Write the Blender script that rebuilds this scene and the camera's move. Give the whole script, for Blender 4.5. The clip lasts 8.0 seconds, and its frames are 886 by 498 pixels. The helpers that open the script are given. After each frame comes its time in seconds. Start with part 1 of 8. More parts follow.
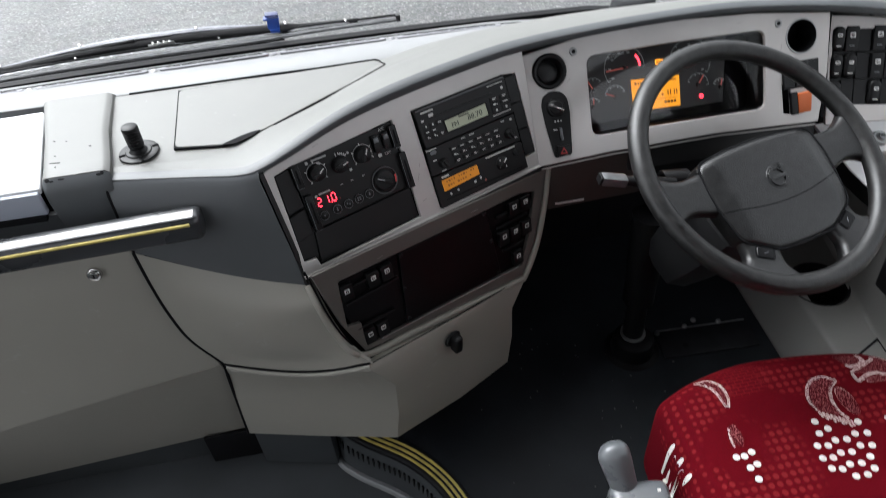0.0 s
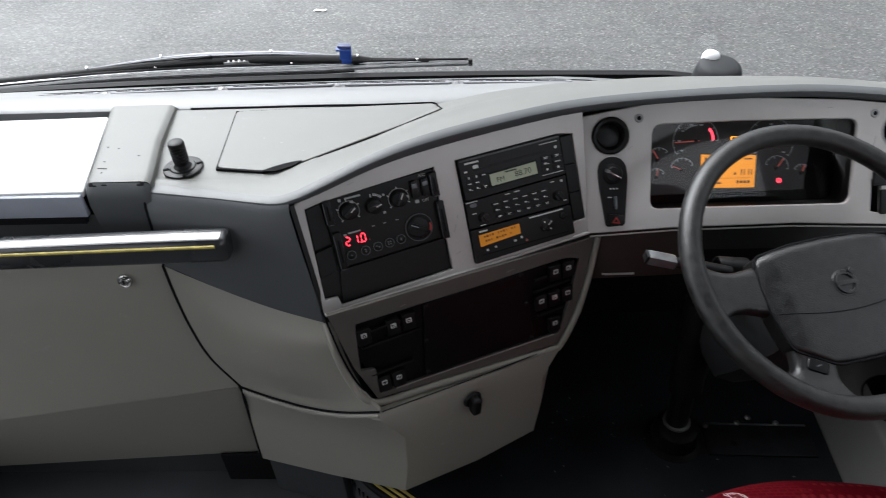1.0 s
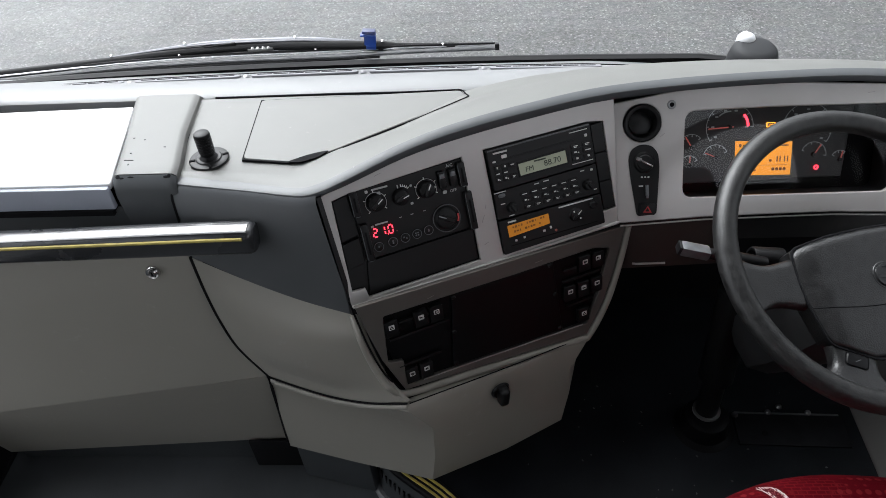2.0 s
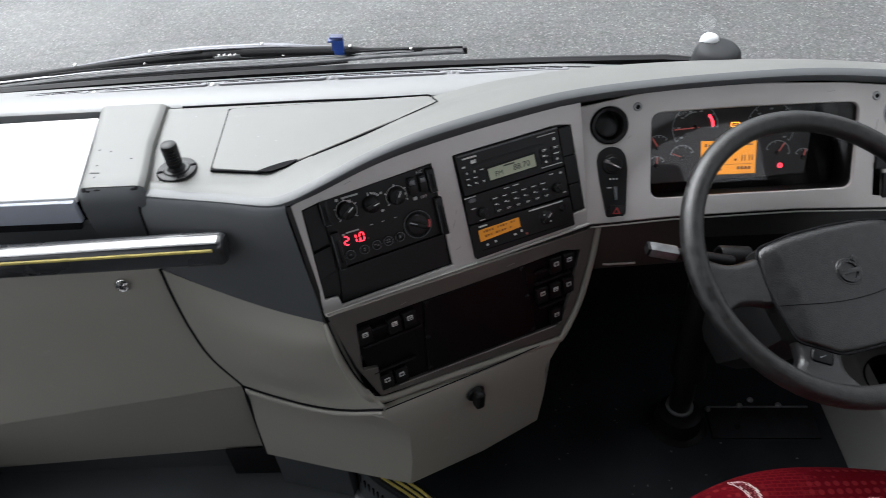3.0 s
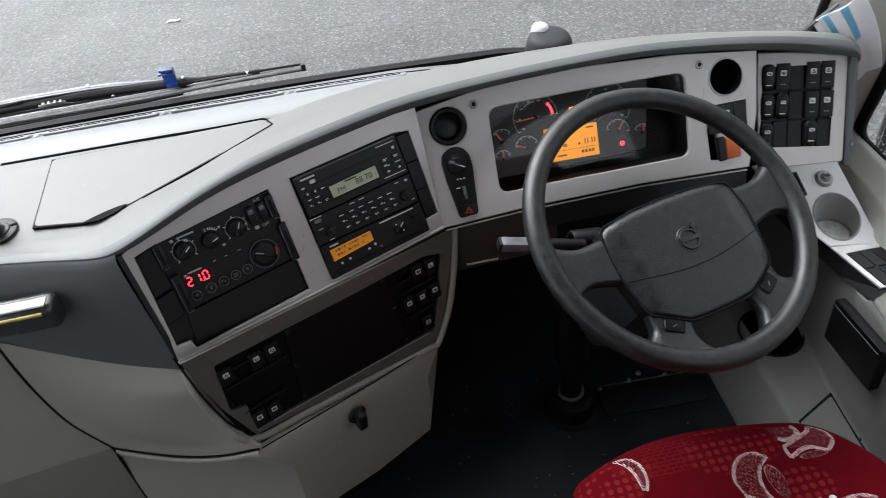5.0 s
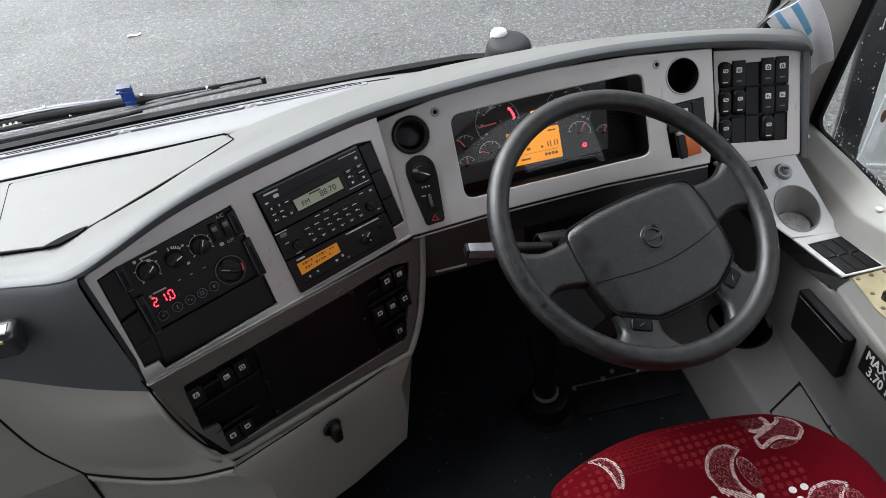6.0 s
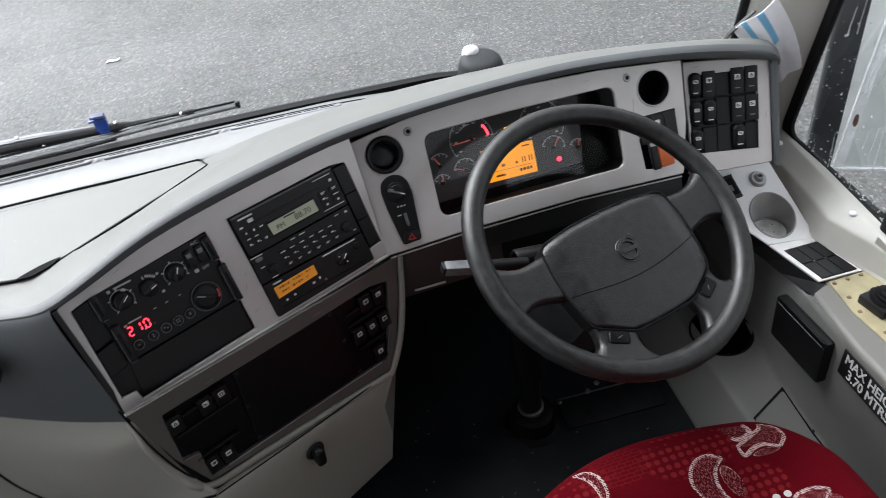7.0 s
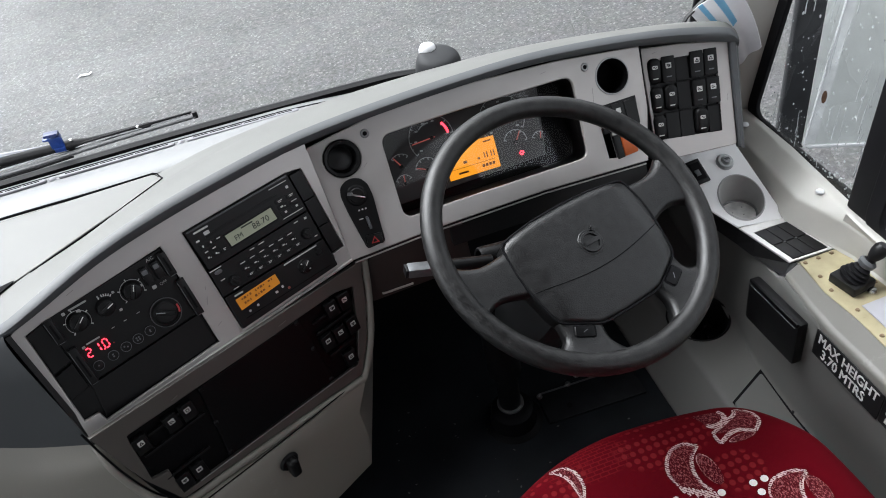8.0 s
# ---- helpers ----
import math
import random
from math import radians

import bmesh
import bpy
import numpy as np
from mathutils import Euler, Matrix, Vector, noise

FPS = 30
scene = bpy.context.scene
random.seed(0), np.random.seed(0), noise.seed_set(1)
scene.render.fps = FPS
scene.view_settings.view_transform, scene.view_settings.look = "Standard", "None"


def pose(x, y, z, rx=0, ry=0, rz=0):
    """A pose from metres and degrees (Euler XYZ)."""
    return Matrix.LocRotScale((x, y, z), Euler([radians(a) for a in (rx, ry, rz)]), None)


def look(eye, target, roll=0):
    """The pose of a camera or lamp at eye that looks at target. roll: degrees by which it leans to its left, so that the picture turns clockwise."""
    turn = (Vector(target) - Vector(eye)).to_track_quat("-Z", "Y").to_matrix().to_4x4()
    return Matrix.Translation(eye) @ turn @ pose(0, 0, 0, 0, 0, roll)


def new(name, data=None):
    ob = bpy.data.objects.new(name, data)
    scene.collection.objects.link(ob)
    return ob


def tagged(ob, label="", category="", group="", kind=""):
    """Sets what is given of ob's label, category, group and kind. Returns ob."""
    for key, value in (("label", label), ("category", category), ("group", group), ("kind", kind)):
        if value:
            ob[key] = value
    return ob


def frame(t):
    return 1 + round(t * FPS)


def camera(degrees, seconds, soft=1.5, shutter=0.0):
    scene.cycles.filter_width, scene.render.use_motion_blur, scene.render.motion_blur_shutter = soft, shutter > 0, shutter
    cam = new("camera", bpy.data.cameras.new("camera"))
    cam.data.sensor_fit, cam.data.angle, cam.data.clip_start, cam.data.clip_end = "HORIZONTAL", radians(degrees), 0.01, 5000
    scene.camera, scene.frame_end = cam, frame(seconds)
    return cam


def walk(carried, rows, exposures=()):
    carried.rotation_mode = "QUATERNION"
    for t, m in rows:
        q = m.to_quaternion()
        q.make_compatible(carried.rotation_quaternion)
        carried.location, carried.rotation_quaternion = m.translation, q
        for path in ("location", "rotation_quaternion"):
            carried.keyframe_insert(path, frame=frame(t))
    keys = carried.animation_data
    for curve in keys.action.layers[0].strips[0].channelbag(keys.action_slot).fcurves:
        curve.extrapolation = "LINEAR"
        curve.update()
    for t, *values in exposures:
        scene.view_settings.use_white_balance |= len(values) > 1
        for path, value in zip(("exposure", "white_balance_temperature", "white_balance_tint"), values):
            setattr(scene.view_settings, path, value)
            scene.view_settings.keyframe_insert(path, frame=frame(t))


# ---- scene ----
# A coach driver's place: x to the driver's side, y ahead to the windscreen, z up from the driver's floor.
cam = camera(62.0, 8.0, soft=0.7, shutter=0.5)
PATH = [
    (0.0, (-0.4190, 0.1796, 1.4992), (-0.3387, 0.8874, 0.7974), -4.61),
    (0.5, (-0.3980, 0.1960, 1.5176), (-0.3355, 0.9348, 0.8465), -2.13),
    (1.0, (-0.3007, 0.2381, 1.4861), (-0.3435, 0.9840, 0.8214), -3.15),
    (1.5, (-0.3042, 0.2654, 1.4895), (-0.3703, 0.9903, 0.8038), -4.58),
    (1.7, (-0.3076, 0.2627, 1.4884), (-0.3803, 0.9890, 0.8048), -4.94),
    (2.8, (-0.3216, 0.2754, 1.5115), (-0.3732, 0.9940, 0.8180), -4.59),
    (3.0, (-0.3036, 0.2730, 1.5062), (-0.3441, 0.9953, 0.8158), -4.56),
    (3.5, (-0.2647, 0.2740, 1.4977), (-0.2782, 1.0005, 0.8107), -5.04),
    (4.0, (-0.2334, 0.2825, 1.4906), (-0.2241, 1.0065, 0.8009), -5.50),
    (4.5, (-0.2021, 0.2832, 1.4891), (-0.1773, 1.0061, 0.7986), -6.62),
    (5.0, (-0.1831, 0.2904, 1.4886), (-0.1197, 1.0101, 0.7973), -7.22),
    (6.5, (-0.1621, 0.2922, 1.4964), (-0.0608, 1.0101, 0.8077), -7.98),
    (7.0, (-0.1450, 0.2917, 1.4972), (-0.0298, 1.0167, 0.8182), -8.80),
    (7.5, (-0.1060, 0.2824, 1.4928), (0.0340, 1.0065, 0.8174), -10.64),
    (8.0, (-0.0912, 0.2948, 1.4852), (0.0313, 1.0136, 0.8009), -11.49),
]
walk(cam, [(t, look(eye, target, roll)) for t, eye, target, roll in PATH], exposures=[(0.0, 1.80, 6150, 10), (0.5, 1.66, 6150, 10), (1.0, 1.51, 6150, 10), (3.5, 1.53, 6150, 10), (5.0, 1.60, 6150, 10), (8.0, 1.66, 6150, 10)])

# ---- light: an overcast sky through the glass ----
world = bpy.data.worlds.new("overcast_sky")
scene.world = world
world.use_nodes = True
wn, wl = world.node_tree.nodes, world.node_tree.links
sky = wn.new("ShaderNodeTexSky")
sky.sky_type, sky.sun_disc = "NISHITA", False
sky.sun_elevation, sky.sun_rotation = radians(52), radians(-40)
sky.dust_density, sky.air_density = 6.0, 1.0
grey = wn.new("ShaderNodeHueSaturation")
grey.inputs["Saturation"].default_value = 0.05
wl.new(sky.outputs[0], grey.inputs["Color"])
wl.new(grey.outputs[0], wn["Background"].inputs["Color"])
wn["Background"].inputs["Strength"].default_value = 0.15
sun_data = bpy.data.lights.new("sun", "SUN")
sun_data.energy, sun_data.angle, sun_data.color = 0.62, radians(75), (1.0, 0.97, 0.93)
sun = new("sun", sun_data)
sun.matrix_world = look((0, 0, 10), (0.62, -0.75, 8.75))

# added fill lamp in an unseen opening behind the driver, standing in for sky
side_lamp = bpy.data.lights.new("side_fill_lamp", "AREA")
side_lamp.shape, side_lamp.size, side_lamp.size_y, side_lamp.energy = "RECTANGLE", 1.2, 0.8, 1.1
side_lamp.color = (0.95, 0.98, 1.0)
side_light = new("side_fill_lamp", side_lamp)
side_light.matrix_world = look((0.96, -0.40, 1.30), (-0.04, 0.35, 1.05))

# ---- materials ----
def mat(name, base, rough=0.5, metal=0.0, grain=600.0, bump=0.1, vary=0.12, patch=6.0, tint=None, spec=0.5, coat=0.0, wear=0.0, wear_tint=(0.6, 0.6, 0.6), uneven=0.08):
    """A procedural surface: base colour, a fine grain in the relief, broad uneven patches, and rubbed spots."""
    m = bpy.data.materials.new(name)
    m.use_nodes = True
    n, l = m.node_tree.nodes, m.node_tree.links
    p = n["Principled BSDF"]
    co = n.new("ShaderNodeTexCoord")
    broad, fine = n.new("ShaderNodeTexNoise"), n.new("ShaderNodeTexNoise")
    broad.inputs["Scale"].default_value, broad.inputs["Detail"].default_value = patch, 5.0
    fine.inputs["Scale"].default_value, fine.inputs["Detail"].default_value = grain, 2.0
    for t in (broad, fine):
        l.new(co.outputs["Object"], t.inputs["Vector"])
    mix = n.new("ShaderNodeMix")
    mix.data_type = "RGBA"
    dark = [c * (1 - vary) for c in base]
    light = [min(1, c * (1 + vary)) for c in (tint or base)]
    mix.inputs["A"].default_value, mix.inputs["B"].default_value = (*dark, 1), (*light, 1)
    ramp = n.new("ShaderNodeMapRange")
    ramp.inputs["From Min"].default_value, ramp.inputs["From Max"].default_value = 0.3, 0.7
    l.new(broad.outputs["Fac"], ramp.inputs["Value"])
    l.new(ramp.outputs[0], mix.inputs["Factor"])
    colour = mix.outputs["Result"]
    if wear:
        rub = n.new("ShaderNodeTexNoise")
        rub.inputs["Scale"].default_value, rub.inputs["Detail"].default_value, rub.inputs["Roughness"].default_value = patch * 7, 8.0, 0.7
        l.new(co.outputs["Object"], rub.inputs["Vector"])
        cut = n.new("ShaderNodeMapRange")
        cut.inputs["From Min"].default_value, cut.inputs["From Max"].default_value = 0.62, 0.74
        cut.inputs["To Max"].default_value = wear
        l.new(rub.outputs["Fac"], cut.inputs["Value"])
        worn = n.new("ShaderNodeMix")
        worn.data_type = "RGBA"
        worn.inputs["B"].default_value = (*wear_tint, 1)
        l.new(cut.outputs[0], worn.inputs["Factor"])
        l.new(colour, worn.inputs["A"])
        colour = worn.outputs["Result"]
    l.new(colour, p.inputs["Base Color"])
    rr = n.new("ShaderNodeMapRange")
    rr.inputs["To Min"].default_value, rr.inputs["To Max"].default_value = max(0.02, rough - uneven), min(1, rough + uneven)
    l.new(broad.outputs["Fac"], rr.inputs["Value"])
    l.new(rr.outputs[0], p.inputs["Roughness"])
    p.inputs["Metallic"].default_value, p.inputs["Specular IOR Level"].default_value = metal, spec
    p.inputs["Coat Weight"].default_value = coat
    if bump:
        b = n.new("ShaderNodeBump")
        b.inputs["Strength"].default_value, b.inputs["Distance"].default_value = bump, 0.0006
        l.new(fine.outputs["Fac"], b.inputs["Height"])
        l.new(b.outputs[0], p.inputs["Normal"])
    return m


def glow(name, colour, strength):
    m = bpy.data.materials.new(name)
    m.use_nodes = True
    p = m.node_tree.nodes["Principled BSDF"]
    p.inputs["Base Color"].default_value = (*[c * 0.3 for c in colour], 1)
    p.inputs["Emission Color"].default_value, p.inputs["Emission Strength"].default_value = (*colour, 1), strength
    return m


def pane_material(name, gloss=1.0, tint=(1, 1, 1)):
    """Thin glass: clear, with the gloss that Fresnel gives."""
    m = bpy.data.materials.new(name)
    m.use_nodes = True
    n, l = m.node_tree.nodes, m.node_tree.links
    n.remove(n["Principled BSDF"])
    clear, shine, mix, fres = n.new("ShaderNodeBsdfTransparent"), n.new("ShaderNodeBsdfGlossy"), n.new("ShaderNodeMixShader"), n.new("ShaderNodeFresnel")
    clear.inputs[0].default_value = (*tint, 1)
    shine.inputs["Roughness"].default_value = 0.02
    shine.inputs[0].default_value = (gloss, gloss, gloss, 1)
    fres.inputs["IOR"].default_value = 1.45
    l.new(fres.outputs[0], mix.inputs[0])
    l.new(clear.outputs[0], mix.inputs[1])
    l.new(shine.outputs[0], mix.inputs[2])
    l.new(mix.outputs[0], n["Material Output"].inputs["Surface"])
    return m


SOFT = mat("dash_soft_grey", (0.124, 0.1245, 0.1165), 0.5, grain=700, bump=0.16, vary=0.07, patch=8, wear=0.55, wear_tint=(0.16, 0.16, 0.152))
# darker copy of the dash grey for shaded fronts; also plain slate parts
DEEP = mat("slate_and_dash_shade", (0.070, 0.0745, 0.079), 0.45, grain=700, bump=0.15, vary=0.08, patch=5)
BEIGE = mat("moulded_beige", (0.265, 0.252, 0.222), 0.5, grain=600, bump=0.2, vary=0.05, patch=3, wear=0.12)
SILVER = mat("silver_fascia", (0.485, 0.463, 0.450), 0.36, 0.22, grain=1500, bump=0.05, vary=0.07, patch=9, wear=0.2)
TAUPE = mat("taupe_fascia", (0.1088, 0.0992, 0.09088), 0.42, 0.2, grain=1200, bump=0.06, vary=0.08)
BLACK = mat("black_plastic", (0.0064, 0.0063, 0.0068), 0.42, grain=900, bump=0.1, vary=0.2, spec=0.28)
GLOSS = mat("black_gloss", (0.003, 0.003, 0.0036), 0.35, grain=300, bump=0.0, vary=0.2, spec=0.2)
RUBBER = mat("black_rubber", (0.009, 0.009, 0.010), 0.55, grain=500, bump=0.2, vary=0.3, spec=0.10)
WHEELMAT = mat("wheel_plastic", (0.0048, 0.0049, 0.0052), 0.38, grain=520, bump=0.8, spec=0.55, vary=0.3, patch=75, tint=(0.0085, 0.0085, 0.0088), uneven=0.10, wear=0.8, wear_tint=(0.045, 0.045, 0.046))
RIMMAT = mat("worn_rim", (0.0042, 0.0043, 0.0046), 0.42, grain=420, bump=0.7, spec=0.5, vary=0.3, patch=80, tint=(0.0125, 0.0124, 0.0122), uneven=0.20, wear=0.8, wear_tint=(0.05, 0.05, 0.05))
BADGEMAT = mat("badge_plastic", (0.0085, 0.0086, 0.009), 0.30, grain=620, bump=0.1, spec=0.6, vary=0.2, patch=40)
WHITE = mat("white_plastic", (0.629, 0.6375, 0.6545), 0.4, grain=500, bump=0.05, vary=0.03)
DIM = mat("grey_print", (0.425, 0.425, 0.4165), 0.5, grain=2000, bump=0.0, vary=0.2, patch=200)
PRINT = mat("white_print", (0.6336, 0.6336, 0.616), 0.5, grain=2000, bump=0.0, vary=0.15, patch=200)
CHROME = mat("bright_metal", (0.558, 0.549, 0.54), 0.18, 1.0, grain=900, bump=0.02, vary=0.1, patch=60)
ALLOY = mat("satin_metal", (0.306, 0.306, 0.306), 0.40, 1.0, grain=900, bump=0.05, vary=0.12, patch=30)
FLOORMAT = mat("floor_vinyl", (0.0105, 0.0120, 0.0142), 0.5, grain=260, bump=0.35, vary=0.3, patch=7, spec=0.10, wear=0.35, wear_tint=(0.034, 0.038, 0.042))
STEPMAT = mat("step_rubber", (0.038, 0.042, 0.046), 0.55, grain=300, bump=0.3, vary=0.25, patch=6)
YELLOW = mat("yellow_strip", (0.416, 0.336, 0.08), 0.55, grain=700, bump=0.2, vary=0.25, patch=40)
BRASSY = mat("aged_cream_plate", (0.36, 0.317, 0.195), 0.45, 0.1, grain=500, bump=0.1, vary=0.25, patch=16, wear=0.6, wear_tint=(0.20, 0.13, 0.06))
# near-black for joints and print, and for shade in holes and under the dash
CAVITY = mat("joint_and_shade_black", (0.007, 0.007, 0.008), 0.8, grain=200, bump=0.1, vary=0.3, spec=0.1)
BROWN = mat("brown_trim", (0.027, 0.0195, 0.017), 0.5, grain=700, bump=0.1, vary=0.1)
LEVER = mat("grey_lever_plastic", (0.12, 0.128, 0.136), 0.28, grain=900, bump=0.05, vary=0.1)
HEADLINING = mat("headlining", (0.42, 0.415, 0.405), 0.85, grain=300, bump=0.2, vary=0.06)
BLUE = mat("blue_clip", (0.0096, 0.032, 0.16), 0.35, grain=700, bump=0.05, vary=0.15)


def thin_cloth(name, colour):
    """A thin white fabric that lets some light through."""
    m = bpy.data.materials.new(name)
    m.use_nodes = True
    n, l = m.node_tree.nodes, m.node_tree.links
    n.remove(n["Principled BSDF"])
    front, back, mix, weave, co = n.new("ShaderNodeBsdfDiffuse"), n.new("ShaderNodeBsdfTranslucent"), n.new("ShaderNodeMixShader"), n.new("ShaderNodeTexNoise"), n.new("ShaderNodeTexCoord")
    weave.inputs["Scale"].default_value, weave.inputs["Detail"].default_value = 60.0, 6.0
    tone = n.new("ShaderNodeMix")
    tone.data_type = "RGBA"
    tone.inputs["A"].default_value, tone.inputs["B"].default_value = (*[c * 0.86 for c in colour], 1), (*colour, 1)
    l.new(co.outputs["Object"], weave.inputs["Vector"])
    l.new(weave.outputs["Fac"], tone.inputs["Factor"])
    for s in (front, back):
        l.new(tone.outputs["Result"], s.inputs["Color"])
    mix.inputs[0].default_value = 0.35
    l.new(front.outputs[0], mix.inputs[1])
    l.new(back.outputs[0], mix.inputs[2])
    l.new(mix.outputs[0], n["Material Output"].inputs["Surface"])
    return m


CLOTHMAT = thin_cloth("white_cloth", (0.92, 0.92, 0.94))
CLOTHBLUE = thin_cloth("pale_blue_print", (0.30, 0.62, 0.86))
ORANGESW = mat("orange_switch", (0.6, 0.128, 0.024), 0.4, grain=700, bump=0.05, vary=0.1)
BODY = mat("coach_paint", (0.558, 0.576, 0.612), 0.25, grain=300, bump=0.02, vary=0.04, coat=0.5)
DIRTYGLASS = mat("mirror_back", (0.018, 0.019, 0.021), 0.4, grain=200, bump=0.1, vary=0.4, patch=12)
MIRROR = mat("mirror_glass", (0.74, 0.77, 0.75), 0.30, 0.35, grain=60, bump=0.04, vary=0.10, patch=9, wear=0.4, wear_tint=(0.8, 0.82, 0.82))
STREAK = mat("pale_streak", (0.80, 0.82, 0.82), 0.3, grain=200, bump=0.2, vary=0.15, patch=25, wear=0.6, wear_tint=(0.45, 0.47, 0.46))
REDGLOW = glow("red_segments", (1.0, 0.03, 0.05), 1.67)
AMBERGLOW = glow("amber_screen", (1.0, 0.36, 0.01), 0.31)
AMBERDIM = glow("amber_small_screen", (1.0, 0.36, 0.02), 0.0836)
LCDGLOW = glow("grey_green_lcd", (0.62, 0.66, 0.48), 0.0532)
DIALRED = glow("dial_needle", (0.7, 0.16, 0.13), 0.122)
DIALINK = glow("dial_marks", (0.6, 0.65, 0.66), 0.027)
PANE = pane_material("windscreen_glass", 0.9, (0.97, 0.98, 0.97))
COVER = pane_material("dial_cover", 0.5)
COVERBLACK = mat("glossy_clip_black", (0.006, 0.006, 0.0065), 0.18, bump=0.0, vary=0.2)


def asphalt():
    m = bpy.data.materials.new("wet_asphalt")
    m.use_nodes = True
    n, l = m.node_tree.nodes, m.node_tree.links
    p = n["Principled BSDF"]
    co = n.new("ShaderNodeTexCoord")
    stones, specks, damp, wash = n.new("ShaderNodeTexVoronoi"), n.new("ShaderNodeTexNoise"), n.new("ShaderNodeTexNoise"), n.new("ShaderNodeTexNoise")
    stones.inputs["Scale"].default_value = 105.0
    specks.inputs["Scale"].default_value, specks.inputs["Detail"].default_value, specks.inputs["Roughness"].default_value = 34.0, 6.0, 0.8
    damp.inputs["Scale"].default_value, damp.inputs["Detail"].default_value = 0.9, 4.0
    wash.inputs["Scale"].default_value, wash.inputs["Detail"].default_value = 9.0, 5.0
    for t in (stones, specks, damp, wash):
        l.new(co.outputs["Object"], t.inputs["Vector"])
    tone = n.new("ShaderNodeValToRGB")
    e = tone.color_ramp.elements
    e[0].position, e[0].color = 0.36, (0.052, 0.052, 0.050, 1)
    e[1].position, e[1].color = 0.66, (0.128, 0.127, 0.122, 1)
    mid = tone.color_ramp.elements.new(0.5)
    mid.color = (0.082, 0.0825, 0.080, 1)
    l.new(specks.outputs["Fac"], tone.inputs["Fac"])
    pale = n.new("ShaderNodeMapRange")
    pale.inputs["From Min"].default_value, pale.inputs["From Max"].default_value = 0.86, 0.96
    sep = n.new("ShaderNodeSeparateColor")
    l.new(stones.outputs["Color"], sep.inputs[0])
    l.new(sep.outputs[0], pale.inputs["Value"])
    mix = n.new("ShaderNodeMix")
    mix.data_type = "RGBA"
    mix.inputs["B"].default_value = (0.18, 0.176, 0.168, 1)
    l.new(pale.outputs[0], mix.inputs["Factor"])
    l.new(tone.outputs["Color"], mix.inputs["A"])
    each = n.new("ShaderNodeMapRange")
    each.inputs["To Min"].default_value, each.inputs["To Max"].default_value = 0.76, 1.24
    l.new(sep.outputs[1], each.inputs["Value"])
    toned = n.new("ShaderNodeMix")
    toned.data_type, toned.blend_type = "RGBA", "MULTIPLY"
    toned.inputs["Factor"].default_value = 1.0
    l.new(mix.outputs["Result"], toned.inputs["A"])
    l.new(each.outputs[0], toned.inputs["B"])
    shade = n.new("ShaderNodeMix")
    shade.data_type, shade.blend_type = "RGBA", "MULTIPLY"
    shade.inputs["Factor"].default_value = 0.5
    l.new(toned.outputs["Result"], shade.inputs["A"])
    l.new(wash.outputs["Color"], shade.inputs["B"])
    bright = n.new("ShaderNodeHueSaturation")
    bright.inputs["Saturation"].default_value = 0.25
    bright.inputs["Value"].default_value = 1.0
    l.new(shade.outputs["Result"], bright.inputs["Color"])
    l.new(bright.outputs[0], p.inputs["Base Color"])
    wet = n.new("ShaderNodeMapRange")
    wet.inputs["From Min"].default_value, wet.inputs["From Max"].default_value = 0.35, 0.65
    wet.inputs["To Min"].default_value, wet.inputs["To Max"].default_value = 0.46, 0.66
    p.inputs["Specular IOR Level"].default_value = 0.26
    l.new(damp.outputs["Fac"], wet.inputs["Value"])
    l.new(wet.outputs[0], p.inputs["Roughness"])
    b = n.new("ShaderNodeBump")
    b.inputs["Strength"].default_value, b.inputs["Distance"].default_value = 0.20, 0.003
    l.new(stones.outputs["Distance"], b.inputs["Height"])
    l.new(b.outputs[0], p.inputs["Normal"])
    return m


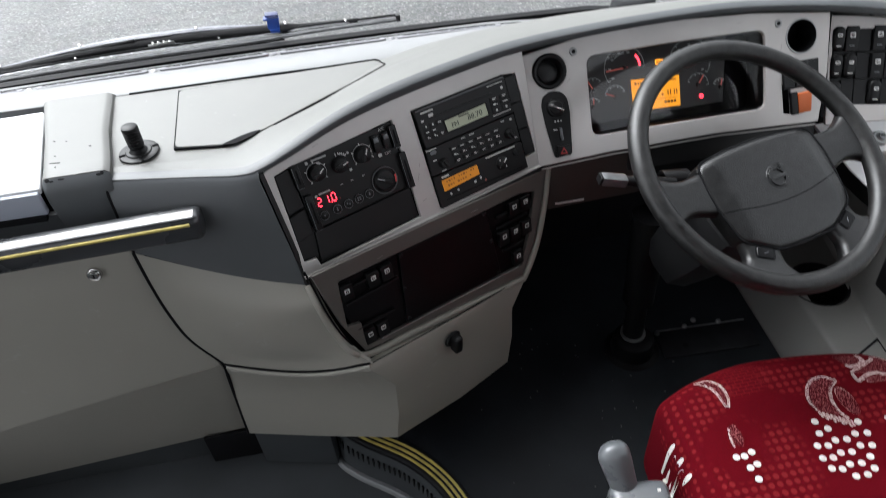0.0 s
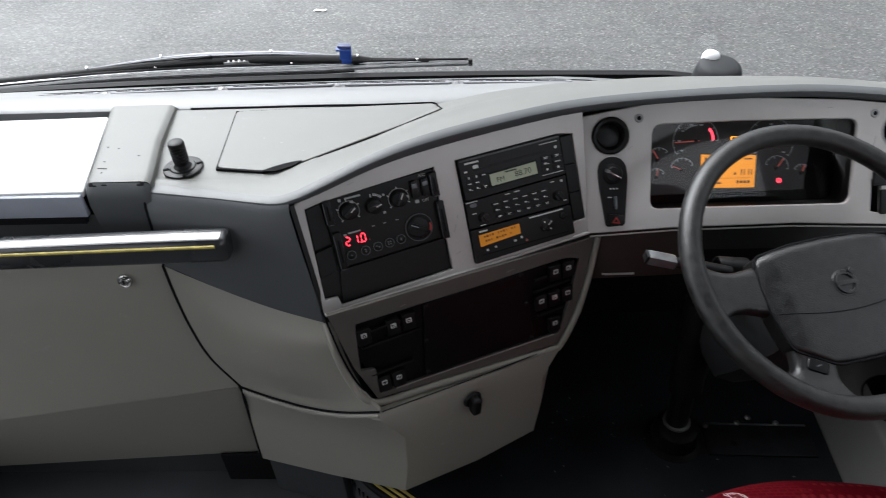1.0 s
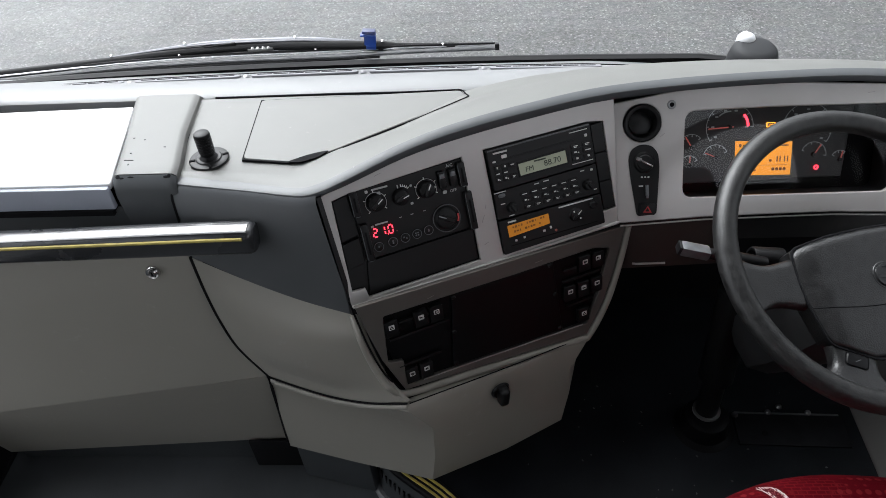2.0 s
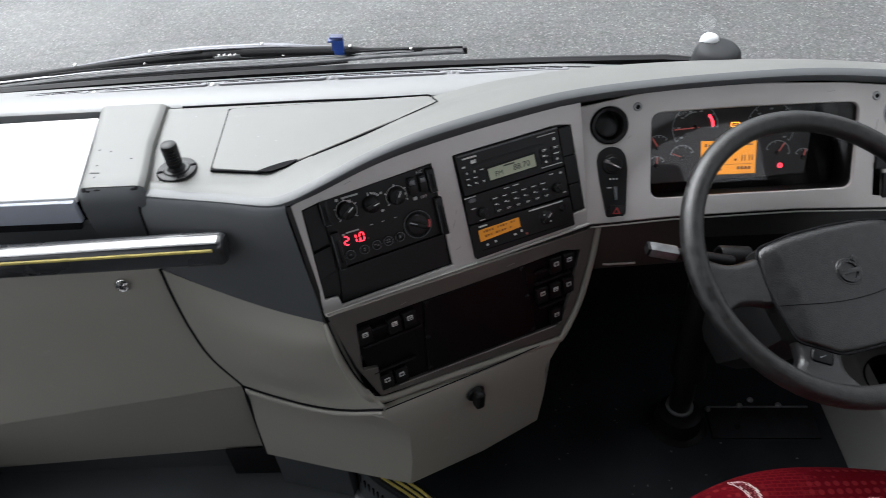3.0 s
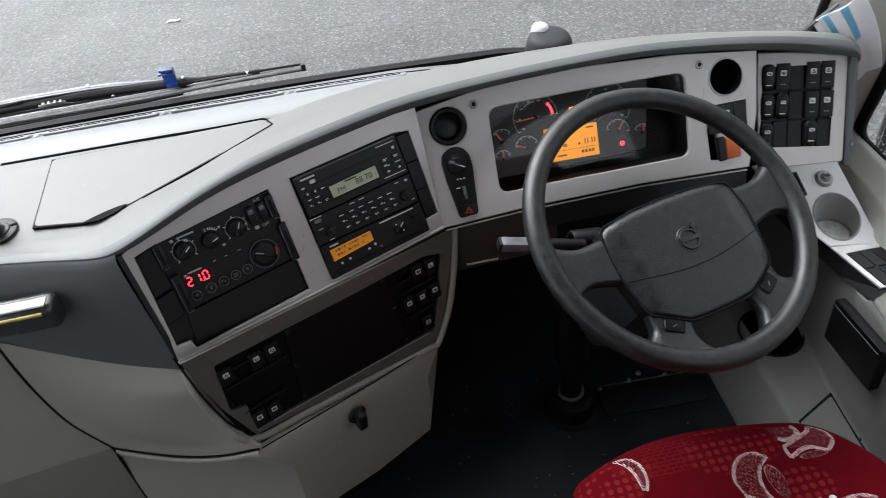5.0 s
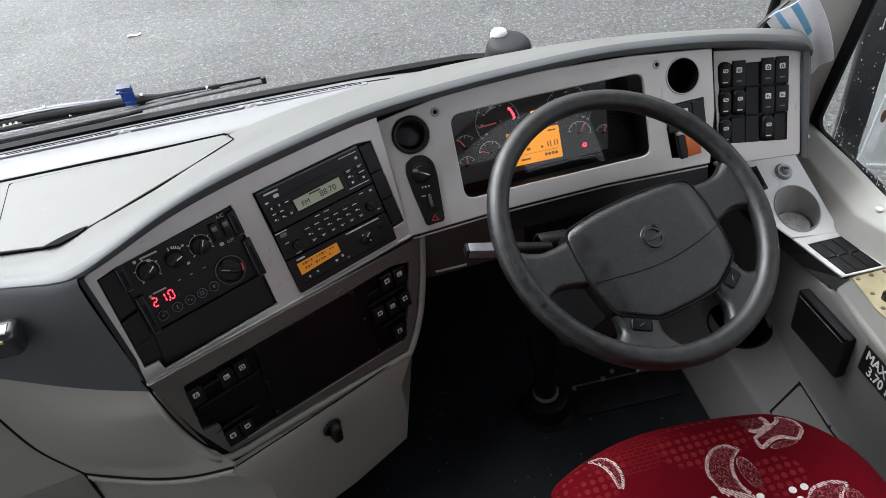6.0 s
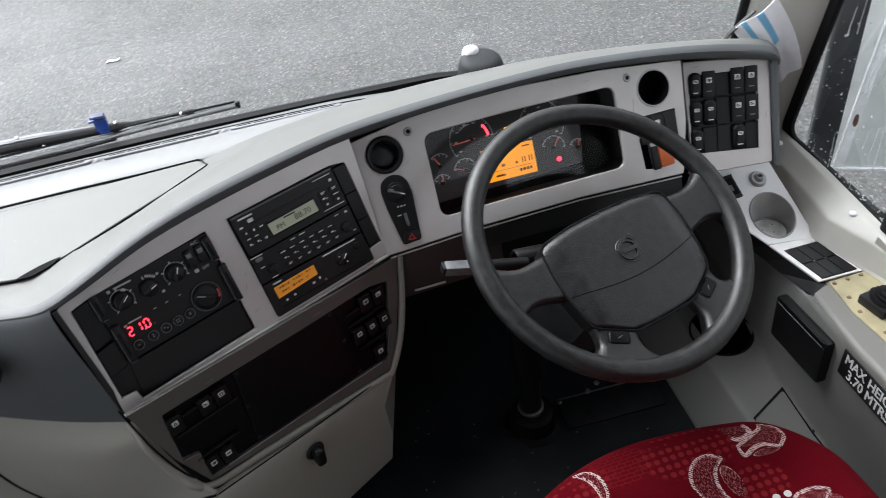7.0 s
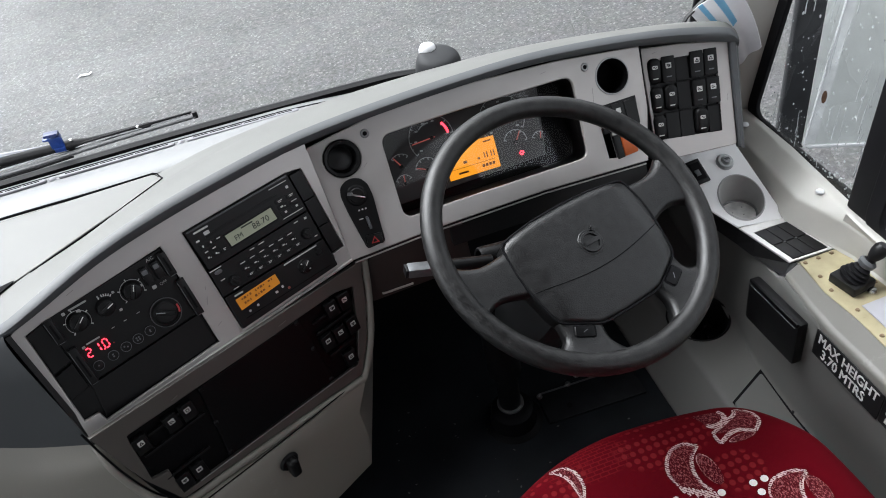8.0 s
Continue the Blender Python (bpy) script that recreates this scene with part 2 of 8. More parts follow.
def moquette():
    """Deep red pile with rows of slightly paler spots."""
    m = bpy.data.materials.new("red_moquette")
    m.use_nodes = True
    n, l = m.node_tree.nodes, m.node_tree.links
    p = n["Principled BSDF"]
    co = n.new("ShaderNodeTexCoord")
    spots, pile, broad = n.new("ShaderNodeTexVoronoi"), n.new("ShaderNodeTexNoise"), n.new("ShaderNodeTexNoise")
    spots.inputs["Scale"].default_value, spots.inputs["Randomness"].default_value = 66.0, 0.10
    pile.inputs["Scale"].default_value, pile.inputs["Detail"].default_value = 900.0, 3.0
    broad.inputs["Scale"].default_value = 7.0
    for t in (spots, pile, broad):
        l.new(co.outputs["Object"], t.inputs["Vector"])
    inside = n.new("ShaderNodeMapRange")
    inside.inputs["From Min"].default_value, inside.inputs["From Max"].default_value = 0.40, 0.30
    l.new(spots.outputs["Distance"], inside.inputs["Value"])
    where = n.new("ShaderNodeMapRange")
    where.inputs["From Min"].default_value, where.inputs["From Max"].default_value = 0.47, 0.53
    l.new(broad.outputs["Fac"], where.inputs["Value"])
    def field(centre, size):
        """An oval field of the pattern, one inside it and nil outside."""
        lay, far, cut = n.new("ShaderNodeVectorMath"), n.new("ShaderNodeVectorMath"), n.new("ShaderNodeMapRange")
        lay.operation, far.operation = "MULTIPLY_ADD", "LENGTH"
        lay.inputs[1].default_value = (1 / size[0], 1 / size[1], 0)
        lay.inputs[2].default_value = (-centre[0] / size[0], -centre[1] / size[1], 0)
        l.new(co.outputs["Object"], lay.inputs[0])
        l.new(lay.outputs[0], far.inputs[0])
        cut.inputs["From Min"].default_value, cut.inputs["From Max"].default_value = 1.08, 0.92
        l.new(far.outputs["Value"], cut.inputs["Value"])
        return cut.outputs[0]

    def joined(kind, a, b):
        node = n.new("ShaderNodeMath")
        node.operation = kind
        l.new(a, node.inputs[0])
        l.new(b, node.inputs[1])
        return node.outputs[0]

    brick = n.new("ShaderNodeTexBrick")
    brick.inputs["Scale"].default_value, brick.inputs["Mortar Size"].default_value = 34.0, 0.035
    l.new(co.outputs["Object"], brick.inputs["Vector"])
    faint = n.new("ShaderNodeMapRange")
    faint.inputs["To Max"].default_value = 0.5
    l.new(brick.outputs["Fac"], faint.inputs["Value"])
    bricks = joined("MULTIPLY", faint.outputs[0], field((0.185, 0.895), (0.075, 0.040)))
    near_side = joined("MULTIPLY", where.outputs[0], field((0.10, 0.72), (0.14, 0.20)))
    spotted = joined("MAXIMUM", near_side, joined("MAXIMUM", field((0.315, 0.885), (0.085, 0.050)), field((0.40, 0.79), (0.045, 0.035))))
    both = joined("MAXIMUM", joined("MULTIPLY", inside.outputs[0], spotted), bricks)
    mix = n.new("ShaderNodeMix")
    mix.data_type = "RGBA"
    mix.inputs["A"].default_value, mix.inputs["B"].default_value = (0.078, 0.0011, 0.0045, 1), (0.140, 0.010, 0.013, 1)
    l.new(both, mix.inputs["Factor"])
    weave = n.new("ShaderNodeMix")
    weave.data_type, weave.blend_type = "RGBA", "MULTIPLY"
    weave.inputs["Factor"].default_value = 0.45
    l.new(mix.outputs["Result"], weave.inputs["A"])
    l.new(pile.outputs["Color"], weave.inputs["B"])
    up = n.new("ShaderNodeHueSaturation")
    up.inputs["Value"].default_value = 1.4
    l.new(weave.outputs["Result"], up.inputs["Color"])
    l.new(up.outputs[0], p.inputs["Base Color"])
    p.inputs["Roughness"].default_value, p.inputs["Specular IOR Level"].default_value = 0.95, 0.06
    b = n.new("ShaderNodeBump")
    b.inputs["Strength"].default_value, b.inputs["Distance"].default_value = 0.5, 0.001
    l.new(pile.outputs["Fac"], b.inputs["Height"])
    l.new(b.outputs[0], p.inputs["Normal"])
    return m


ASPHALT = asphalt()
MOQUETTE = moquette()


def hatch(name, light, dark, share, scale=420.0, stripes=0.0):
    """Short pale stitches over dark pile; stripes lays them in fine slanting rows."""
    m = bpy.data.materials.new(name)
    m.use_nodes = True
    n, l = m.node_tree.nodes, m.node_tree.links
    p = n["Principled BSDF"]
    co, place, stitch = n.new("ShaderNodeTexCoord"), n.new("ShaderNodeMapping"), n.new("ShaderNodeTexNoise")
    place.inputs["Rotation"].default_value = (0, 0, 0.5)
    place.inputs["Scale"].default_value = (1.0, 0.45, 1.0)
    stitch.inputs["Scale"].default_value, stitch.inputs["Detail"].default_value = scale, 2.0
    l.new(co.outputs["Object"], place.inputs["Vector"])
    l.new(place.outputs[0], stitch.inputs["Vector"])
    amount = stitch.outputs["Fac"]
    if stripes:
        wave, both = n.new("ShaderNodeTexWave"), n.new("ShaderNodeMath")
        wave.inputs["Scale"].default_value, wave.inputs["Distortion"].default_value, wave.inputs["Detail Scale"].default_value = stripes, 2.0, 3.0
        wave.bands_direction = "DIAGONAL"
        l.new(co.outputs["Object"], wave.inputs["Vector"])
        both.operation = "MULTIPLY_ADD"
        both.inputs[1].default_value = 0.30
        l.new(wave.outputs["Fac"], both.inputs[0])
        l.new(amount, both.inputs[2])
        amount = both.outputs[0]
    cut = n.new("ShaderNodeMapRange")
    cut.inputs["From Min"].default_value, cut.inputs["From Max"].default_value = share - 0.05, share + 0.05
    l.new(amount, cut.inputs["Value"])
    mix = n.new("ShaderNodeMix")
    mix.data_type = "RGBA"
    mix.inputs["A"].default_value, mix.inputs["B"].default_value = (*dark, 1), (*light, 1)
    l.new(cut.outputs[0], mix.inputs["Factor"])
    l.new(mix.outputs["Result"], p.inputs["Base Color"])
    p.inputs["Roughness"].default_value, p.inputs["Specular IOR Level"].default_value = 0.95, 0.06
    return m


THREAD = hatch("pale_pink_thread", (0.56, 0.42, 0.40), (0.10, 0.010, 0.018), 0.58, 420.0, 120.0)
ROSE = hatch("rose_thread", (0.27, 0.085, 0.088), (0.062, 0.003, 0.007), 0.56, 620.0)
DOTTHREAD = mat("white_thread", (0.629, 0.595, 0.561), 0.9, grain=900, bump=0.5, vary=0.1, patch=150)


# ---- building helpers ----
def thing(name, label, category, group="", kind=""):
    return tagged(new(name), label, category, group, kind)


def mesh_ob(name, data, material, parent=None, label="", smooth=True):
    data.name = name
    data.materials.clear()
    data.materials.append(material)
    if smooth:
        data.shade_smooth()
        data.set_sharp_from_angle(angle=radians(38))
    ob = new(name, data)
    ob.parent = parent
    if label:
        ob["label"] = label
    return ob


def part(name, bm, material, parent=None, label="", smooth=True):
    """One mesh object from a bmesh."""
    bmesh.ops.recalc_face_normals(bm, faces=bm.faces)
    data = bpy.data.meshes.new(name)
    bm.to_mesh(data)
    bm.free()
    return mesh_ob(name, data, material, parent, label, smooth)


def setting(ob, label, category):
    return tagged(ob, label, category, kind="structure")


def plane_frame(origin, along, normal):
    """A matrix whose x runs along, whose z is the normal, at the origin."""
    n = Vector(normal).normalized()
    u = Vector(along)
    u = (u - n * u.dot(n)).normalized()
    v = n.cross(u)
    return Matrix(((u.x, v.x, n.x, origin[0]), (u.y, v.y, n.y, origin[1]), (u.z, v.z, n.z, origin[2]), (0, 0, 0, 1)))


def at(m, x, y, z=0.0, turn=0.0):
    return m @ pose(x, y, z, 0, 0, turn)


def box(size, m=Matrix(), bevel=0.0, segments=2, bm=None):
    bm = bm or bmesh.new()
    made = bmesh.ops.create_cube(bm, size=1.0, matrix=m @ Matrix.Diagonal((*size, 1)))
    if bevel:
        edges = list({e for v in made["verts"] for e in v.link_edges})
        bmesh.ops.bevel(bm, geom=edges, offset=bevel, segments=segments, affect="EDGES", profile=0.6)
    return bm


def lathe(profile, m=Matrix(), steps=32, bm=None):
    """A turned shape: (radius, height) pairs round z."""
    bm = bm or bmesh.new()
    rings = []
    for r, z in profile:
        if r < 1e-6:
            rings.append([bm.verts.new(m @ Vector((0, 0, z)))])
        else:
            rings.append([bm.verts.new(m @ Vector((r * math.cos(a), r * math.sin(a), z))) for a in (2 * math.pi * k / steps for k in range(steps))])
    for a, b in zip(rings, rings[1:]):
        for k in range(steps):
            q = [a[k % len(a)], a[(k + 1) % len(a)], b[(k + 1) % len(b)], b[k % len(b)]]
            q = list(dict.fromkeys(q))
            if len(q) > 2:
                bm.faces.new(q)
    return bm


def smooth_line(points, steps=6):
    """A Catmull-Rom line through the points."""
    p = [Vector(q) for q in points]
    p = [2 * p[0] - p[1], *p, 2 * p[-1] - p[-2]]
    out = []
    for a, b, c, d in zip(p, p[1:], p[2:], p[3:]):
        for k in range(steps):
            t = k / steps
            out.append(0.5 * (2 * b + (c - a) * t + (2 * a - 5 * b + 4 * c - d) * t * t + (3 * b - a - 3 * c + d) * t**3))
    out.append(p[-2].copy())
    return out


def tube(points, radius, sides=12, closed=False, bm=None, squash=1.0, up=(0, 0, 1)):
    """A tube along points; radius is a number or a list."""
    bm = bm or bmesh.new()
    pts = [Vector(q) for q in points]
    n = len(pts)
    rings = []
    for k, q in enumerate(pts):
        before, after = (pts[k - 1], pts[(k + 1) % n]) if closed else (pts[max(0, k - 1)], pts[min(n - 1, k + 1)])
        d = (after - before).normalized()
        s = d.cross(Vector(up))
        s = s.normalized() if s.length > 1e-4 else d.orthogonal().normalized()
        w = s.cross(d)
        r = radius[k] if isinstance(radius, (list, tuple)) else radius
        rings.append([bm.verts.new(q + s * r * math.cos(a) + w * r * squash * math.sin(a)) for a in (2 * math.pi * j / sides for j in range(sides))])
    pairs = list(zip(rings, rings[1:])) + ([(rings[-1], rings[0])] if closed else [])
    for a, b in pairs:
        for j in range(sides):
            bm.faces.new((a[j], a[(j + 1) % sides], b[(j + 1) % sides], b[j]))
    if not closed:
        bm.faces.new(rings[0][::-1])
        bm.faces.new(rings[-1])
    return bm


def loft(rows, thick=0.0, bm=None):
    """A sheet over a grid of points; thick gives it a back along its normals."""
    bm = bm or bmesh.new()
    grid = [[bm.verts.new(Vector(q)) for q in row] for row in rows]
    faces = []
    for a, b in zip(grid, grid[1:]):
        for k in range(len(a) - 1):
            faces.append(bm.faces.new((a[k], a[k + 1], b[k + 1], b[k])))
    if thick:
        bm.normal_update()
        bmesh.ops.solidify(bm, geom=faces, thickness=thick)
    return bm


def outline_data(shapes, depth, bevel=0.0, m=Matrix(), segments=2):
    """A plate cut to an outline; further outlines are holes. It lies between z = -depth and z = 0 of m."""
    crv = bpy.data.curves.new("outline", "CURVE")
    crv.dimensions, crv.fill_mode = "2D", "BOTH"
    crv.extrude, crv.bevel_depth, crv.bevel_resolution, crv.offset = max(1e-5, depth / 2 - bevel), bevel, segments, -bevel
    for shape in shapes:
        s = crv.splines.new("POLY")
        s.points.add(len(shape) - 1)
        for q, co in zip(s.points, shape):
            q.co = (co[0], co[1], 0, 1)
        s.use_cyclic_u = True
    ob = bpy.data.objects.new("outline", crv)
    scene.collection.objects.link(ob)
    data = bpy.data.meshes.new_from_object(ob.evaluated_get(bpy.context.evaluated_depsgraph_get()))
    bpy.data.objects.remove(ob)
    bpy.data.curves.remove(crv)
    data.transform(m @ Matrix.Translation((0, 0, -depth / 2)))
    return data


def plate(name, shapes, depth, m, material, parent=None, label="", bevel=0.0012):
    return mesh_ob(name, outline_data(shapes, depth, bevel, m), material, parent, label)


def rounded(w, h, r, steps=5, x=0.0, y=0.0):
    out = []
    for cx, cy, a0 in ((w / 2 - r, h / 2 - r, 0), (-w / 2 + r, h / 2 - r, 90), (-w / 2 + r, -h / 2 + r, 180), (w / 2 - r, -h / 2 + r, 270)):
        for k in range(steps + 1):
            a = radians(a0 + 90 * k / steps)
            out.append((x + cx + r * math.cos(a), y + cy + r * math.sin(a)))
    return out


def soften(points, r, steps=4):
    """A polygon with its corners rounded by about r."""
    out, n = [], len(points)
    for k, q in enumerate(points):
        b = Vector(q[:2])
        a, c = Vector(points[k - 1][:2]), Vector(points[(k + 1) % n][:2])
        ra, rc = min(r, (a - b).length * 0.45), min(r, (c - b).length * 0.45)
        s, e = b + (a - b).normalized() * ra, b + (c - b).normalized() * rc
        for j in range(steps + 1):
            t = j / steps
            w = s * (1 - t) ** 2 + b * 2 * t * (1 - t) + e * t * t
            out.append((w.x, w.y))
    return out


def ring(r, x=0.0, y=0.0, steps=36):
    return [(x + r * math.cos(2 * math.pi * k / steps), y + r * math.sin(2 * math.pi * k / steps)) for k in range(steps)]


def arc_band(r, w, a0, a1, x=0.0, y=0.0, steps=16):
    """A thin band along an arc, from angle a0 to a1."""
    outer = [(x + r * math.cos(radians(a0 + (a1 - a0) * k / steps)), y + r * math.sin(radians(a0 + (a1 - a0) * k / steps))) for k in range(steps + 1)]
    inner = [(x + (r - w) * math.cos(radians(a0 + (a1 - a0) * k / steps)), y + (r - w) * math.sin(radians(a0 + (a1 - a0) * k / steps))) for k in range(steps + 1)]
    return outer + inner[::-1]


def bar_between(a, b, w):
    d = Vector((b[0] - a[0], b[1] - a[1])).normalized() * w / 2
    s = Vector((-d.y, d.x))
    return [(a[0] + s.x, a[1] + s.y), (a[0] - s.x, a[1] - s.y), (b[0] - s.x, b[1] - s.y), (b[0] + s.x, b[1] + s.y)]


def lettering(name, text, size, m, material, parent=None, label="", depth=0.0004, bold=0.0):
    crv = bpy.data.curves.new("text", "FONT")
    crv.body, crv.size, crv.extrude, crv.offset = text, size, depth / 2, bold
    crv.align_x, crv.align_y = "CENTER", "CENTER"
    crv.resolution_u = 3
    ob = bpy.data.objects.new("text", crv)
    scene.collection.objects.link(ob)
    data = bpy.data.meshes.new_from_object(ob.evaluated_get(bpy.context.evaluated_depsgraph_get()))
    bpy.data.objects.remove(ob)
    bpy.data.curves.remove(crv)
    data.transform(m)
    return mesh_ob(name, data, material, parent, label, smooth=False)


def face_on(parts_origin, direction):
    """A matrix whose z points along direction, at the origin."""
    return Matrix.Translation(parts_origin) @ Vector(direction).to_track_quat("Z", "Y").to_matrix().to_4x4()


# ---- frames of the fascia faces: x along, y up the face, z towards the driver ----
UPPER = plane_frame((-0.35, 1.2345, 0.68), (0.932, 0.362, 0.005), (0.386, -1, 0.498))
DIALS = plane_frame((0.2, 1.3672, 0.68), (0.9974, 0.0538, -0.0484), (0.084, -1, 0.608))
LOWER = plane_frame((-0.31, 1.1562, 0.48), (0.9, 0.43, -0.005), (0.478, -1, 0.255))
SWITCH = plane_frame((0.67, 1.351, 0.6), (1, -0.182, -0.04), (-0.155, -1, 0.675))
WHEEL = plane_frame((0.2675, 1.1195, 0.6600), (1, 0, 0), (0.183, -0.434, 0.901)) @ pose(0, 0, 0, 0, 0, 13.5)
ROAD_Z = -0.62


def screen_y(x):
    """How far ahead the foot of the curved windscreen lies."""
    return 1.69 - 0.05 * (x + 0.6) ** 2


def screen_z(x):
    """The height of the windscreen's foot, which drops towards the driver's corner."""
    return 0.702 - 0.20 * max(0.0, x - 0.15)


def console_z(y):
    return 0.206 + 0.134 * y


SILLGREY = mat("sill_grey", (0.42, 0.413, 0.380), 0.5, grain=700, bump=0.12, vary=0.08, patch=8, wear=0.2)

# ---- the ground and the coach's shell ----
bm = bmesh.new()
bmesh.ops.create_grid(bm, x_segments=8, y_segments=8, size=400.0)
ground = part("ground", bm, ASPHALT)
ground.location = (0, 0, ROAD_Z)
setting(ground, "pale wet grey asphalt with speckled stone chips", "road")

NOSE = [(-0.60, 1.30), (-0.585, 1.17), (-0.545, 1.115), (-0.44, 1.035), (-0.372, 0.945), (-0.335, 0.82), (-0.32, 0.60), (-0.32, 0.2), (-0.32, -3.0)]
edge = smooth_line([(x, y, 0) for x, y in NOSE], 5)
floor_shape = [(q.x, q.y) for q in edge] + [(0.96, -3.0), (0.96, 1.64), (-0.60, 1.64)]
floor = plate("floor", [floor_shape], 0.13, Matrix(), FLOORMAT, bevel=0.002)
setting(floor, "worn dark blue-grey vinyl floor under the driver's seat", "floor")
well = part("step_floor", box((1.3, 4.8, 0.06), pose(-0.95, -0.7, -0.15)), STEPMAT)
setting(well, "black rubber-covered entrance step", "step")

def wall_piece(name, size, place, material, label, category="wall"):
    ob = part(name, box(size, pose(*place), 0.004), material)
    setting(ob, label, category)
    return ob

wall_piece("wall_rear", (2.6, 0.06, 2.3), (-0.28, -3.05, 1.0), HEADLINING, "plain pale trim closing the cabin", "wall")
wall_piece("ceiling", (2.6, 4.4, 0.05), (-0.28, -0.86, 2.05), HEADLINING, "plain pale headlining", "ceiling")
wall_piece("wall_nearside_low", (0.06, 3.3, 1.10), (-1.56, -1.4, 0.245), HEADLINING, "plain pale lower side wall")
wall_piece("wall_nearside_high", (0.06, 4.7, 0.26), (-1.56, -0.7, 1.92), HEADLINING, "plain pale cove above the side windows")
for k, y in enumerate((-2.9, -1.3, 0.35, 1.58)):
    wall_piece("wall_nearside_post_%d" % (k + 1), (0.056, 0.12, 1.01 if y < 0.3 else 1.95), (-1.56, y, 1.295 if y < 0.3 else 0.81), RUBBER, "black post between the side windows", "post")
wall_piece("wall_offside_low", (0.03, 4.55, 0.97), (0.945, -0.77, -0.12), BODY, "painted lower side of the coach")
wall_piece("wall_offside_rear", (0.056, 3.55, 0.42), (0.915, -1.205, 0.62), HEADLINING, "plain pale side wall behind the driver")
# unseen infill, added to dim the side light on seat and wall
wall_piece("wall_offside_infill", (0.056, 0.30, 0.96), (0.915, 0.42, 1.31), HEADLINING, "unseen pale infill added to cut side light behind the driver's window", "post")
wall_piece("wall_offside_post_2", (0.056, 0.12, 0.96), (0.915, -1.3, 1.31), RUBBER, "black post between the side windows", "post")
wall_piece("wall_offside_high", (0.06, 4.7, 0.26), (0.965, -0.7, 1.92), HEADLINING, "plain pale cove above the side windows")
# near-black colour here stands in for the shade under the dashboard
wall_piece("firewall_nearside", (1.72, 0.04, 0.80), (-0.67, 1.655, 0.24), CAVITY, "bulkhead under the dashboard, coloured near-black for shade")
wall_piece("firewall_offside", (0.78, 0.04, 0.70), (0.58, 1.655, 0.19), CAVITY, "bulkhead under the dashboard, coloured near-black for shade")
wall_piece("wall_front_low", (2.5, 0.05, 1.02), (-0.28, 1.715, 0.05), BODY, "painted front panel under the windscreen")
wall_piece("header", (2.5, 0.12, 0.16), (-0.28, 1.36, 1.98), HEADLINING, "plain pale header above the windscreen", "trim")

door = thing("door_1", "glazed entrance door of the coach", "door", kind="structure")
plate("door_frame", [rounded(1.12, 1.82, 0.04, 5, 0, 0), rounded(1.00, 1.66, 0.03, 5, 0, 0)], 0.04, plane_frame((-1.55, 0.965, 0.72), (0, 1, 0), (1, 0, 0)), RUBBER, door, "black door frame", 0.004)
# unseen panel, added to keep low light from the door off the step
plate("door_light_block", [rounded(1.01, 0.30, 0.03, 5, 0, -0.69)], 0.03, plane_frame((-1.555, 0.965, 0.72), (0, 1, 0), (1, 0, 0)), RUBBER, door, "unseen black panel added to cut low light at the door", 0.004)

# windscreen: a bowed pane between the black seal and the header
pane_rows = []
for k in range(11):
    h = k / 10
    pane_rows.append([(x, screen_y(x) - 0.30 * h + 0.012, screen_z(x) - 0.012 + (1.94 - screen_z(x) + 0.012) * h) for x in [-1.5 + 2.42 * j / 24 for j in range(25)]])
def pane_sheet(name, rows, inward, parent=None):
    """A single sheet of thin glass whose face looks into the cabin."""
    bm = loft(rows)
    bm.normal_update()
    bm.faces.ensure_lookup_table()
    if bm.faces[0].normal.dot(Vector(inward)) < 0:
        bmesh.ops.reverse_faces(bm, faces=bm.faces)
    data = bpy.data.meshes.new(name)
    bm.to_mesh(data)
    bm.free()
    return mesh_ob(name, data, PANE, parent)


windscreen = pane_sheet("windscreen", pane_rows, (0, -1, 0))
windscreen.visible_shadow = False
setting(windscreen, "large clear curved windscreen", "windscreen")
seal = part("windscreen_seal", tube([(x, screen_y(x) - 0.013, screen_z(x) + 0.003) for x in [-1.5 + 2.42 * j / 30 for j in range(31)]], 0.0145, 12, squash=0.75), RUBBER)
setting(seal, "black rubber seal along the foot of the windscreen", "seal")
inner_trim = part("windscreen_trim", loft([[(x, screen_y(x) - d, z - 0.702 + screen_z(x)) for x in [-1.5 + 2.40 * j / 30 for j in range(31)]] for d, z in ((0.022, 0.711), (0.026, 0.7165), (0.036, 0.7175), (0.039, 0.70))], 0.004),
                  mat("dark_seal_trim", (0.008, 0.008, 0.0085), 0.5, vary=0.2, spec=0.06))
setting(inner_trim, "black trim strip inside the windscreen seal", "trim")

# side window, its posts and the pillar beside the dashboard
def window_x(y):
    """The foot of the side glass, which draws in a little behind the pillar."""
    return 0.883 - 0.07 * (1.485 - max(y, 1.06))


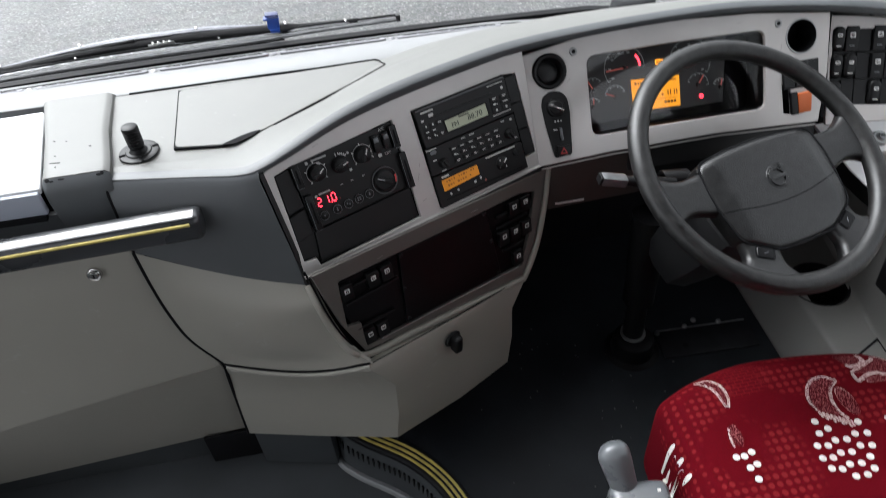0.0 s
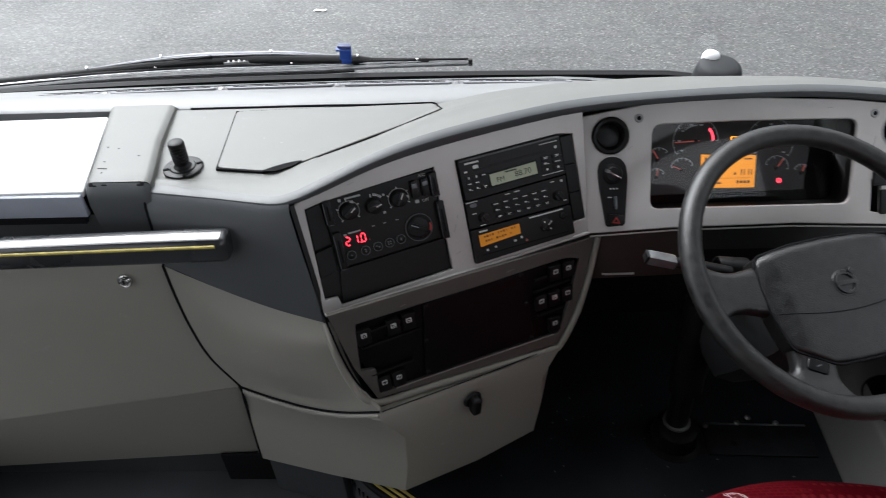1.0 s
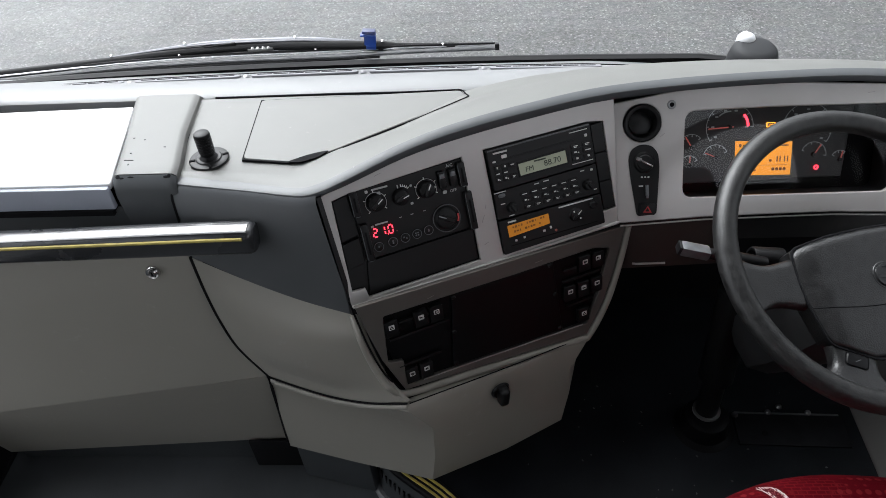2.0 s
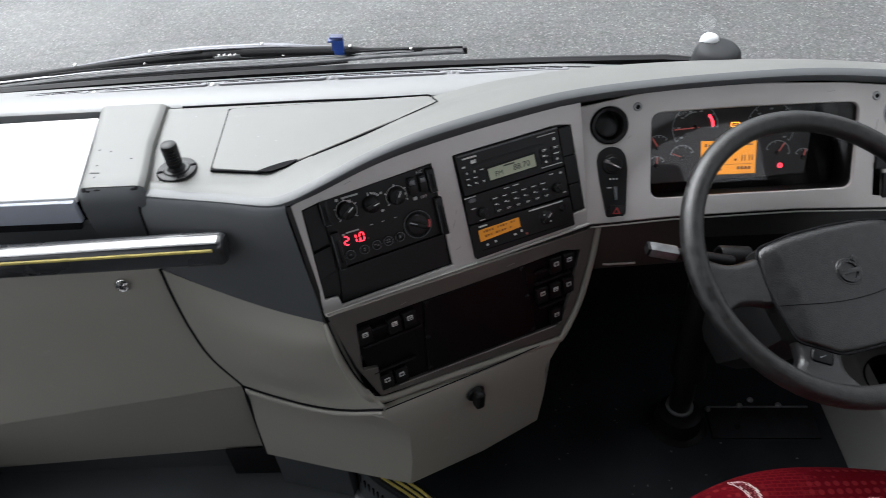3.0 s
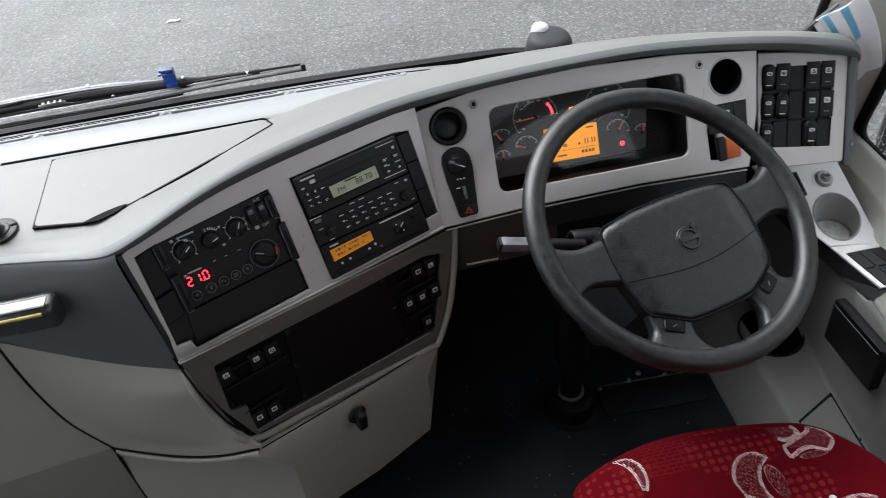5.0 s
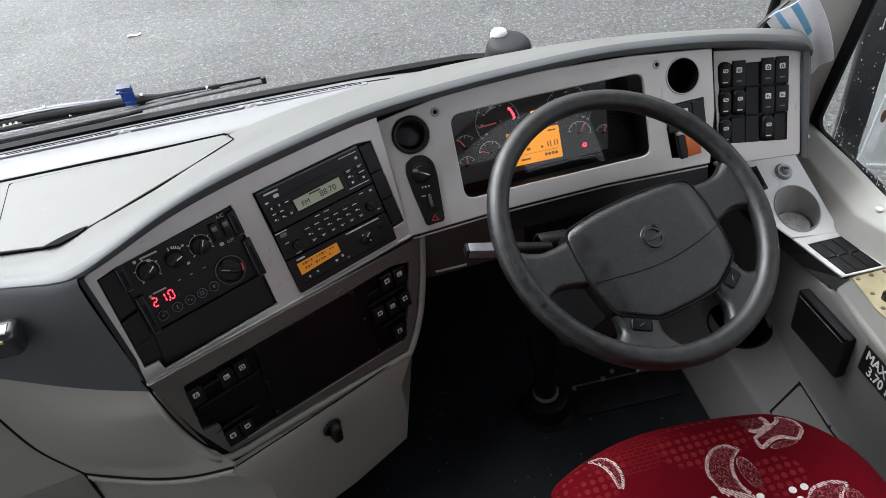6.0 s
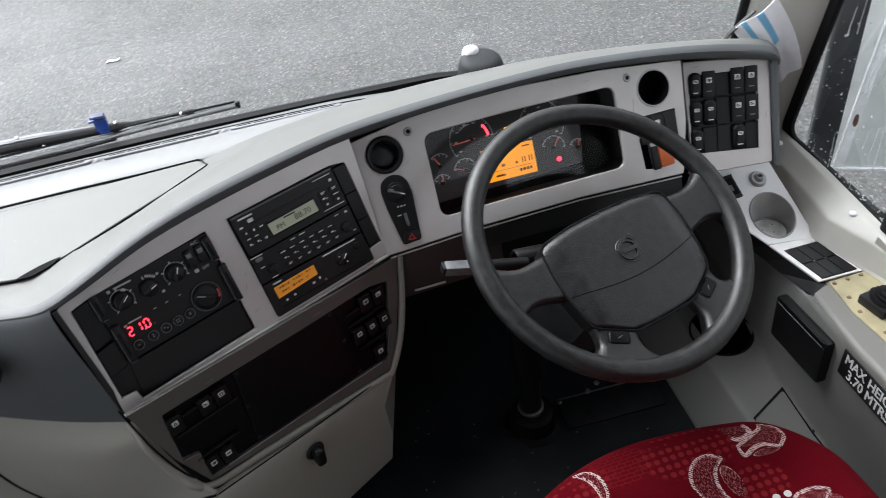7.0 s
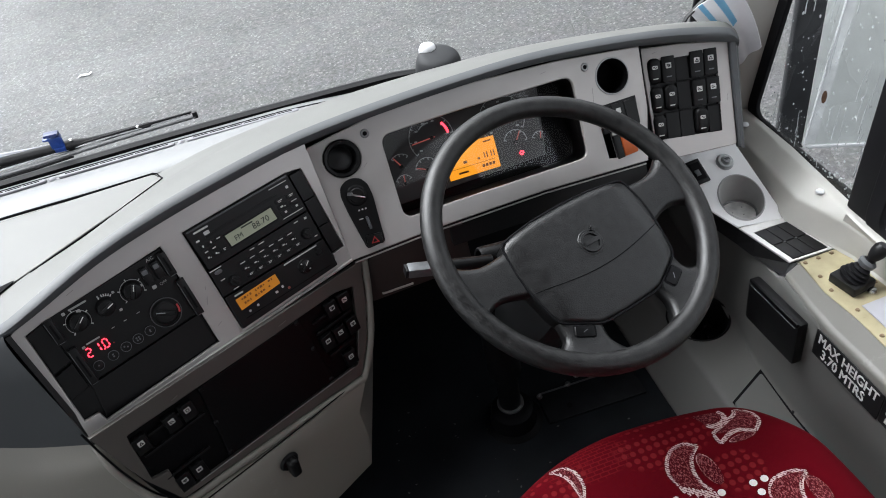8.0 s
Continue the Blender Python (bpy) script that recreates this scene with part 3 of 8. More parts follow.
def side_window(name, y0, y1, lean):
    """A framed pane between y0 and y1 whose front edge leans back by lean for each metre of height."""
    win = thing(name, "clear side window in a black rubber frame, wet outside", "window", kind="structure")
    a, b = Vector((window_x(y1), y1, 0.450)), Vector((window_x(y0), y0, 0.450))
    w, h = (b - a).length, 1.36
    lay = plane_frame(a, b - a, (-1, 0, 0))
    flip = 1 if (lay @ Vector((0, 1, 0)) - a).z > 0 else -1
    shape = lambda m0, m1, m2: [(m0 - lean * m1, flip * m1), (w + m2, flip * m1), (w + m2, flip * (h - m1)), (m0 + lean * (h - m1), flip * (h - m1))]
    plate("window_frame", [soften(shape(-0.036, -0.022, 0.045), 0.05, 6), soften(shape(0.0, 0.0, 0.0), 0.035, 6)[::-1]], 0.012, at(lay, 0, 0, 0.004), RUBBER, win, "black rubber frame", 0.003)
    inside = (-1, 0, 0)
    glass = pane_sheet("pane", [[a + (b - a) * s + Vector((0.006, 0, v)) for s in (-0.02 + lean * max(0, v) / w, 1.02)] for v in (-0.012, h - 0.02)], inside, win)
    glass.visible_shadow = False


side_window("window_1", 1.146, 1.487, 0.155)
side_window("window_2", 0.60, 1.062, 0.0)
post = part("window_post", box((0.030, 0.085, 1.445), pose(0.866, 1.104, 1.1675), 0.008), RUBBER)
setting(post, "black post between the driver's side windows", "post")
pillar_rows = []
for z in (0.40, 0.55, 0.8, 1.2, 1.6, 2.0):
    d = 0.16 * (z - 0.45)
    pillar_rows.append([(0.775, 1.640 - d, z), (0.752, 1.595 - d, z), (0.758, 1.582 - d, z), (0.766, 1.576 - d, z), (0.834, 1.548 - d, z), (0.840, 1.545 - d, z), (0.845, 1.540 - d, z), (0.880, 1.514 - d, z), (0.900, 1.508 - d, z)])
pillar = part("pillar", loft(pillar_rows, 0.01), SILLGREY)
setting(pillar, "pale grey windscreen pillar", "pillar")
pillar_seal = part("pillar_seal", tube([(0.750, 1.597 - 0.16 * (z - 0.45), z) for z in (0.40, 0.8, 1.2, 1.6, 2.0)], 0.010, 10), RUBBER)
setting(pillar_seal, "black seal beside the pillar", "seal")

# the sill under the side window: a ledge, a rolled edge and a face down to the console
sill_rows = []
for y in (1.60, 1.50, 1.40, 1.30, 1.225, 1.18, 1.13, 1.085, 1.02, 0.95, 0.8, 0.4, -0.3, -2.9):
    inner = 0.786 + max(0, y - 1.225) * 0.08 + min(0.052, max(0, 1.225 - y) * 0.43)
    c = console_z(y) if y > 1.12 else 0.4454 - 0.08 * max(y, 0.6)
    xw = window_x(y) if y < 1.49 else 0.883
    s = min(1.0, (xw - inner) / 0.085)
    sill_rows.append([(inner + 0.004, y, c - 0.03), (inner + 0.002, y, c + 0.003), (inner + 0.006, y, c + 0.008), (inner + 0.0195 * s, y, 0.4190), (inner + 0.0215 * s, y, 0.4225), (inner + 0.0245 * s, y, 0.4255), (inner + 0.029 * s, y, 0.4275), (xw - 0.018, y, 0.4440), (xw - 0.014, y, 0.4468), (xw - 0.010, y, 0.4478), (xw + 0.006, y, 0.4480), (xw + 0.006, y, 0.39)])
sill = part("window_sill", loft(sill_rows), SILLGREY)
setting(sill, "pale grey moulded sill below the side window", "sill")
for x, y in ((0.846, 1.468), (0.840, 1.205), (0.850, 0.93)):
    cap = thing("screw_cap", "small white plastic screw cap on the sill", "screw cap", "screw caps on the sill")
    part("cap", lathe([(0, 0.005), (0.005, 0.0046), (0.0075, 0.003), (0.0085, 0.0)], pose(x, y, 0.4435), 20), WHITE, cap)

# the upright side wall beside the driver's feet, and the low deck along it
DECK_Z = 0.085
DECK = [(1.64, 0.775), (1.45, 0.750), (1.337, 0.731), (1.25, 0.714), (1.197, 0.705), (1.150, 0.697), (1.118, 0.6915), (1.106, 0.690), (1.094, 0.688), (1.02, 0.683), (0.95, 0.681), (0.80, 0.682), (0.5, 0.685), (0.0, 0.69), (-1.0, 0.69), (-2.9, 0.69)]


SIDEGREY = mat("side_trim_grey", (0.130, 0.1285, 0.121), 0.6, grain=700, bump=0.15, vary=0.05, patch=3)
wall_cap = lambda y: 0.3265 + max(0.0, 1.197 - y) * 0.22 if y > 1.11 else 1.0
wall_rows = [[(xw + dx, y, min(z, wall_cap(y))) for y, xw in DECK] for dx, z in ((-0.008, DECK_Z - 0.001), (-0.003, DECK_Z + 0.0015), (0.000, DECK_Z + 0.0055), (0.0020, DECK_Z + 0.012), (0.004, 0.18), (0.005, 0.28), (0.005, 0.340), (0.007, 0.349), (0.012, 0.3555))]
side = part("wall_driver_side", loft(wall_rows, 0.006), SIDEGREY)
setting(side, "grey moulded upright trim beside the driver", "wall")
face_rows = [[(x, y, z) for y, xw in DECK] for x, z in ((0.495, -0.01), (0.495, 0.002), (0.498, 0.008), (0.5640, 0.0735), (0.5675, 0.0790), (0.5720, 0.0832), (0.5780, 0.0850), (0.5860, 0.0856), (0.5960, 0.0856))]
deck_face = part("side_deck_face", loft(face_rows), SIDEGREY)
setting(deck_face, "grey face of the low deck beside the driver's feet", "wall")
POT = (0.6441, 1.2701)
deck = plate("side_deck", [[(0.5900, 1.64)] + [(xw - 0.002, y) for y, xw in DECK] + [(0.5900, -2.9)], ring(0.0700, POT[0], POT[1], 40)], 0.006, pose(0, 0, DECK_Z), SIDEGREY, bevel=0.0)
setting(deck, "grey top of the low deck beside the driver", "deck")
pot = thing("recessed_pot", "round black pot sunk into the side deck", "pot")
part("pot_wall", lathe([(0.0, -0.070), (0.056, -0.070), (0.061, -0.064), (0.0675, -0.003), (0.0705, 0.0020), (0.0730, 0.0016), (0.0742, 0.0)], pose(POT[0], POT[1], DECK_Z), 44), GLOSS, pot)
for x, y, r in ((0.020, -0.023, 0.016), (-0.014, -0.006, 0.020), (0.010, 0.022, 0.014), (0.035, 0.007, 0.011), (-0.030, -0.028, 0.010)):
    part("clip_inside", lathe([(0.0, 0.012), (r * 0.6, 0.010), (r, 0.0)], pose(POT[0] + x, POT[1] + y, DECK_Z - 0.066, 18, 12, 30), 9), COVERBLACK, pot)
deck_lid = thing("deck_lid", "grey lid let into the side deck beside the seat", "lid")
plate("joint", [[(0.5830, 1.0355), (0.6845, 1.0855), (0.6772, 0.9619), (0.6800, 0.8172), (0.6845, 0.50), (0.5830, 0.50)]], 0.002, pose(0, 0, DECK_Z + 0.0014), CAVITY, deck_lid, "dark joint", 0.0)
plate("lid", [soften([(0.5825, 1.0295), (0.6790, 1.0760), (0.6720, 0.9619), (0.6750, 0.8172), (0.6800, 0.505), (0.5825, 0.505)], 0.008)], 0.004, pose(0, 0, DECK_Z + 0.0034), SIDEGREY, deck_lid, bevel=0.0015)
part("pin", lathe([(0, 0.003), (0.003, 0.0026), (0.004, 0.0)], pose(0.6785, 0.9671, DECK_Z + 0.0015), 12), BLACK, deck_lid)

# ---- the dashboard ----
from mathutils.bvhtree import BVHTree
dashboard = thing("dashboard", "grey and beige moulded coach dashboard with a sweeping brow", "dashboard")

# lip of the brow, its thickness, the shoulder behind it and the seam towards the windscreen
STATIONS = [
    ((-0.848, 1.226, 0.745), 0.009, (-0.853, 1.26, 0.752), (-0.879, 1.482, 0.752)),
    ((-0.720, 1.203, 0.745), 0.009, (-0.720, 1.25, 0.753), (-0.740, 1.482, 0.752)),
    ((-0.635, 1.183, 0.747), 0.010, (-0.655, 1.25, 0.754), (-0.660, 1.482, 0.752)),
    ((-0.597, 1.182, 0.753), 0.012, (-0.620, 1.27, 0.756), (-0.600, 1.481, 0.752)),
    ((-0.552, 1.196, 0.763), 0.015, (-0.580, 1.30, 0.757), (-0.550, 1.480, 0.752)),
    ((-0.461, 1.242, 0.780), 0.018, (-0.490, 1.355, 0.757), (-0.470, 1.478, 0.752)),
    ((-0.368, 1.282, 0.788), 0.021, (-0.400, 1.415, 0.761), (-0.385, 1.477, 0.752)),
    ((-0.240, 1.334, 0.791), 0.020, (-0.280, 1.460, 0.770), (-0.270, 1.520, 0.752)),
    ((-0.106, 1.388, 0.786), 0.018, (-0.120, 1.500, 0.776), (-0.120, 1.575, 0.738)),
    ((0.081, 1.420, 0.783), 0.016, (0.080, 1.520, 0.774), (0.080, 1.615, 0.722)),
    ((0.292, 1.436, 0.778), 0.016, (0.300, 1.525, 0.768), (0.300, 1.622, 0.712)),
    ((0.430, 1.440, 0.765), 0.017, (0.440, 1.520, 0.757), (0.440, 1.612, 0.70)),
    ((0.545, 1.438, 0.749), 0.019, (0.560, 1.505, 0.746), (0.570, 1.59, 0.70)),
    ((0.640, 1.430, 0.733), 0.021, (0.655, 1.490, 0.736), (0.665, 1.57, 0.69)),
    ((0.728, 1.416, 0.713), 0.023, (0.742, 1.470, 0.724), (0.755, 1.55, 0.68)),
    ((0.752, 1.410, 0.700), 0.018, (0.770, 1.460, 0.706), (0.79, 1.54, 0.66)),
]
lips, shoulders, seams = (smooth_line([s[k] for s in STATIONS], 4) for k in (0, 2, 3))
thick = [q.x for q in smooth_line([(s[1], 0, 0) for s in STATIONS], 4)]
rows = []
for lip, t, sh, se in zip(lips, thick, shoulders, seams):
    back = (Vector((sh.x, sh.y, 0)) - Vector((lip.x, lip.y, 0))).normalized()
    up_ = Vector((0, 0, t))
    top = lip + back * 0.010 + up_ * 1.04
    profile = [lip + back * 0.03 - Vector((0, 0, 0.004)), lip - back * 0.001, lip - back * 0.007 + up_ * 0.06, lip - back * 0.009 + up_ * 0.45, lip - back * 0.0075 + up_ * 0.78, lip - back * 0.003 + up_ * 0.95, top]
    for k in range(1, 5):
        w = k / 5
        q = top.lerp(sh, w)
        profile.append(q + Vector((0, 0, 0.008 * math.sin(math.pi * w))) * (t / 0.026))
    profile += [sh, sh.lerp(se, 0.5) + Vector((0, 0, 0.0015)), se, se + Vector((0, 0.004, -0.012)), se + Vector((0, 0.006, -0.15))]
    rows.append(profile)
top_tree = BVHTree.FromBMesh(loft([r[6:] for r in rows]))
# one moulding in two colours: lighter lit top, darker shaded front
part("dash_top", loft([r[6:] for r in rows]), SOFT, dashboard, "grey soft-touch dash top")
part("brow_front", loft([r[:7] for r in rows]), DEEP, dashboard, "front of the brow, coloured darker for shade")

# end of the brow turning down beside the switches
end_rows = []
for k in range(9):
    w = k / 8
    a = SWITCH @ Vector((0.046 + 0.004 * w, 0.142 - 0.215 * w, 0.0))
    b = SWITCH @ Vector((0.068 - 0.006 * w, 0.146 - 0.222 * w, -0.004))
    end_rows.append([a + Vector((0, 0.01, -0.004)), a + SWITCH.to_3x3() @ Vector((0.001, 0, 0.008)), a.lerp(b, 0.5) + SWITCH.to_3x3() @ Vector((0, 0, 0.012)), b, b + Vector((0.006, 0.03, 0)), b + Vector((0.008, 0.12, 0.01))])
part("brow_end", loft(end_rows), DEEP, dashboard, "end of the brow, coloured darker for shade")

# shelf along the windscreen
shelf = []
xs = [-1.5 + 2.3 * j / 40 for j in range(41)]
for d, z in ((0.0, 0.735), (0.003, 0.748), (0.012, 0.7525), (0.06, 0.748), (0.095, 0.735), (0.125, 0.724), (0.16, 0.716)):
    shelf.append([(x, 1.488 + d * (1.0 if x < 0.2 else 1 - 0.25 * (x - 0.2)), z - (0.0 if x < -0.1 else 0.035 * min(1, (x + 0.1) / 0.5)) - 0.20 * max(0.0, x - 0.10)) for x in xs])
part("windscreen_shelf", loft(shelf, 0.004), mat("silver_shelf", (0.185, 0.188, 0.191), 0.45, grain=900, bump=0.1, vary=0.05, wear=0.15), dashboard, "light silver shelf along the windscreen")

# corner under the dash top, its shaded front put into the colour
corner_rows = []
tops = smooth_line([(-0.856, 1.229, 0.746), (-0.72, 1.203, 0.746), (-0.635, 1.183, 0.748), (-0.600, 1.182, 0.754)], 6)
feet = smooth_line([(-0.846, 1.174, 0.625), (-0.745, 1.146, 0.590), (-0.650, 1.119, 0.568), (-0.560, 1.098, 0.553)], 6)
for a, b in zip(tops, feet):
    corner_rows.append([a + Vector((0, 0.03, -0.004)), a, a + Vector((0, -0.0085, 0.0042)), a + Vector((0, -0.0145, 0.0002)), a + Vector((0, -0.0185, -0.008)), a.lerp(b, 0.13) + Vector((0, -0.019, 0)), a.lerp(b, 0.4) + Vector((0, -0.014, 0)), a.lerp(b, 0.75) + Vector((0, -0.006, 0)), b, b + Vector((0, 0.03, -0.004))])
part("corner_cover", loft(corner_rows), DEEP, dashboard, "corner cover, coloured darker for shade")
part("corner_joint", tube([Vector(q) for q in corner_rows[0][3:9]], 0.0024, 6), CAVITY, dashboard)
cheek = [[(-0.600, 1.172, 0.752), (-0.603, 1.180, 0.752), (-0.60, 1.22, 0.75)], [(-0.577, 1.128, 0.65), (-0.582, 1.135, 0.65), (-0.58, 1.18, 0.65)], [(-0.558, 1.092, 0.555), (-0.565, 1.10, 0.555), (-0.56, 1.15, 0.555)]]
part("fascia_cheek", loft(cheek, 0.008), BLACK, dashboard)

# beige knee cover left of the switch bank
left = smooth_line([(-0.844, 1.172, 0.624), (-0.838, 1.163, 0.55), (-0.829, 1.157, 0.475), (-0.811, 1.151, 0.40), (-0.766, 1.137, 0.331)], 6)
right = smooth_line([(-0.560, 1.098, 0.553), (-0.549, 1.073, 0.525), (-0.533, 1.060, 0.470), (-0.510, 1.046, 0.425), (-0.476, 1.027, 0.399)], 6)
high = smooth_line([q[:] for q in ((-0.844, 1.172, 0.624), (-0.745, 1.146, 0.590), (-0.650, 1.119, 0.568), (-0.560, 1.098, 0.553))], 8)
low_ = smooth_line([(-0.766, 1.137, 0.331), (-0.692, 1.104, 0.339), (-0.622, 1.074, 0.351), (-0.550, 1.049, 0.369), (-0.476, 1.027, 0.399)], 6)
knee_rows = []
nv, nu = 24, 24
for k in range(nv + 1):
    v = k / nv
    row = []
    for j in range(nu + 1):
        u = j / nu
        q = high[j] * (1 - v) + low_[j] * v + left[k] * (1 - u) + right[k] * u
        q -= high[0] * (1 - u) * (1 - v) + high[-1] * u * (1 - v) + low_[0] * (1 - u) * v + low_[-1] * u * v
        row.append(q + Vector((-0.2, -1, 0)) * 0.020 * math.sin(math.pi * u) * math.sin(math.pi * min(1, v * 1.15 + 0.0)) )
    knee_rows.append([row[0] + Vector((0.004, 0.02, 0))] + row + [row[-1] + Vector((0.004, 0.004, 0)), row[-1] + Vector((0.007, 0.020 * (1 - v**1.2) + 0.002, 0))])
part("knee_gap", tube([q + Vector((-0.003, 0.002, 0)) for q in left] + [Vector((-0.771, 1.141, 0.29)), Vector((-0.776, 1.145, 0.20)), Vector((-0.784, 1.150, 0.056))], 0.0034, 8), CAVITY, dashboard)
part("knee_seam", tube([q + Vector((0, -0.001, -0.004)) for q in low_], 0.0019, 8), CAVITY, dashboard)
part("knee_edge", tube([q + Vector((0, -0.004, -0.0105)) for q in low_[1:]], 0.0048, 8), BEIGE, dashboard, "rolled beige edge")
part("knee_cover", loft(knee_rows), BEIGE, dashboard, "beige curved knee cover")

# beige box under the switch bank
box_rows = [
    [(-0.766, 1.160, 0.318), (-0.62, 1.110, 0.350), (-0.473, 1.046, 0.384), (-0.30, 1.140, 0.365), (-0.136, 1.238, 0.349), (-0.08, 1.45, 0.34)],
    [(-0.766, 1.139, 0.322), (-0.62, 1.080, 0.352), (-0.476, 1.026, 0.390), (-0.30, 1.120, 0.368), (-0.136, 1.211, 0.351), (-0.078, 1.45, 0.34)],
    [(-0.766, 1.134, 0.316), (-0.62, 1.073, 0.345), (-0.474, 1.018, 0.380), (-0.30, 1.112, 0.361), (-0.138, 1.206, 0.344), (-0.080, 1.45, 0.33)],
    [(-0.769, 1.143, 0.288), (-0.60, 1.090, 0.303), (-0.437, 1.038, 0.297), (-0.295, 1.104, 0.290), (-0.168, 1.188, 0.282), (-0.10, 1.45, 0.28)],
    [(-0.774, 1.142, 0.20), (-0.61, 1.092, 0.21), (-0.440, 1.036, 0.20), (-0.29, 1.100, 0.205), (-0.168, 1.178, 0.21), (-0.10, 1.45, 0.20)],
    [(-0.782, 1.148, 0.058), (-0.62, 1.095, 0.078), (-0.452, 1.042, 0.102), (-0.30, 1.105, 0.116), (-0.181, 1.164, 0.135), (-0.11, 1.45, 0.13)],
    [(-0.782, 1.175, 0.050), (-0.60, 1.14, 0.06), (-0.440, 1.09, 0.085), (-0.30, 1.14, 0.10), (-0.19, 1.20, 0.12), (-0.13, 1.45, 0.12)],
]
bm = loft(box_rows)
bmesh.ops.bevel(bm, geom=[e for e in bm.edges if e.calc_face_angle(0) > 0.35], offset=0.006, segments=2, affect="EDGES")
part("knee_box", bm, BEIGE, dashboard, "beige box below the switch bank")
part("fuse_lid_seam", tube(smooth_line([(-0.47, 1.022, 0.4015), (-0.30, 1.1165, 0.3780), (-0.139, 1.2065, 0.3605)], 8), 0.0013, 6), CAVITY, dashboard)
trim_line = [LOWER @ Vector(q) for q in ((-0.255, 0.126, -0.004), (-0.250, 0.08, 0.004), (-0.243, 0.03, 0.006), (-0.229, -0.03, 0.006), (-0.207, -0.078, 0.006), (-0.192, -0.0915, 0.006), (0.0, -0.108, 0.006), (0.164, -0.1245, 0.006), (0.186, -0.116, 0.006), (0.222, -0.062, 0.006), (0.252, 0.01, 0.005), (0.272, 0.09, 0.002))]
lip_line = smooth_line([right[0] + Vector((0.001, -0.004, 0.004))] + [q + Vector((0.002, -0.005, 0.0)) for q in right[3:22:4]] + [LOWER @ Vector(q) for q in ((-0.193, -0.0940, 0.001), (-0.10, -0.1015, 0.001), (0.05, -0.1140, 0.001), (0.160, -0.1245, 0.000), (0.184, -0.1215, -0.001), (0.226, -0.060, -0.002), (0.258, 0.02, -0.003), (0.279, 0.092, -0.004))], 6)
part("switch_bank_lip", tube(lip_line, 0.0068, 12), BEIGE, dashboard, "rounded beige lip round the switch bank")
part("lip_screw", lathe([(0, 0.001), (0.0032, 0.0008), (0.004, 0.0)], face_on(right[0] + Vector((-0.010, -0.0045, -0.010)), (-0.2, -1, 0.2)), 12), CAVITY, dashboard)
part("switch_bank_rim", tube([q + LOWER.to_3x3() @ Vector((0, 0, -0.009)) for q in smooth_line(trim_line, 6)], 0.0018, 8), CAVITY, dashboard, "dark joint round the switch bank")

# fascia plates
up_out = [(-0.252, 0.078), (-0.202, 0.096), (-0.1, 0.118), (0.001, 0.128), (0.139, 0.131), (0.283, 0.118), (0.262, -0.108), (-0.247, -0.122)]
up_out = up_out[:1] + [(q.x, q.y) for q in smooth_line([(x, y, 0) for x, y in up_out[1:6]], 5)] + up_out[6:]
AC_HOLE = [(-0.233, 0.068), (-0.205, 0.073), (-0.005, 0.085), (-0.006, -0.102), (-0.211, -0.111), (-0.214, -0.094), (-0.237, -0.093)]
RADIO_HOLE = [(0.034, 0.087), (0.228, 0.089), (0.257, 0.083), (0.261, -0.076), (0.236, -0.078), (0.234, -0.098), (0.036, -0.104)]
plate("upper_fascia", [up_out, AC_HOLE[::-1], RADIO_HOLE[::-1]], 0.010, UPPER, SILVER, dashboard, "scuffed silver fascia round the radio", 0.0015)
plate("upper_backing", [[(-0.245, 0.09), (0.27, 0.1), (0.262, -0.105), (-0.245, -0.115)]], 0.004, at(UPPER, 0, 0, -0.012), BLACK, dashboard)
low_out = [(-0.250, 0.119), (-0.240, 0.062), (-0.226, -0.005), (-0.197, -0.086), (0.178, -0.118), (0.216, -0.06), (0.248, 0.02), (0.272, 0.096)]
LOW_HOLE = [(-0.208, 0.084), (-0.090, 0.080), (0.05, 0.075), (0.20, 0.072), (0.236, 0.060), (0.208, -0.03), (0.180, -0.092), (-0.192, -0.0765), (-0.189, -0.0205), (-0.217, -0.0145)]
plate("lower_fascia", [low_out, soften(LOW_HOLE, 0.004)[::-1]], 0.010, LOWER, TAUPE, dashboard, "dark taupe fascia of the switch bank", 0.0015)
plate("lower_backing", [[(-0.235, 0.1), (0.25, 0.085), (0.19, -0.11), (-0.19, -0.08)]], 0.004, at(LOWER, 0, 0, -0.009), GLOSS, dashboard)
part("ridge", tube([UPPER @ Vector((-0.247, -0.119, 0.001)), UPPER @ Vector((0.0, -0.113, 0.002)), UPPER @ Vector((0.262, -0.106, 0.001))], 0.0030, 8), SILVER, dashboard, "bright folded edge between the fascias")

dial_out = [(-0.310, 0.086), (-0.168, 0.112), (0.015, 0.118), (0.18, 0.113), (0.352, 0.097), (0.344, -0.02), (0.322, -0.120), (0.099, -0.114), (-0.131, -0.119), (-0.290, -0.128), (-0.298, -0.02)]
WINDOW = soften([(-0.176, 0.071), (-0.01, 0.076), (0.204, 0.078), (0.202, -0.078), (-0.075, -0.081), (-0.174, -0.084)], 0.020, 6)
plate("dial_fascia", [dial_out, WINDOW[::-1], ring(0.0335, -0.252, 0.052)[::-1], ring(0.0335, 0.285, 0.057)[::-1], [(0.243, -0.094), (0.262, -0.097), (0.258, -0.036), (0.240, -0.034)]], 0.010, DIALS, SILVER, dashboard, "scuffed silver fascia round the dials", 0.002)
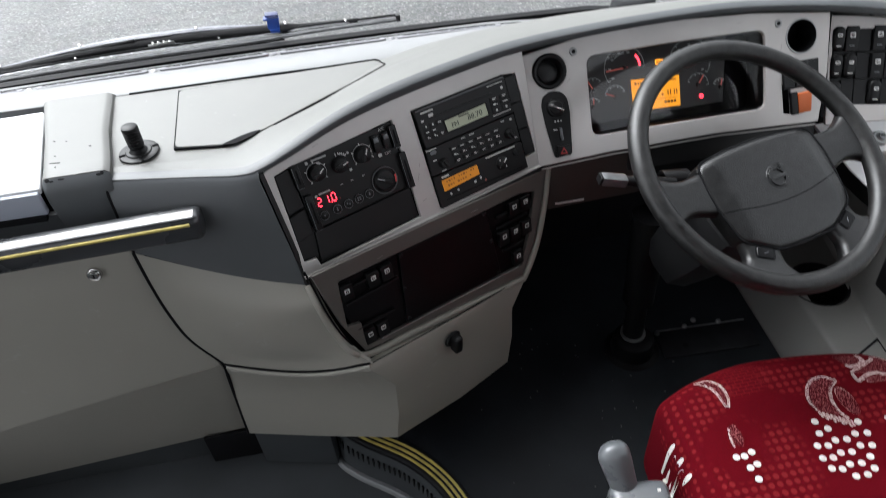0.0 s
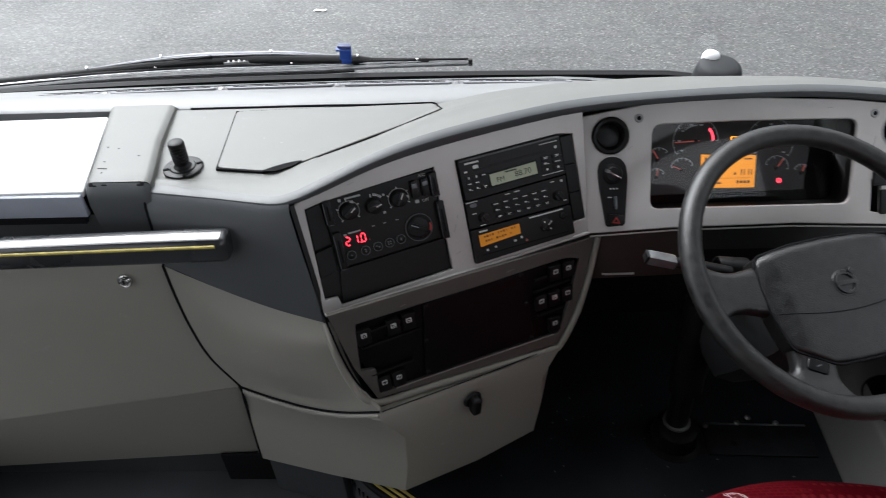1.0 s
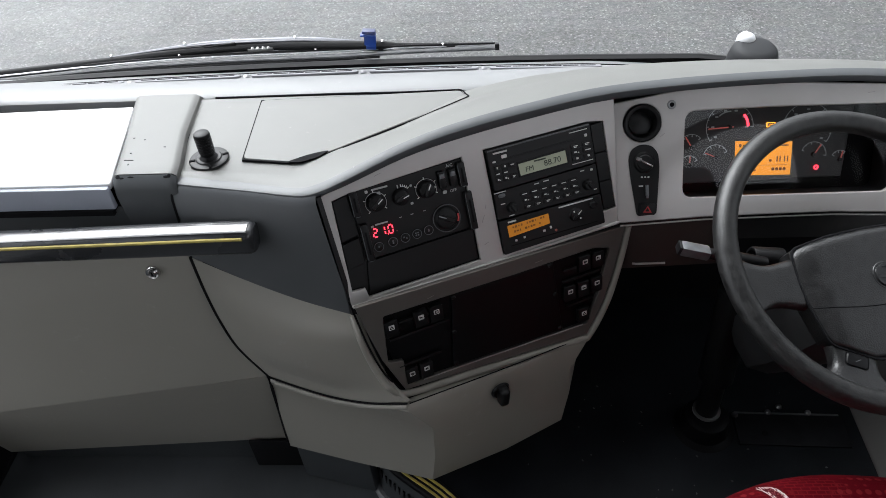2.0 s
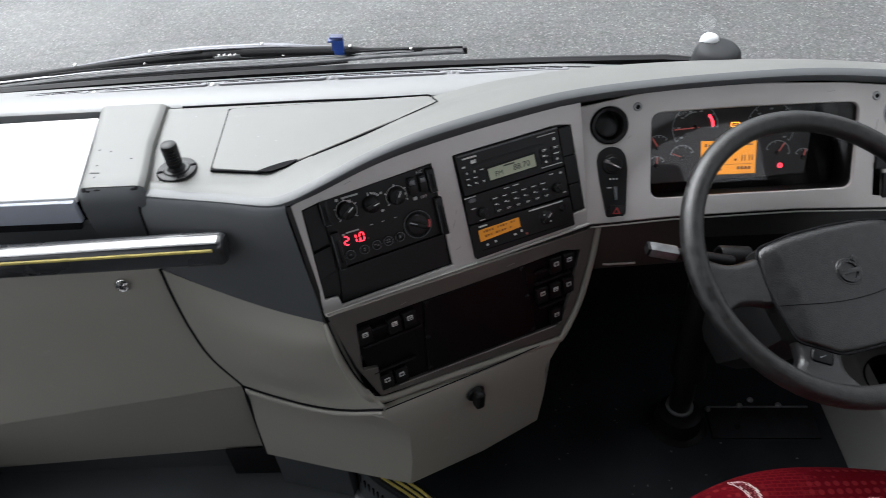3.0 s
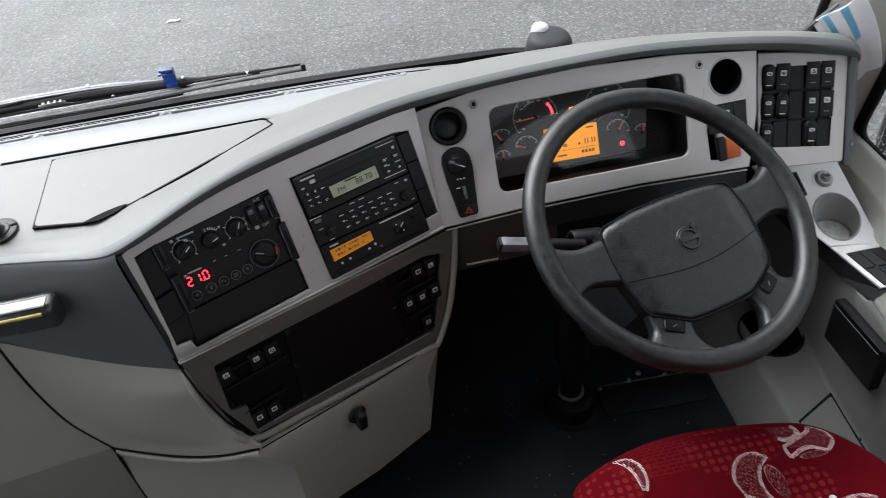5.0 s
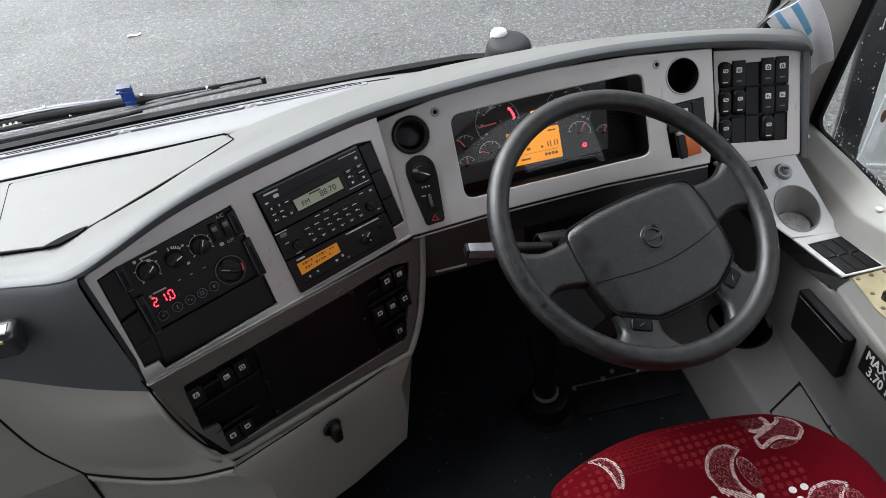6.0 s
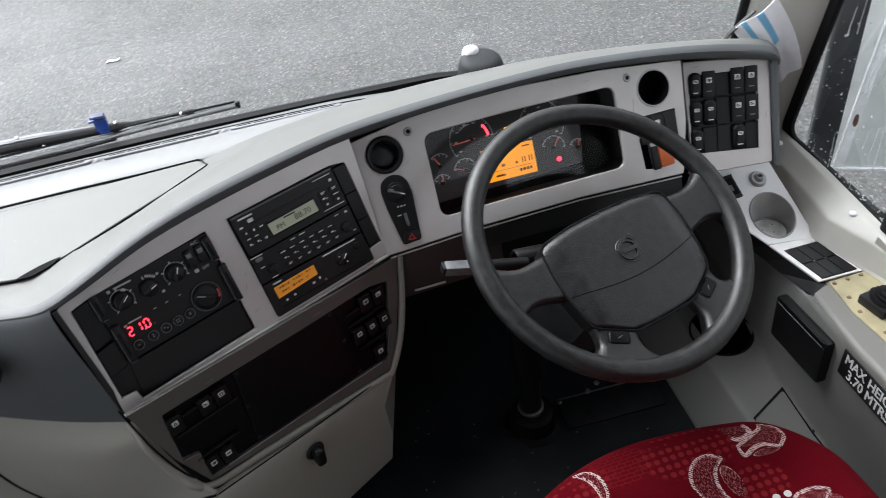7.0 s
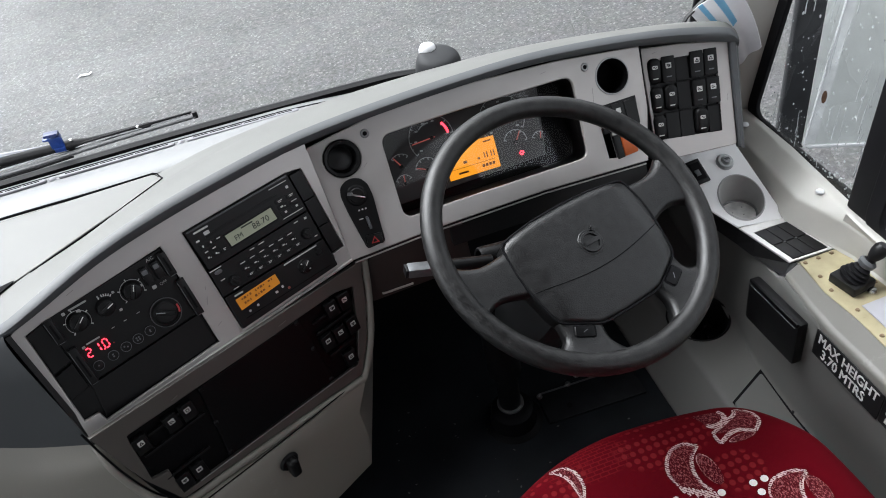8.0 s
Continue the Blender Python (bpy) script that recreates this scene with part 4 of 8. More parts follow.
plate("switch_fascia", [soften([(-0.128, 0.148), (-0.046, 0.146), (0.046, 0.137), (0.046, -0.065), (-0.116, -0.076)], 0.006), [(-0.117, 0.122), (0.024, 0.124), (0.021, -0.036), (-0.119, -0.035)][::-1]], 0.010, SWITCH, SILVER, dashboard, "silver fascia of the right switch bank", 0.002)
plate("switch_backing", [[(-0.122, 0.13), (0.03, 0.13), (0.03, -0.045), (-0.122, -0.045)]], 0.004, at(SWITCH, 0, 0, -0.010), BLACK, dashboard)
# joint between the dial fascia and the switch fascia, and the dark strip under the dials
part("fascia_joint", box((0.006, 0.215, 0.012), at(DIALS, 0.343, -0.005, -0.008, -6)), CAVITY, dashboard)
part("under_dial_trim", box((0.22, 0.012, 0.115), at(pose(0.02, 1.302, 0.528, -12, 0, 3), 0, 0), 0.003), BROWN, dashboard, "brown-black trim under the dials")
part("trim_lip", tube([(-0.054, 1.281, 0.4850), (-0.047, 1.281, 0.4840), (0.008, 1.284, 0.482)], 0.0022, 8), SILVER, dashboard)
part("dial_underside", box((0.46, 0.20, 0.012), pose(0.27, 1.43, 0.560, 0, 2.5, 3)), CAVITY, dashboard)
# hidden plate, added to keep windscreen light out of the footwell
part("dash_light_stop", box((0.60, 0.20, 0.010), pose(0.50, 1.600, 0.556, 0, 3, 0)), CAVITY, dashboard)
part("under_dial_strip", box((0.42, 0.008, 0.05), pose(0.31, 1.318, 0.545, -25, 2.5, 3), 0.002), BLACK, dashboard)
hem = [DIALS @ Vector(q) for q in ((-0.284, -0.1335, -0.004), (-0.131, -0.1245, -0.004), (0.099, -0.1195, -0.004), (0.318, -0.1255, -0.004))]
part("fascia_hem", tube(hem, 0.0016, 8), SILVER, dashboard, "thin bright hem under the dials")
for k, (x, y) in enumerate(((-0.201, 0.083), (0.234, 0.087))):
    part("screw", lathe([(0.0038, 0.0010), (0.0045, 0.0022), (0.0068, 0.0022), (0.0082, 0.0)], at(DIALS, x, y, 0.0002), 20), ALLOY, dashboard)
    part("screw_hole", lathe([(0.0, 0.0012), (0.0042, 0.0012)], at(DIALS, x, y, 0.0002), 16), CAVITY, dashboard)

# round air vent and the empty vent hole
vent = part("air_vent", lathe([(0.0, -0.012), (0.021, -0.012), (0.0225, -0.004), (0.026, 0.004), (0.031, 0.0055), (0.0335, 0.003), (0.0335, -0.008)], at(DIALS, -0.252, 0.052)), BLACK, dashboard, "round black air vent")
part("vent_flap", lathe([(0.0, 0.004), (0.019, 0.002), (0.0235, -0.002)], at(DIALS, -0.256, 0.055, 0.0) @ pose(0, 0, 0, -22, 14, 0), 28), BLACK, vent)
part("vent_hole", lathe([(0.0, -0.06), (0.030, -0.055), (0.0315, -0.002), (0.0325, 0.0016), (0.035, 0.0008), (0.0355, -0.001)], at(DIALS, 0.285, 0.057)), CAVITY, dashboard, "empty dark vent hole")
part("hole_rim", lathe([(0.0318, -0.001), (0.0328, 0.0018), (0.0348, 0.0018), (0.0358, -0.0005)], at(DIALS, 0.285, 0.057)), ALLOY, dashboard)

# lid in the dash top: a plate a little proud, with a dark joint round it and a flat near-black shape for the shade in
# its finger notch
LIDTOP = pose(0, 0, 0.7565)
lid_shape = [(-0.752, 1.462), (-0.374, 1.474), (-0.360, 1.449), (-0.592, 1.292), (-0.626, 1.272), (-0.660, 1.264), (-0.744, 1.277)]
plate("lid_joint", [[(x + 0.0022 * sx, y + 0.0022 * sy) for (x, y), (sx, sy) in zip(lid_shape, ((-1, 1), (0, 1), (1, 0), (0.7, -0.8), (0.5, -1), (0, -1), (-1, -1)))]], 0.006, at(LIDTOP, 0, 0, 0.0008), CAVITY, dashboard, bevel=0.0)
plate("storage_lid", [soften(lid_shape, 0.010)], 0.006, at(LIDTOP, 0, 0, 0.0022), SOFT, dashboard, "flat grey storage lid", 0.0012)
def lid_edge_line(points, steps=6):
    """The lid's joint laid on whatever is higher, the lid or the dash top."""
    out = []
    for (xa, ya), (xb, yb) in zip(points, points[1:]):
        for k in range(steps):
            x, y = xa + (xb - xa) * k / steps, ya + (yb - ya) * k / steps
            hit = top_tree.ray_cast(Vector((x, y, 1.0)), Vector((0, 0, -1)))[0]
            out.append(Vector((x, y, max(0.7583, hit.z if hit else 0.0) + 0.0002)))
    return out


part("lid_groove", tube(lid_edge_line([(-0.480, 1.4745), (-0.376, 1.4765), (-0.369, 1.4720), (-0.358, 1.4480), (-0.366, 1.4400), (-0.480, 1.3630), (-0.592, 1.2880)]), 0.0015, 6), CAVITY, dashboard)
plate("finger_notch_shade", [soften([(-0.664, 1.2620), (-0.648, 1.2720), (-0.630, 1.2815), (-0.612, 1.2885), (-0.595, 1.2925), (-0.612, 1.2745), (-0.640, 1.2600)], 0.006)], 0.003, at(LIDTOP, 0, 0, 0.0034), CAVITY, dashboard, bevel=0.0)
part("rear_joint", tube([(-0.85, 1.485, 0.7525), (-0.60, 1.4855, 0.7525), (-0.385, 1.481, 0.7525)], 0.0022, 6), CAVITY, dashboard)

# defroster vents along the windscreen: long raised frames with a row of thin slots, and a dark step behind them
VENTGREY = mat("vent_grey", (0.20, 0.20, 0.215), 0.42, grain=900, bump=0.08, vary=0.08)


def shelf_point(x, back, lift=0.0):
    """A spot on the sloping shelf, a distance behind the foot of the glass."""
    drop = (0.0 if x < -0.1 else 0.035 * min(1, (x + 0.1) / 0.5)) + 0.20 * max(0.0, x - 0.10)
    return Vector((x, screen_y(x) - back, 0.7285 - 0.285 * (0.084 - back) - drop + lift))


part("shelf_step", loft([[shelf_point(-1.48 + 1.62 * j / 24, d, z) for j in range(25)] for d, z in ((0.0640, 0.0026), (0.0645, 0.0036), (0.0690, 0.0034), (0.0695, 0.0024))]), CAVITY, dashboard, "dark step along the shelf")
for k in range(7):
    x0, x1 = -1.305 + 0.2465 * (k - 1), -1.082 + 0.2465 * (k - 1)
    if k == 6:
        x1 = 0.06
    if x1 - x0 < 0.05:
        continue
    slot = thing("defroster_vent", "long grey defroster vent frame with thin black slots", "vent", "defroster vents")
    mid = shelf_point((x0 + x1) / 2, 0.0835, 0.0042)
    turn_ = math.degrees(math.atan2(screen_y(x1) - screen_y(x0), x1 - x0))
    vm = Matrix.Translation(mid) @ pose(0, 0, 0, -15.5, 0, turn_)
    plate("vent_frame", [rounded(x1 - x0, 0.0185, 0.008, 6)], 0.006, vm, VENTGREY, slot, bevel=0.0018)
    cells = 6 if k < 6 else 2
    for j in range(cells):
        w = (x1 - x0 - 0.022) / cells
        plate("slot", [rounded(w - 0.003, 0.0042, 0.0012, 2, -(x1 - x0) / 2 + 0.011 + w * (j + 0.5), 0.0)], 0.0012, at(vm, 0, 0, 0.0006), CAVITY, slot, bevel=0.0)
for x in (-1.317, -1.07, -0.824, -0.578, -0.331):
    q = shelf_point(x, 0.084, 0.0005)
    part("shelf_screw", lathe([(0, 0.0042), (0.003, 0.0040), (0.0055, 0.0022), (0.0075, 0.0)], pose(q.x, q.y, q.z, -15), 16), ALLOY if x < -0.8 else VENTGREY, dashboard)

# ---- the front locker beside the driver ----
locker = thing("front_locker", "beige locker door and panel beside the dashboard", "locker")
rows_ = []
for z, d in ((0.632, 0.030), (0.628, 0.006), (0.618, 0.0), (0.50, -0.004), (0.40, -0.014), (0.3245, -0.030), (0.315, -0.030)):
    w = (z - 0.32) / 0.30
    line = []
    for j in range(14):
        s = j / 13
        x1 = -0.778 + -0.074 * max(0.0, w) ** 0.75
        x = x1 + (-1.52 - x1) * s
        zz = z - (0.135 * s if z < 0.36 else 0.135 * s * max(0, 1 - (z - 0.32) / 0.2)) - (0.008 * s if z > 0.6 else 0)
        line.append((x, 1.178 + d - 0.01 * s, zz))
    rows_.append(line)
part("locker_door", loft(rows_, 0.006), BEIGE, locker, "beige locker door")
rows_ = []
for z, d in ((0.313, -0.030), (0.302, -0.028), (0.16, 0.002), (-0.012, 0.038), (-0.020, 0.055)):
    rows_.append([(-0.779 + 0.030 * (0.31 - z) / 0.30 - 0.78 * j / 13, 1.178 + d - 0.01 * j / 13, z - (0.135 if z > 0.2 else 0.055) * (j / 13)) for j in range(14)])
part("locker_base", loft(rows_, 0.006), BEIGE, locker, "beige lower locker panel")
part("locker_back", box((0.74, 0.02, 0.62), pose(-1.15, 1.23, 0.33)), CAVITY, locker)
lockm = face_on((-0.926, 1.172, 0.591), (0, -1, 0.08))
lock = part("lock", lathe([(0.0, 0.006), (0.006, 0.006), (0.0075, 0.004), (0.0085, 0.004), (0.011, 0.0055), (0.0135, 0.002), (0.0135, -0.002)], lockm, 24), CHROME, locker, "round chrome lock")
part("keyhole", box((0.0018, 0.007, 0.001), at(lockm, 0, 0, 0.0065)), CAVITY, lock)

# grab rail with a yellow line
rail = thing("grab_rail", "dark grey padded grab rail with a yellow line", "grab rail")
line = [(-0.7065, 1.152, 0.692, 0.55), (-0.7075, 1.151, 0.692, 0.80), (-0.711, 1.150, 0.692, 0.93), (-0.717, 1.149, 0.692, 1.0), (-0.80, 1.149, 0.690, 1.0), (-1.0, 1.149, 0.684, 1.0), (-1.52, 1.149, 0.669, 1.0)]
rail_rows = []
for x, y, z, s in line:
    ring_ = rounded(0.044, 0.050, 0.013, 6)
    rail_rows.append([(x, y + a * s, z + b * s) for a, b in ring_ + ring_[:1]])
bm = loft(rail_rows)
bm.faces.new([v for v in bm.verts][: len(rail_rows[0]) - 1])
part("padding", bm, mat("rail_grey", (0.033, 0.03432, 0.0374), 0.28, grain=900, bump=0.08, vary=0.1, coat=0.4), rail)
part("yellow_line", tube([(-0.723, 1.1275, 0.7065), (-0.80, 1.1275, 0.7045), (-1.0, 1.1275, 0.6985), (-1.52, 1.1275, 0.6835)], 0.0034, 8, squash=0.9), YELLOW, rail, "dull yellow inset line")
part("top_strip", tube([(-0.716, 1.1445, 0.7165), (-0.80, 1.1445, 0.7145), (-1.0, 1.1445, 0.7085), (-1.52, 1.1445, 0.6935)], 0.012, 12, squash=0.22), ALLOY, rail, "bright metal strip")
part("bracket", box((0.05, 0.08, 0.04), pose(-1.40, 1.185, 0.69), 0.006), DEEP, rail)
part("end_bracket", box((0.03, 0.05, 0.024), pose(-0.740, 1.175, 0.692), 0.006), DEEP, rail)

# grey block and white lid beyond it
block = thing("locker_cover_block", "grey moulded block with chipped front corners", "cover")
brows = []
for x, inset in ((-0.952, 0.012), (-0.951, 0.004), (-0.9475, 0.0008), (-0.943, 0.0), (-0.935, 0.0), (-0.866, 0.0), (-0.857, 0.0), (-0.8525, 0.0008), (-0.8490, 0.004), (-0.848, 0.012)):
    brows.append([(x + 0.012, 1.214, 0.63), (x + 0.006, 1.208, 0.70), (x + 0.002, 1.213, 0.745 - inset), (x, 1.219, 0.757 - inset), (x, 1.228, 0.7645 - inset), (x, 1.240, 0.767 - inset), (x - 0.002, 1.256, 0.7675 - inset), (x - 0.020, 1.35, 0.766 - inset), (x - 0.042 + (x + 0.90) * 0.18, 1.482, 0.760 - inset), (x - 0.042 + (x + 0.90) * 0.18, 1.494, 0.745)])
# same split on the block: front coloured darker for its shade
part("cover", loft([r[4:] for r in brows], 0.004), SOFT, block, "grey cover worn at the corners")
part("cover_front", loft([r[:5] for r in brows], 0.004), DEEP, block, "block front, coloured darker for shade")
block_tree = BVHTree.FromBMesh(loft(brows, 0.004))
for x, z, w, h in ((-0.945, 0.7660, 0.0050, 0.0045), (-0.938, 0.7640, 0.0050, 0.0022), (-0.922, 0.7655, 0.0070, 0.0018), (-0.861, 0.7650, 0.0060, 0.0030), (-0.856, 0.7665, 0.0035, 0.0045)):
    spot, facing, _, _ = block_tree.ray_cast(Vector((x, 1.0, z + 0.08)), Vector((0, 1, -0.36)).normalized())
    if spot:
        facing = facing if facing.y < 0 or facing.z > 0 else -facing
        part("chip", lathe([(0, 0.0006), (0.5, 0.0006), (0.8, 0.0003), (1.0, -0.0008)], face_on(spot, facing) @ Matrix.Diagonal((w, h, 1, 1)), 7), RUBBER, block)
for x, y, w, turn in ((-0.937, 1.262, 0.017, -4), (-0.934, 1.250, 0.003, 80), (-0.941, 1.283, 0.003, 0), (-0.886, 1.300, 0.004, 0), (-0.952, 1.330, 0.004, 0), (-0.930, 1.324, 0.003, 20)):
    spot = block_tree.ray_cast(Vector((x, y, 1.0)), Vector((0, 0, -1)))[0]
    if spot:
        part("scratch", box((w, 0.0016, 0.0008), pose(spot.x, spot.y, spot.z + 0.0002, 0, 0, turn)), RUBBER, block)
tray = thing("white_lid", "glossy white lid over the front locker", "lid")
plate("lid", [soften([(-1.52, 1.208), (-0.956, 1.212), (-0.999, 1.452), (-1.52, 1.440)], 0.006)], 0.012, pose(0, 0, 0.760), WHITE, tray, bevel=0.003)
part("lid_front", box((0.555, 0.012, 0.044), pose(-1.2375, 1.209, 0.734), 0.003), mat("pale_blue_grey", (0.336, 0.36, 0.416), 0.45, vary=0.1), tray, "pale blue-grey front edge")
part("lid_gap", box((0.56, 0.03, 0.010), pose(-1.245, 1.215, 0.706)), CAVITY, tray)
part("lid_base", box((0.50, 0.25, 0.10), pose(-1.262, 1.342, 0.690)), CAVITY, tray)
part("front_rail_panel", box((0.66, 0.012, 0.08), pose(-1.19, 1.215, 0.665), 0.002), DEEP, locker)

# gear knob shaped stick on the dash top
stick = thing("control_stick", "short black ribbed control stick in a round base", "control stick")
sm = face_on((-0.806, 1.283, 0.7555), (0.0, 0.02, 1))
part("base_ring", lathe([(0.012, 0.004), (0.021, 0.004), (0.023, 0.0022), (0.031, 0.0028), (0.0335, 0.0018), (0.0345, 0.0)], sm, 36), BLACK, stick)
part("collar", lathe([(0.0, 0.012), (0.0105, 0.012), (0.0125, 0.008), (0.016, 0.004), (0.018, 0.002)], sm, 28), BLACK, stick)
stem_profile = [(0.0, 0.054), (0.0105, 0.0535), (0.0130, 0.0520), (0.0140, 0.0490)]
for k in range(6):
    z = 0.046 - 0.0055 * k
    stem_profile += [(0.0142 - 0.0001 * k, z), (0.0128, z - 0.0010), (0.0128, z - 0.0022), (0.0141 - 0.0001 * k, z - 0.0032)]
part("stem", lathe(stem_profile + [(0.0120, 0.010), (0.0, 0.010)], sm, 28), BLACK, stick)
for a in (20, 110, 200, 290):
    part("base_notch", box((0.010, 0.004, 0.0016), at(sm, 0.0285 * math.cos(radians(a)), 0.0285 * math.sin(radians(a)), 0.0032, a)), CAVITY, stick)

# scratches in the fascias
SCUFF = mat("scuffed_silver", (0.27, 0.257, 0.248), 0.5, 0.1, bump=0.0)
for m, x, y, w, turn in ((UPPER, 0.012, -0.030, 0.014, 62), (UPPER, 0.020, -0.010, 0.007, 70), (UPPER, 0.010, -0.075, 0.010, 20), (UPPER, -0.150, 0.092, 0.012, 12), (DIALS, 0.238, 0.030, 0.030, 82), (DIALS, -0.215, 0.030, 0.010, 40), (DIALS, 0.150, 0.098, 0.012, 8), (SWITCH, -0.100, 0.136, 0.010, 15), (SWITCH, 0.036, 0.030, 0.014, 84), (LOWER, -0.120, 0.090, 0.012, 10), (LOWER, 0.090, 0.085, 0.016, 4)):
    part("scratch", box((w, 0.0007, 0.0004), at(m, x, y, 0.0002, turn)), SCUFF, dashboard)

# pale rub marks on the dash top and the lid
rub = random.Random(11)
flecks = bmesh.new()
for k in range(34):
    x, y = rub.uniform(-0.83, -0.42), rub.uniform(1.21, 1.46)
    spot = top_tree.ray_cast(Vector((x, y, 1.0)), Vector((0, 0, -1)))[0]
    if spot is None:
        continue
    z = spot.z + 0.0002
    inside = -0.735 < x < -0.42 and y > 1.285 + max(0.0, (x + 0.60) * 0.70)
    z = max(z, 0.7590) if inside else z
    a0, w, h = rub.uniform(0, 3.1), rub.choice((0.0008, 0.0012, 0.0012, 0.003)), rub.uniform(0.0005, 0.0009)
    ca, sa = math.cos(a0), math.sin(a0)
    flecks.faces.new([flecks.verts.new((x + u * w * ca - v * h * sa, y + u * w * sa + v * h * ca, z)) for u, v in ((-1, -0.4), (0.2, -1), (1, 0.1), (0.3, 0.9), (-0.7, 0.7))])
tagged(part("rub_marks", flecks, mat("pale_rub", (0.19, 0.19, 0.184), 0.6, vary=0.2), dashboard, "pale rub marks"), kind="stuff")

# ---- steering wheel ----
wheel = thing("steering_wheel", "worn black four-spoke steering wheel with an airbag pad", "steering wheel")
RIM = 0.2340
rim_line = [WHEEL @ Vector((RIM * math.cos(a), RIM * math.sin(a), 0)) for a in (2 * math.pi * k / 72 for k in range(72))]
part("rim", tube(rim_line, 0.0182, 16, closed=True, up=WHEEL.to_3x3() @ Vector((0, 0, 1))), RIMMAT, wheel)
pad_shape = [(-0.126, 0.028), (-0.06, 0.038), (0.0, 0.040), (0.06, 0.038), (0.128, 0.028), (0.135, -0.02), (0.133, -0.06), (0.122, -0.123), (0.0575, -0.159), (0.0, -0.160), (-0.0575, -0.159), (-0.122, -0.123), (-0.132, -0.06), (-0.133, -0.02)]


def domed(shape, height, m, levels=((1.0, -0.030), (1.0, -0.008), (0.99, -0.003), (0.97, 0.0), (0.88, 0.34), (0.72, 0.72), (0.5, 0.93), (0.25, 1.0), (0.0, 1.0)), centre=(0, -0.058), r=0.02):
    """A pad over an outline, swelling to its middle."""
    bm = bmesh.new()
    base = soften(shape, r, 4)
    rings = []
    for s, h in levels:
        z = h if h < 0 else h * height
        if s == 0:
            rings.append([bm.verts.new(m @ Vector((*centre, z)))])
        else:
            rings.append([bm.verts.new(m @ Vector((centre[0] + (x - centre[0]) * s, centre[1] + (y - centre[1]) * s, z))) for x, y in base])
    n = len(base)
    for a, b in zip(rings, rings[1:]):
        for k in range(n):
            q = list(dict.fromkeys([a[k], a[(k + 1) % n], b[(k + 1) % len(b)], b[k % len(b)]]))
            bm.faces.new(q)
    bm.faces.new(rings[0][::-1])
    return bm


from mathutils.bvhtree import BVHTree


def along(line, x):
    """Height of a broken line at x."""
    for (xa, ya), (xb, yb) in zip(line, line[1:]):
        if xa <= x <= xb:
            return ya + (yb - ya) * (x - xa) / (xb - xa)
    return line[-1][1]


def airbag_cover(m):
    """A flat-faced cover with sloping flanks, a rolled top edge and a tight bottom edge."""
    top_line = [(0.0, 0.040), (0.06, 0.038), (0.118, 0.031), (0.128, 0.026), (0.133, 0.012), (0.1355, -0.02)]
    low_line = [(0.0, -0.160), (0.0575, -0.159), (0.122, -0.123), (0.132, -0.066), (0.1345, -0.045), (0.1355, -0.02)]
    half = [0.0, 0.03, 0.062, 0.085, 0.096, 0.102, 0.110, 0.118, 0.124, 0.128, 0.131, 0.1335, 0.1352]
    rows = []
    for x in [-v for v in half[:0:-1]] + half:
        w = abs(x)
        up, low = along(top_line, w), along(low_line, w)
        flank = 0.0135 - 0.24 * max(0.0, w - 0.099) - 0.10 * w * w - 0.003 * max(0.0, (w - 0.126) / 0.0095) ** 2
        steps = [0.0, 0.0007, 0.002, 0.004, 0.007, 0.011, 0.016]
        span = up - low
        k = min(1.0, span / 0.06)
        ys = [s * k for s in steps] + [0.016 * k + (span - 0.024 * k) * q / 6 for q in range(1, 7)] + [span - s * k for s in (0.005, 0.0025, 0.001, 0.0)]
        ring_ = [m @ Vector((x, up, -0.030))]
        for s in ys:
            z = flank - 1.6 * max(0.0, s - up - 0.085) ** 2
            if s < 0.016 * k:
                z -= 0.013 * (1 - math.sqrt(max(0.0, 1 - ((0.016 * k - s) / (0.016 * k)) ** 2)))
            if span - s < 0.008 * k:
                z -= 0.006 * (1 - math.sqrt(max(0.0, 1 - ((0.008 * k - span + s) / (0.008 * k)) ** 2)))
            ring_.append(m @ Vector((x, up - s, z)))
        ring_.append(m @ Vector((x, low, -0.030)))
        rows.append(ring_)
    return loft(rows)


pad_bm = airbag_cover(at(WHEEL, 0, 0, -0.003))
pad_tree = BVHTree.FromBMesh(pad_bm)
pad = part("airbag_pad", pad_bm, WHEELMAT, wheel, "grained black airbag pad")
FACE_N = WHEEL.to_3x3() @ Vector((0, 0, 1))


def on_pad(x, y, lift=0.0):
    hit = pad_tree.ray_cast(WHEEL @ Vector((x, y, 0.1)), -FACE_N)
    return (hit[0] if hit[0] else WHEEL @ Vector((x, y, 0))) + FACE_N * lift


part("pad_seam", tube([on_pad(-0.130 + 0.26 * k / 24, -0.066 - 0.018 * math.sin(math.pi * k / 24), 0.0) for k in range(25)], 0.0009, 6), CAVITY, pad)
part("pad_edge", tube([WHEEL @ Vector((x * 1.012, -0.058 + (y + 0.058) * 1.012, -0.0008)) for x, y in soften(pad_shape, 0.012, 4)], 0.0022, 6, closed=True, up=FACE_N), CAVITY, pad)
badge_m = at(WHEEL, 0.002, -0.041, 0.0102)
part("badge_bed", lathe([(0.0, 0.0008), (0.0215, 0.0008), (0.0225, 0.0)], badge_m, 32), BADGEMAT, pad)
part("badge", lathe([(0.0135, 0.0), (0.0142, 0.0036), (0.0180, 0.0036), (0.0192, 0.0)], badge_m, 32), BADGEMAT, pad, "raised round badge")
part("badge_bar", box((0.036, 0.0070, 0.0044), at(badge_m, 0, 0, 0.0016, 0), 0.0009), BADGEMAT, pad)
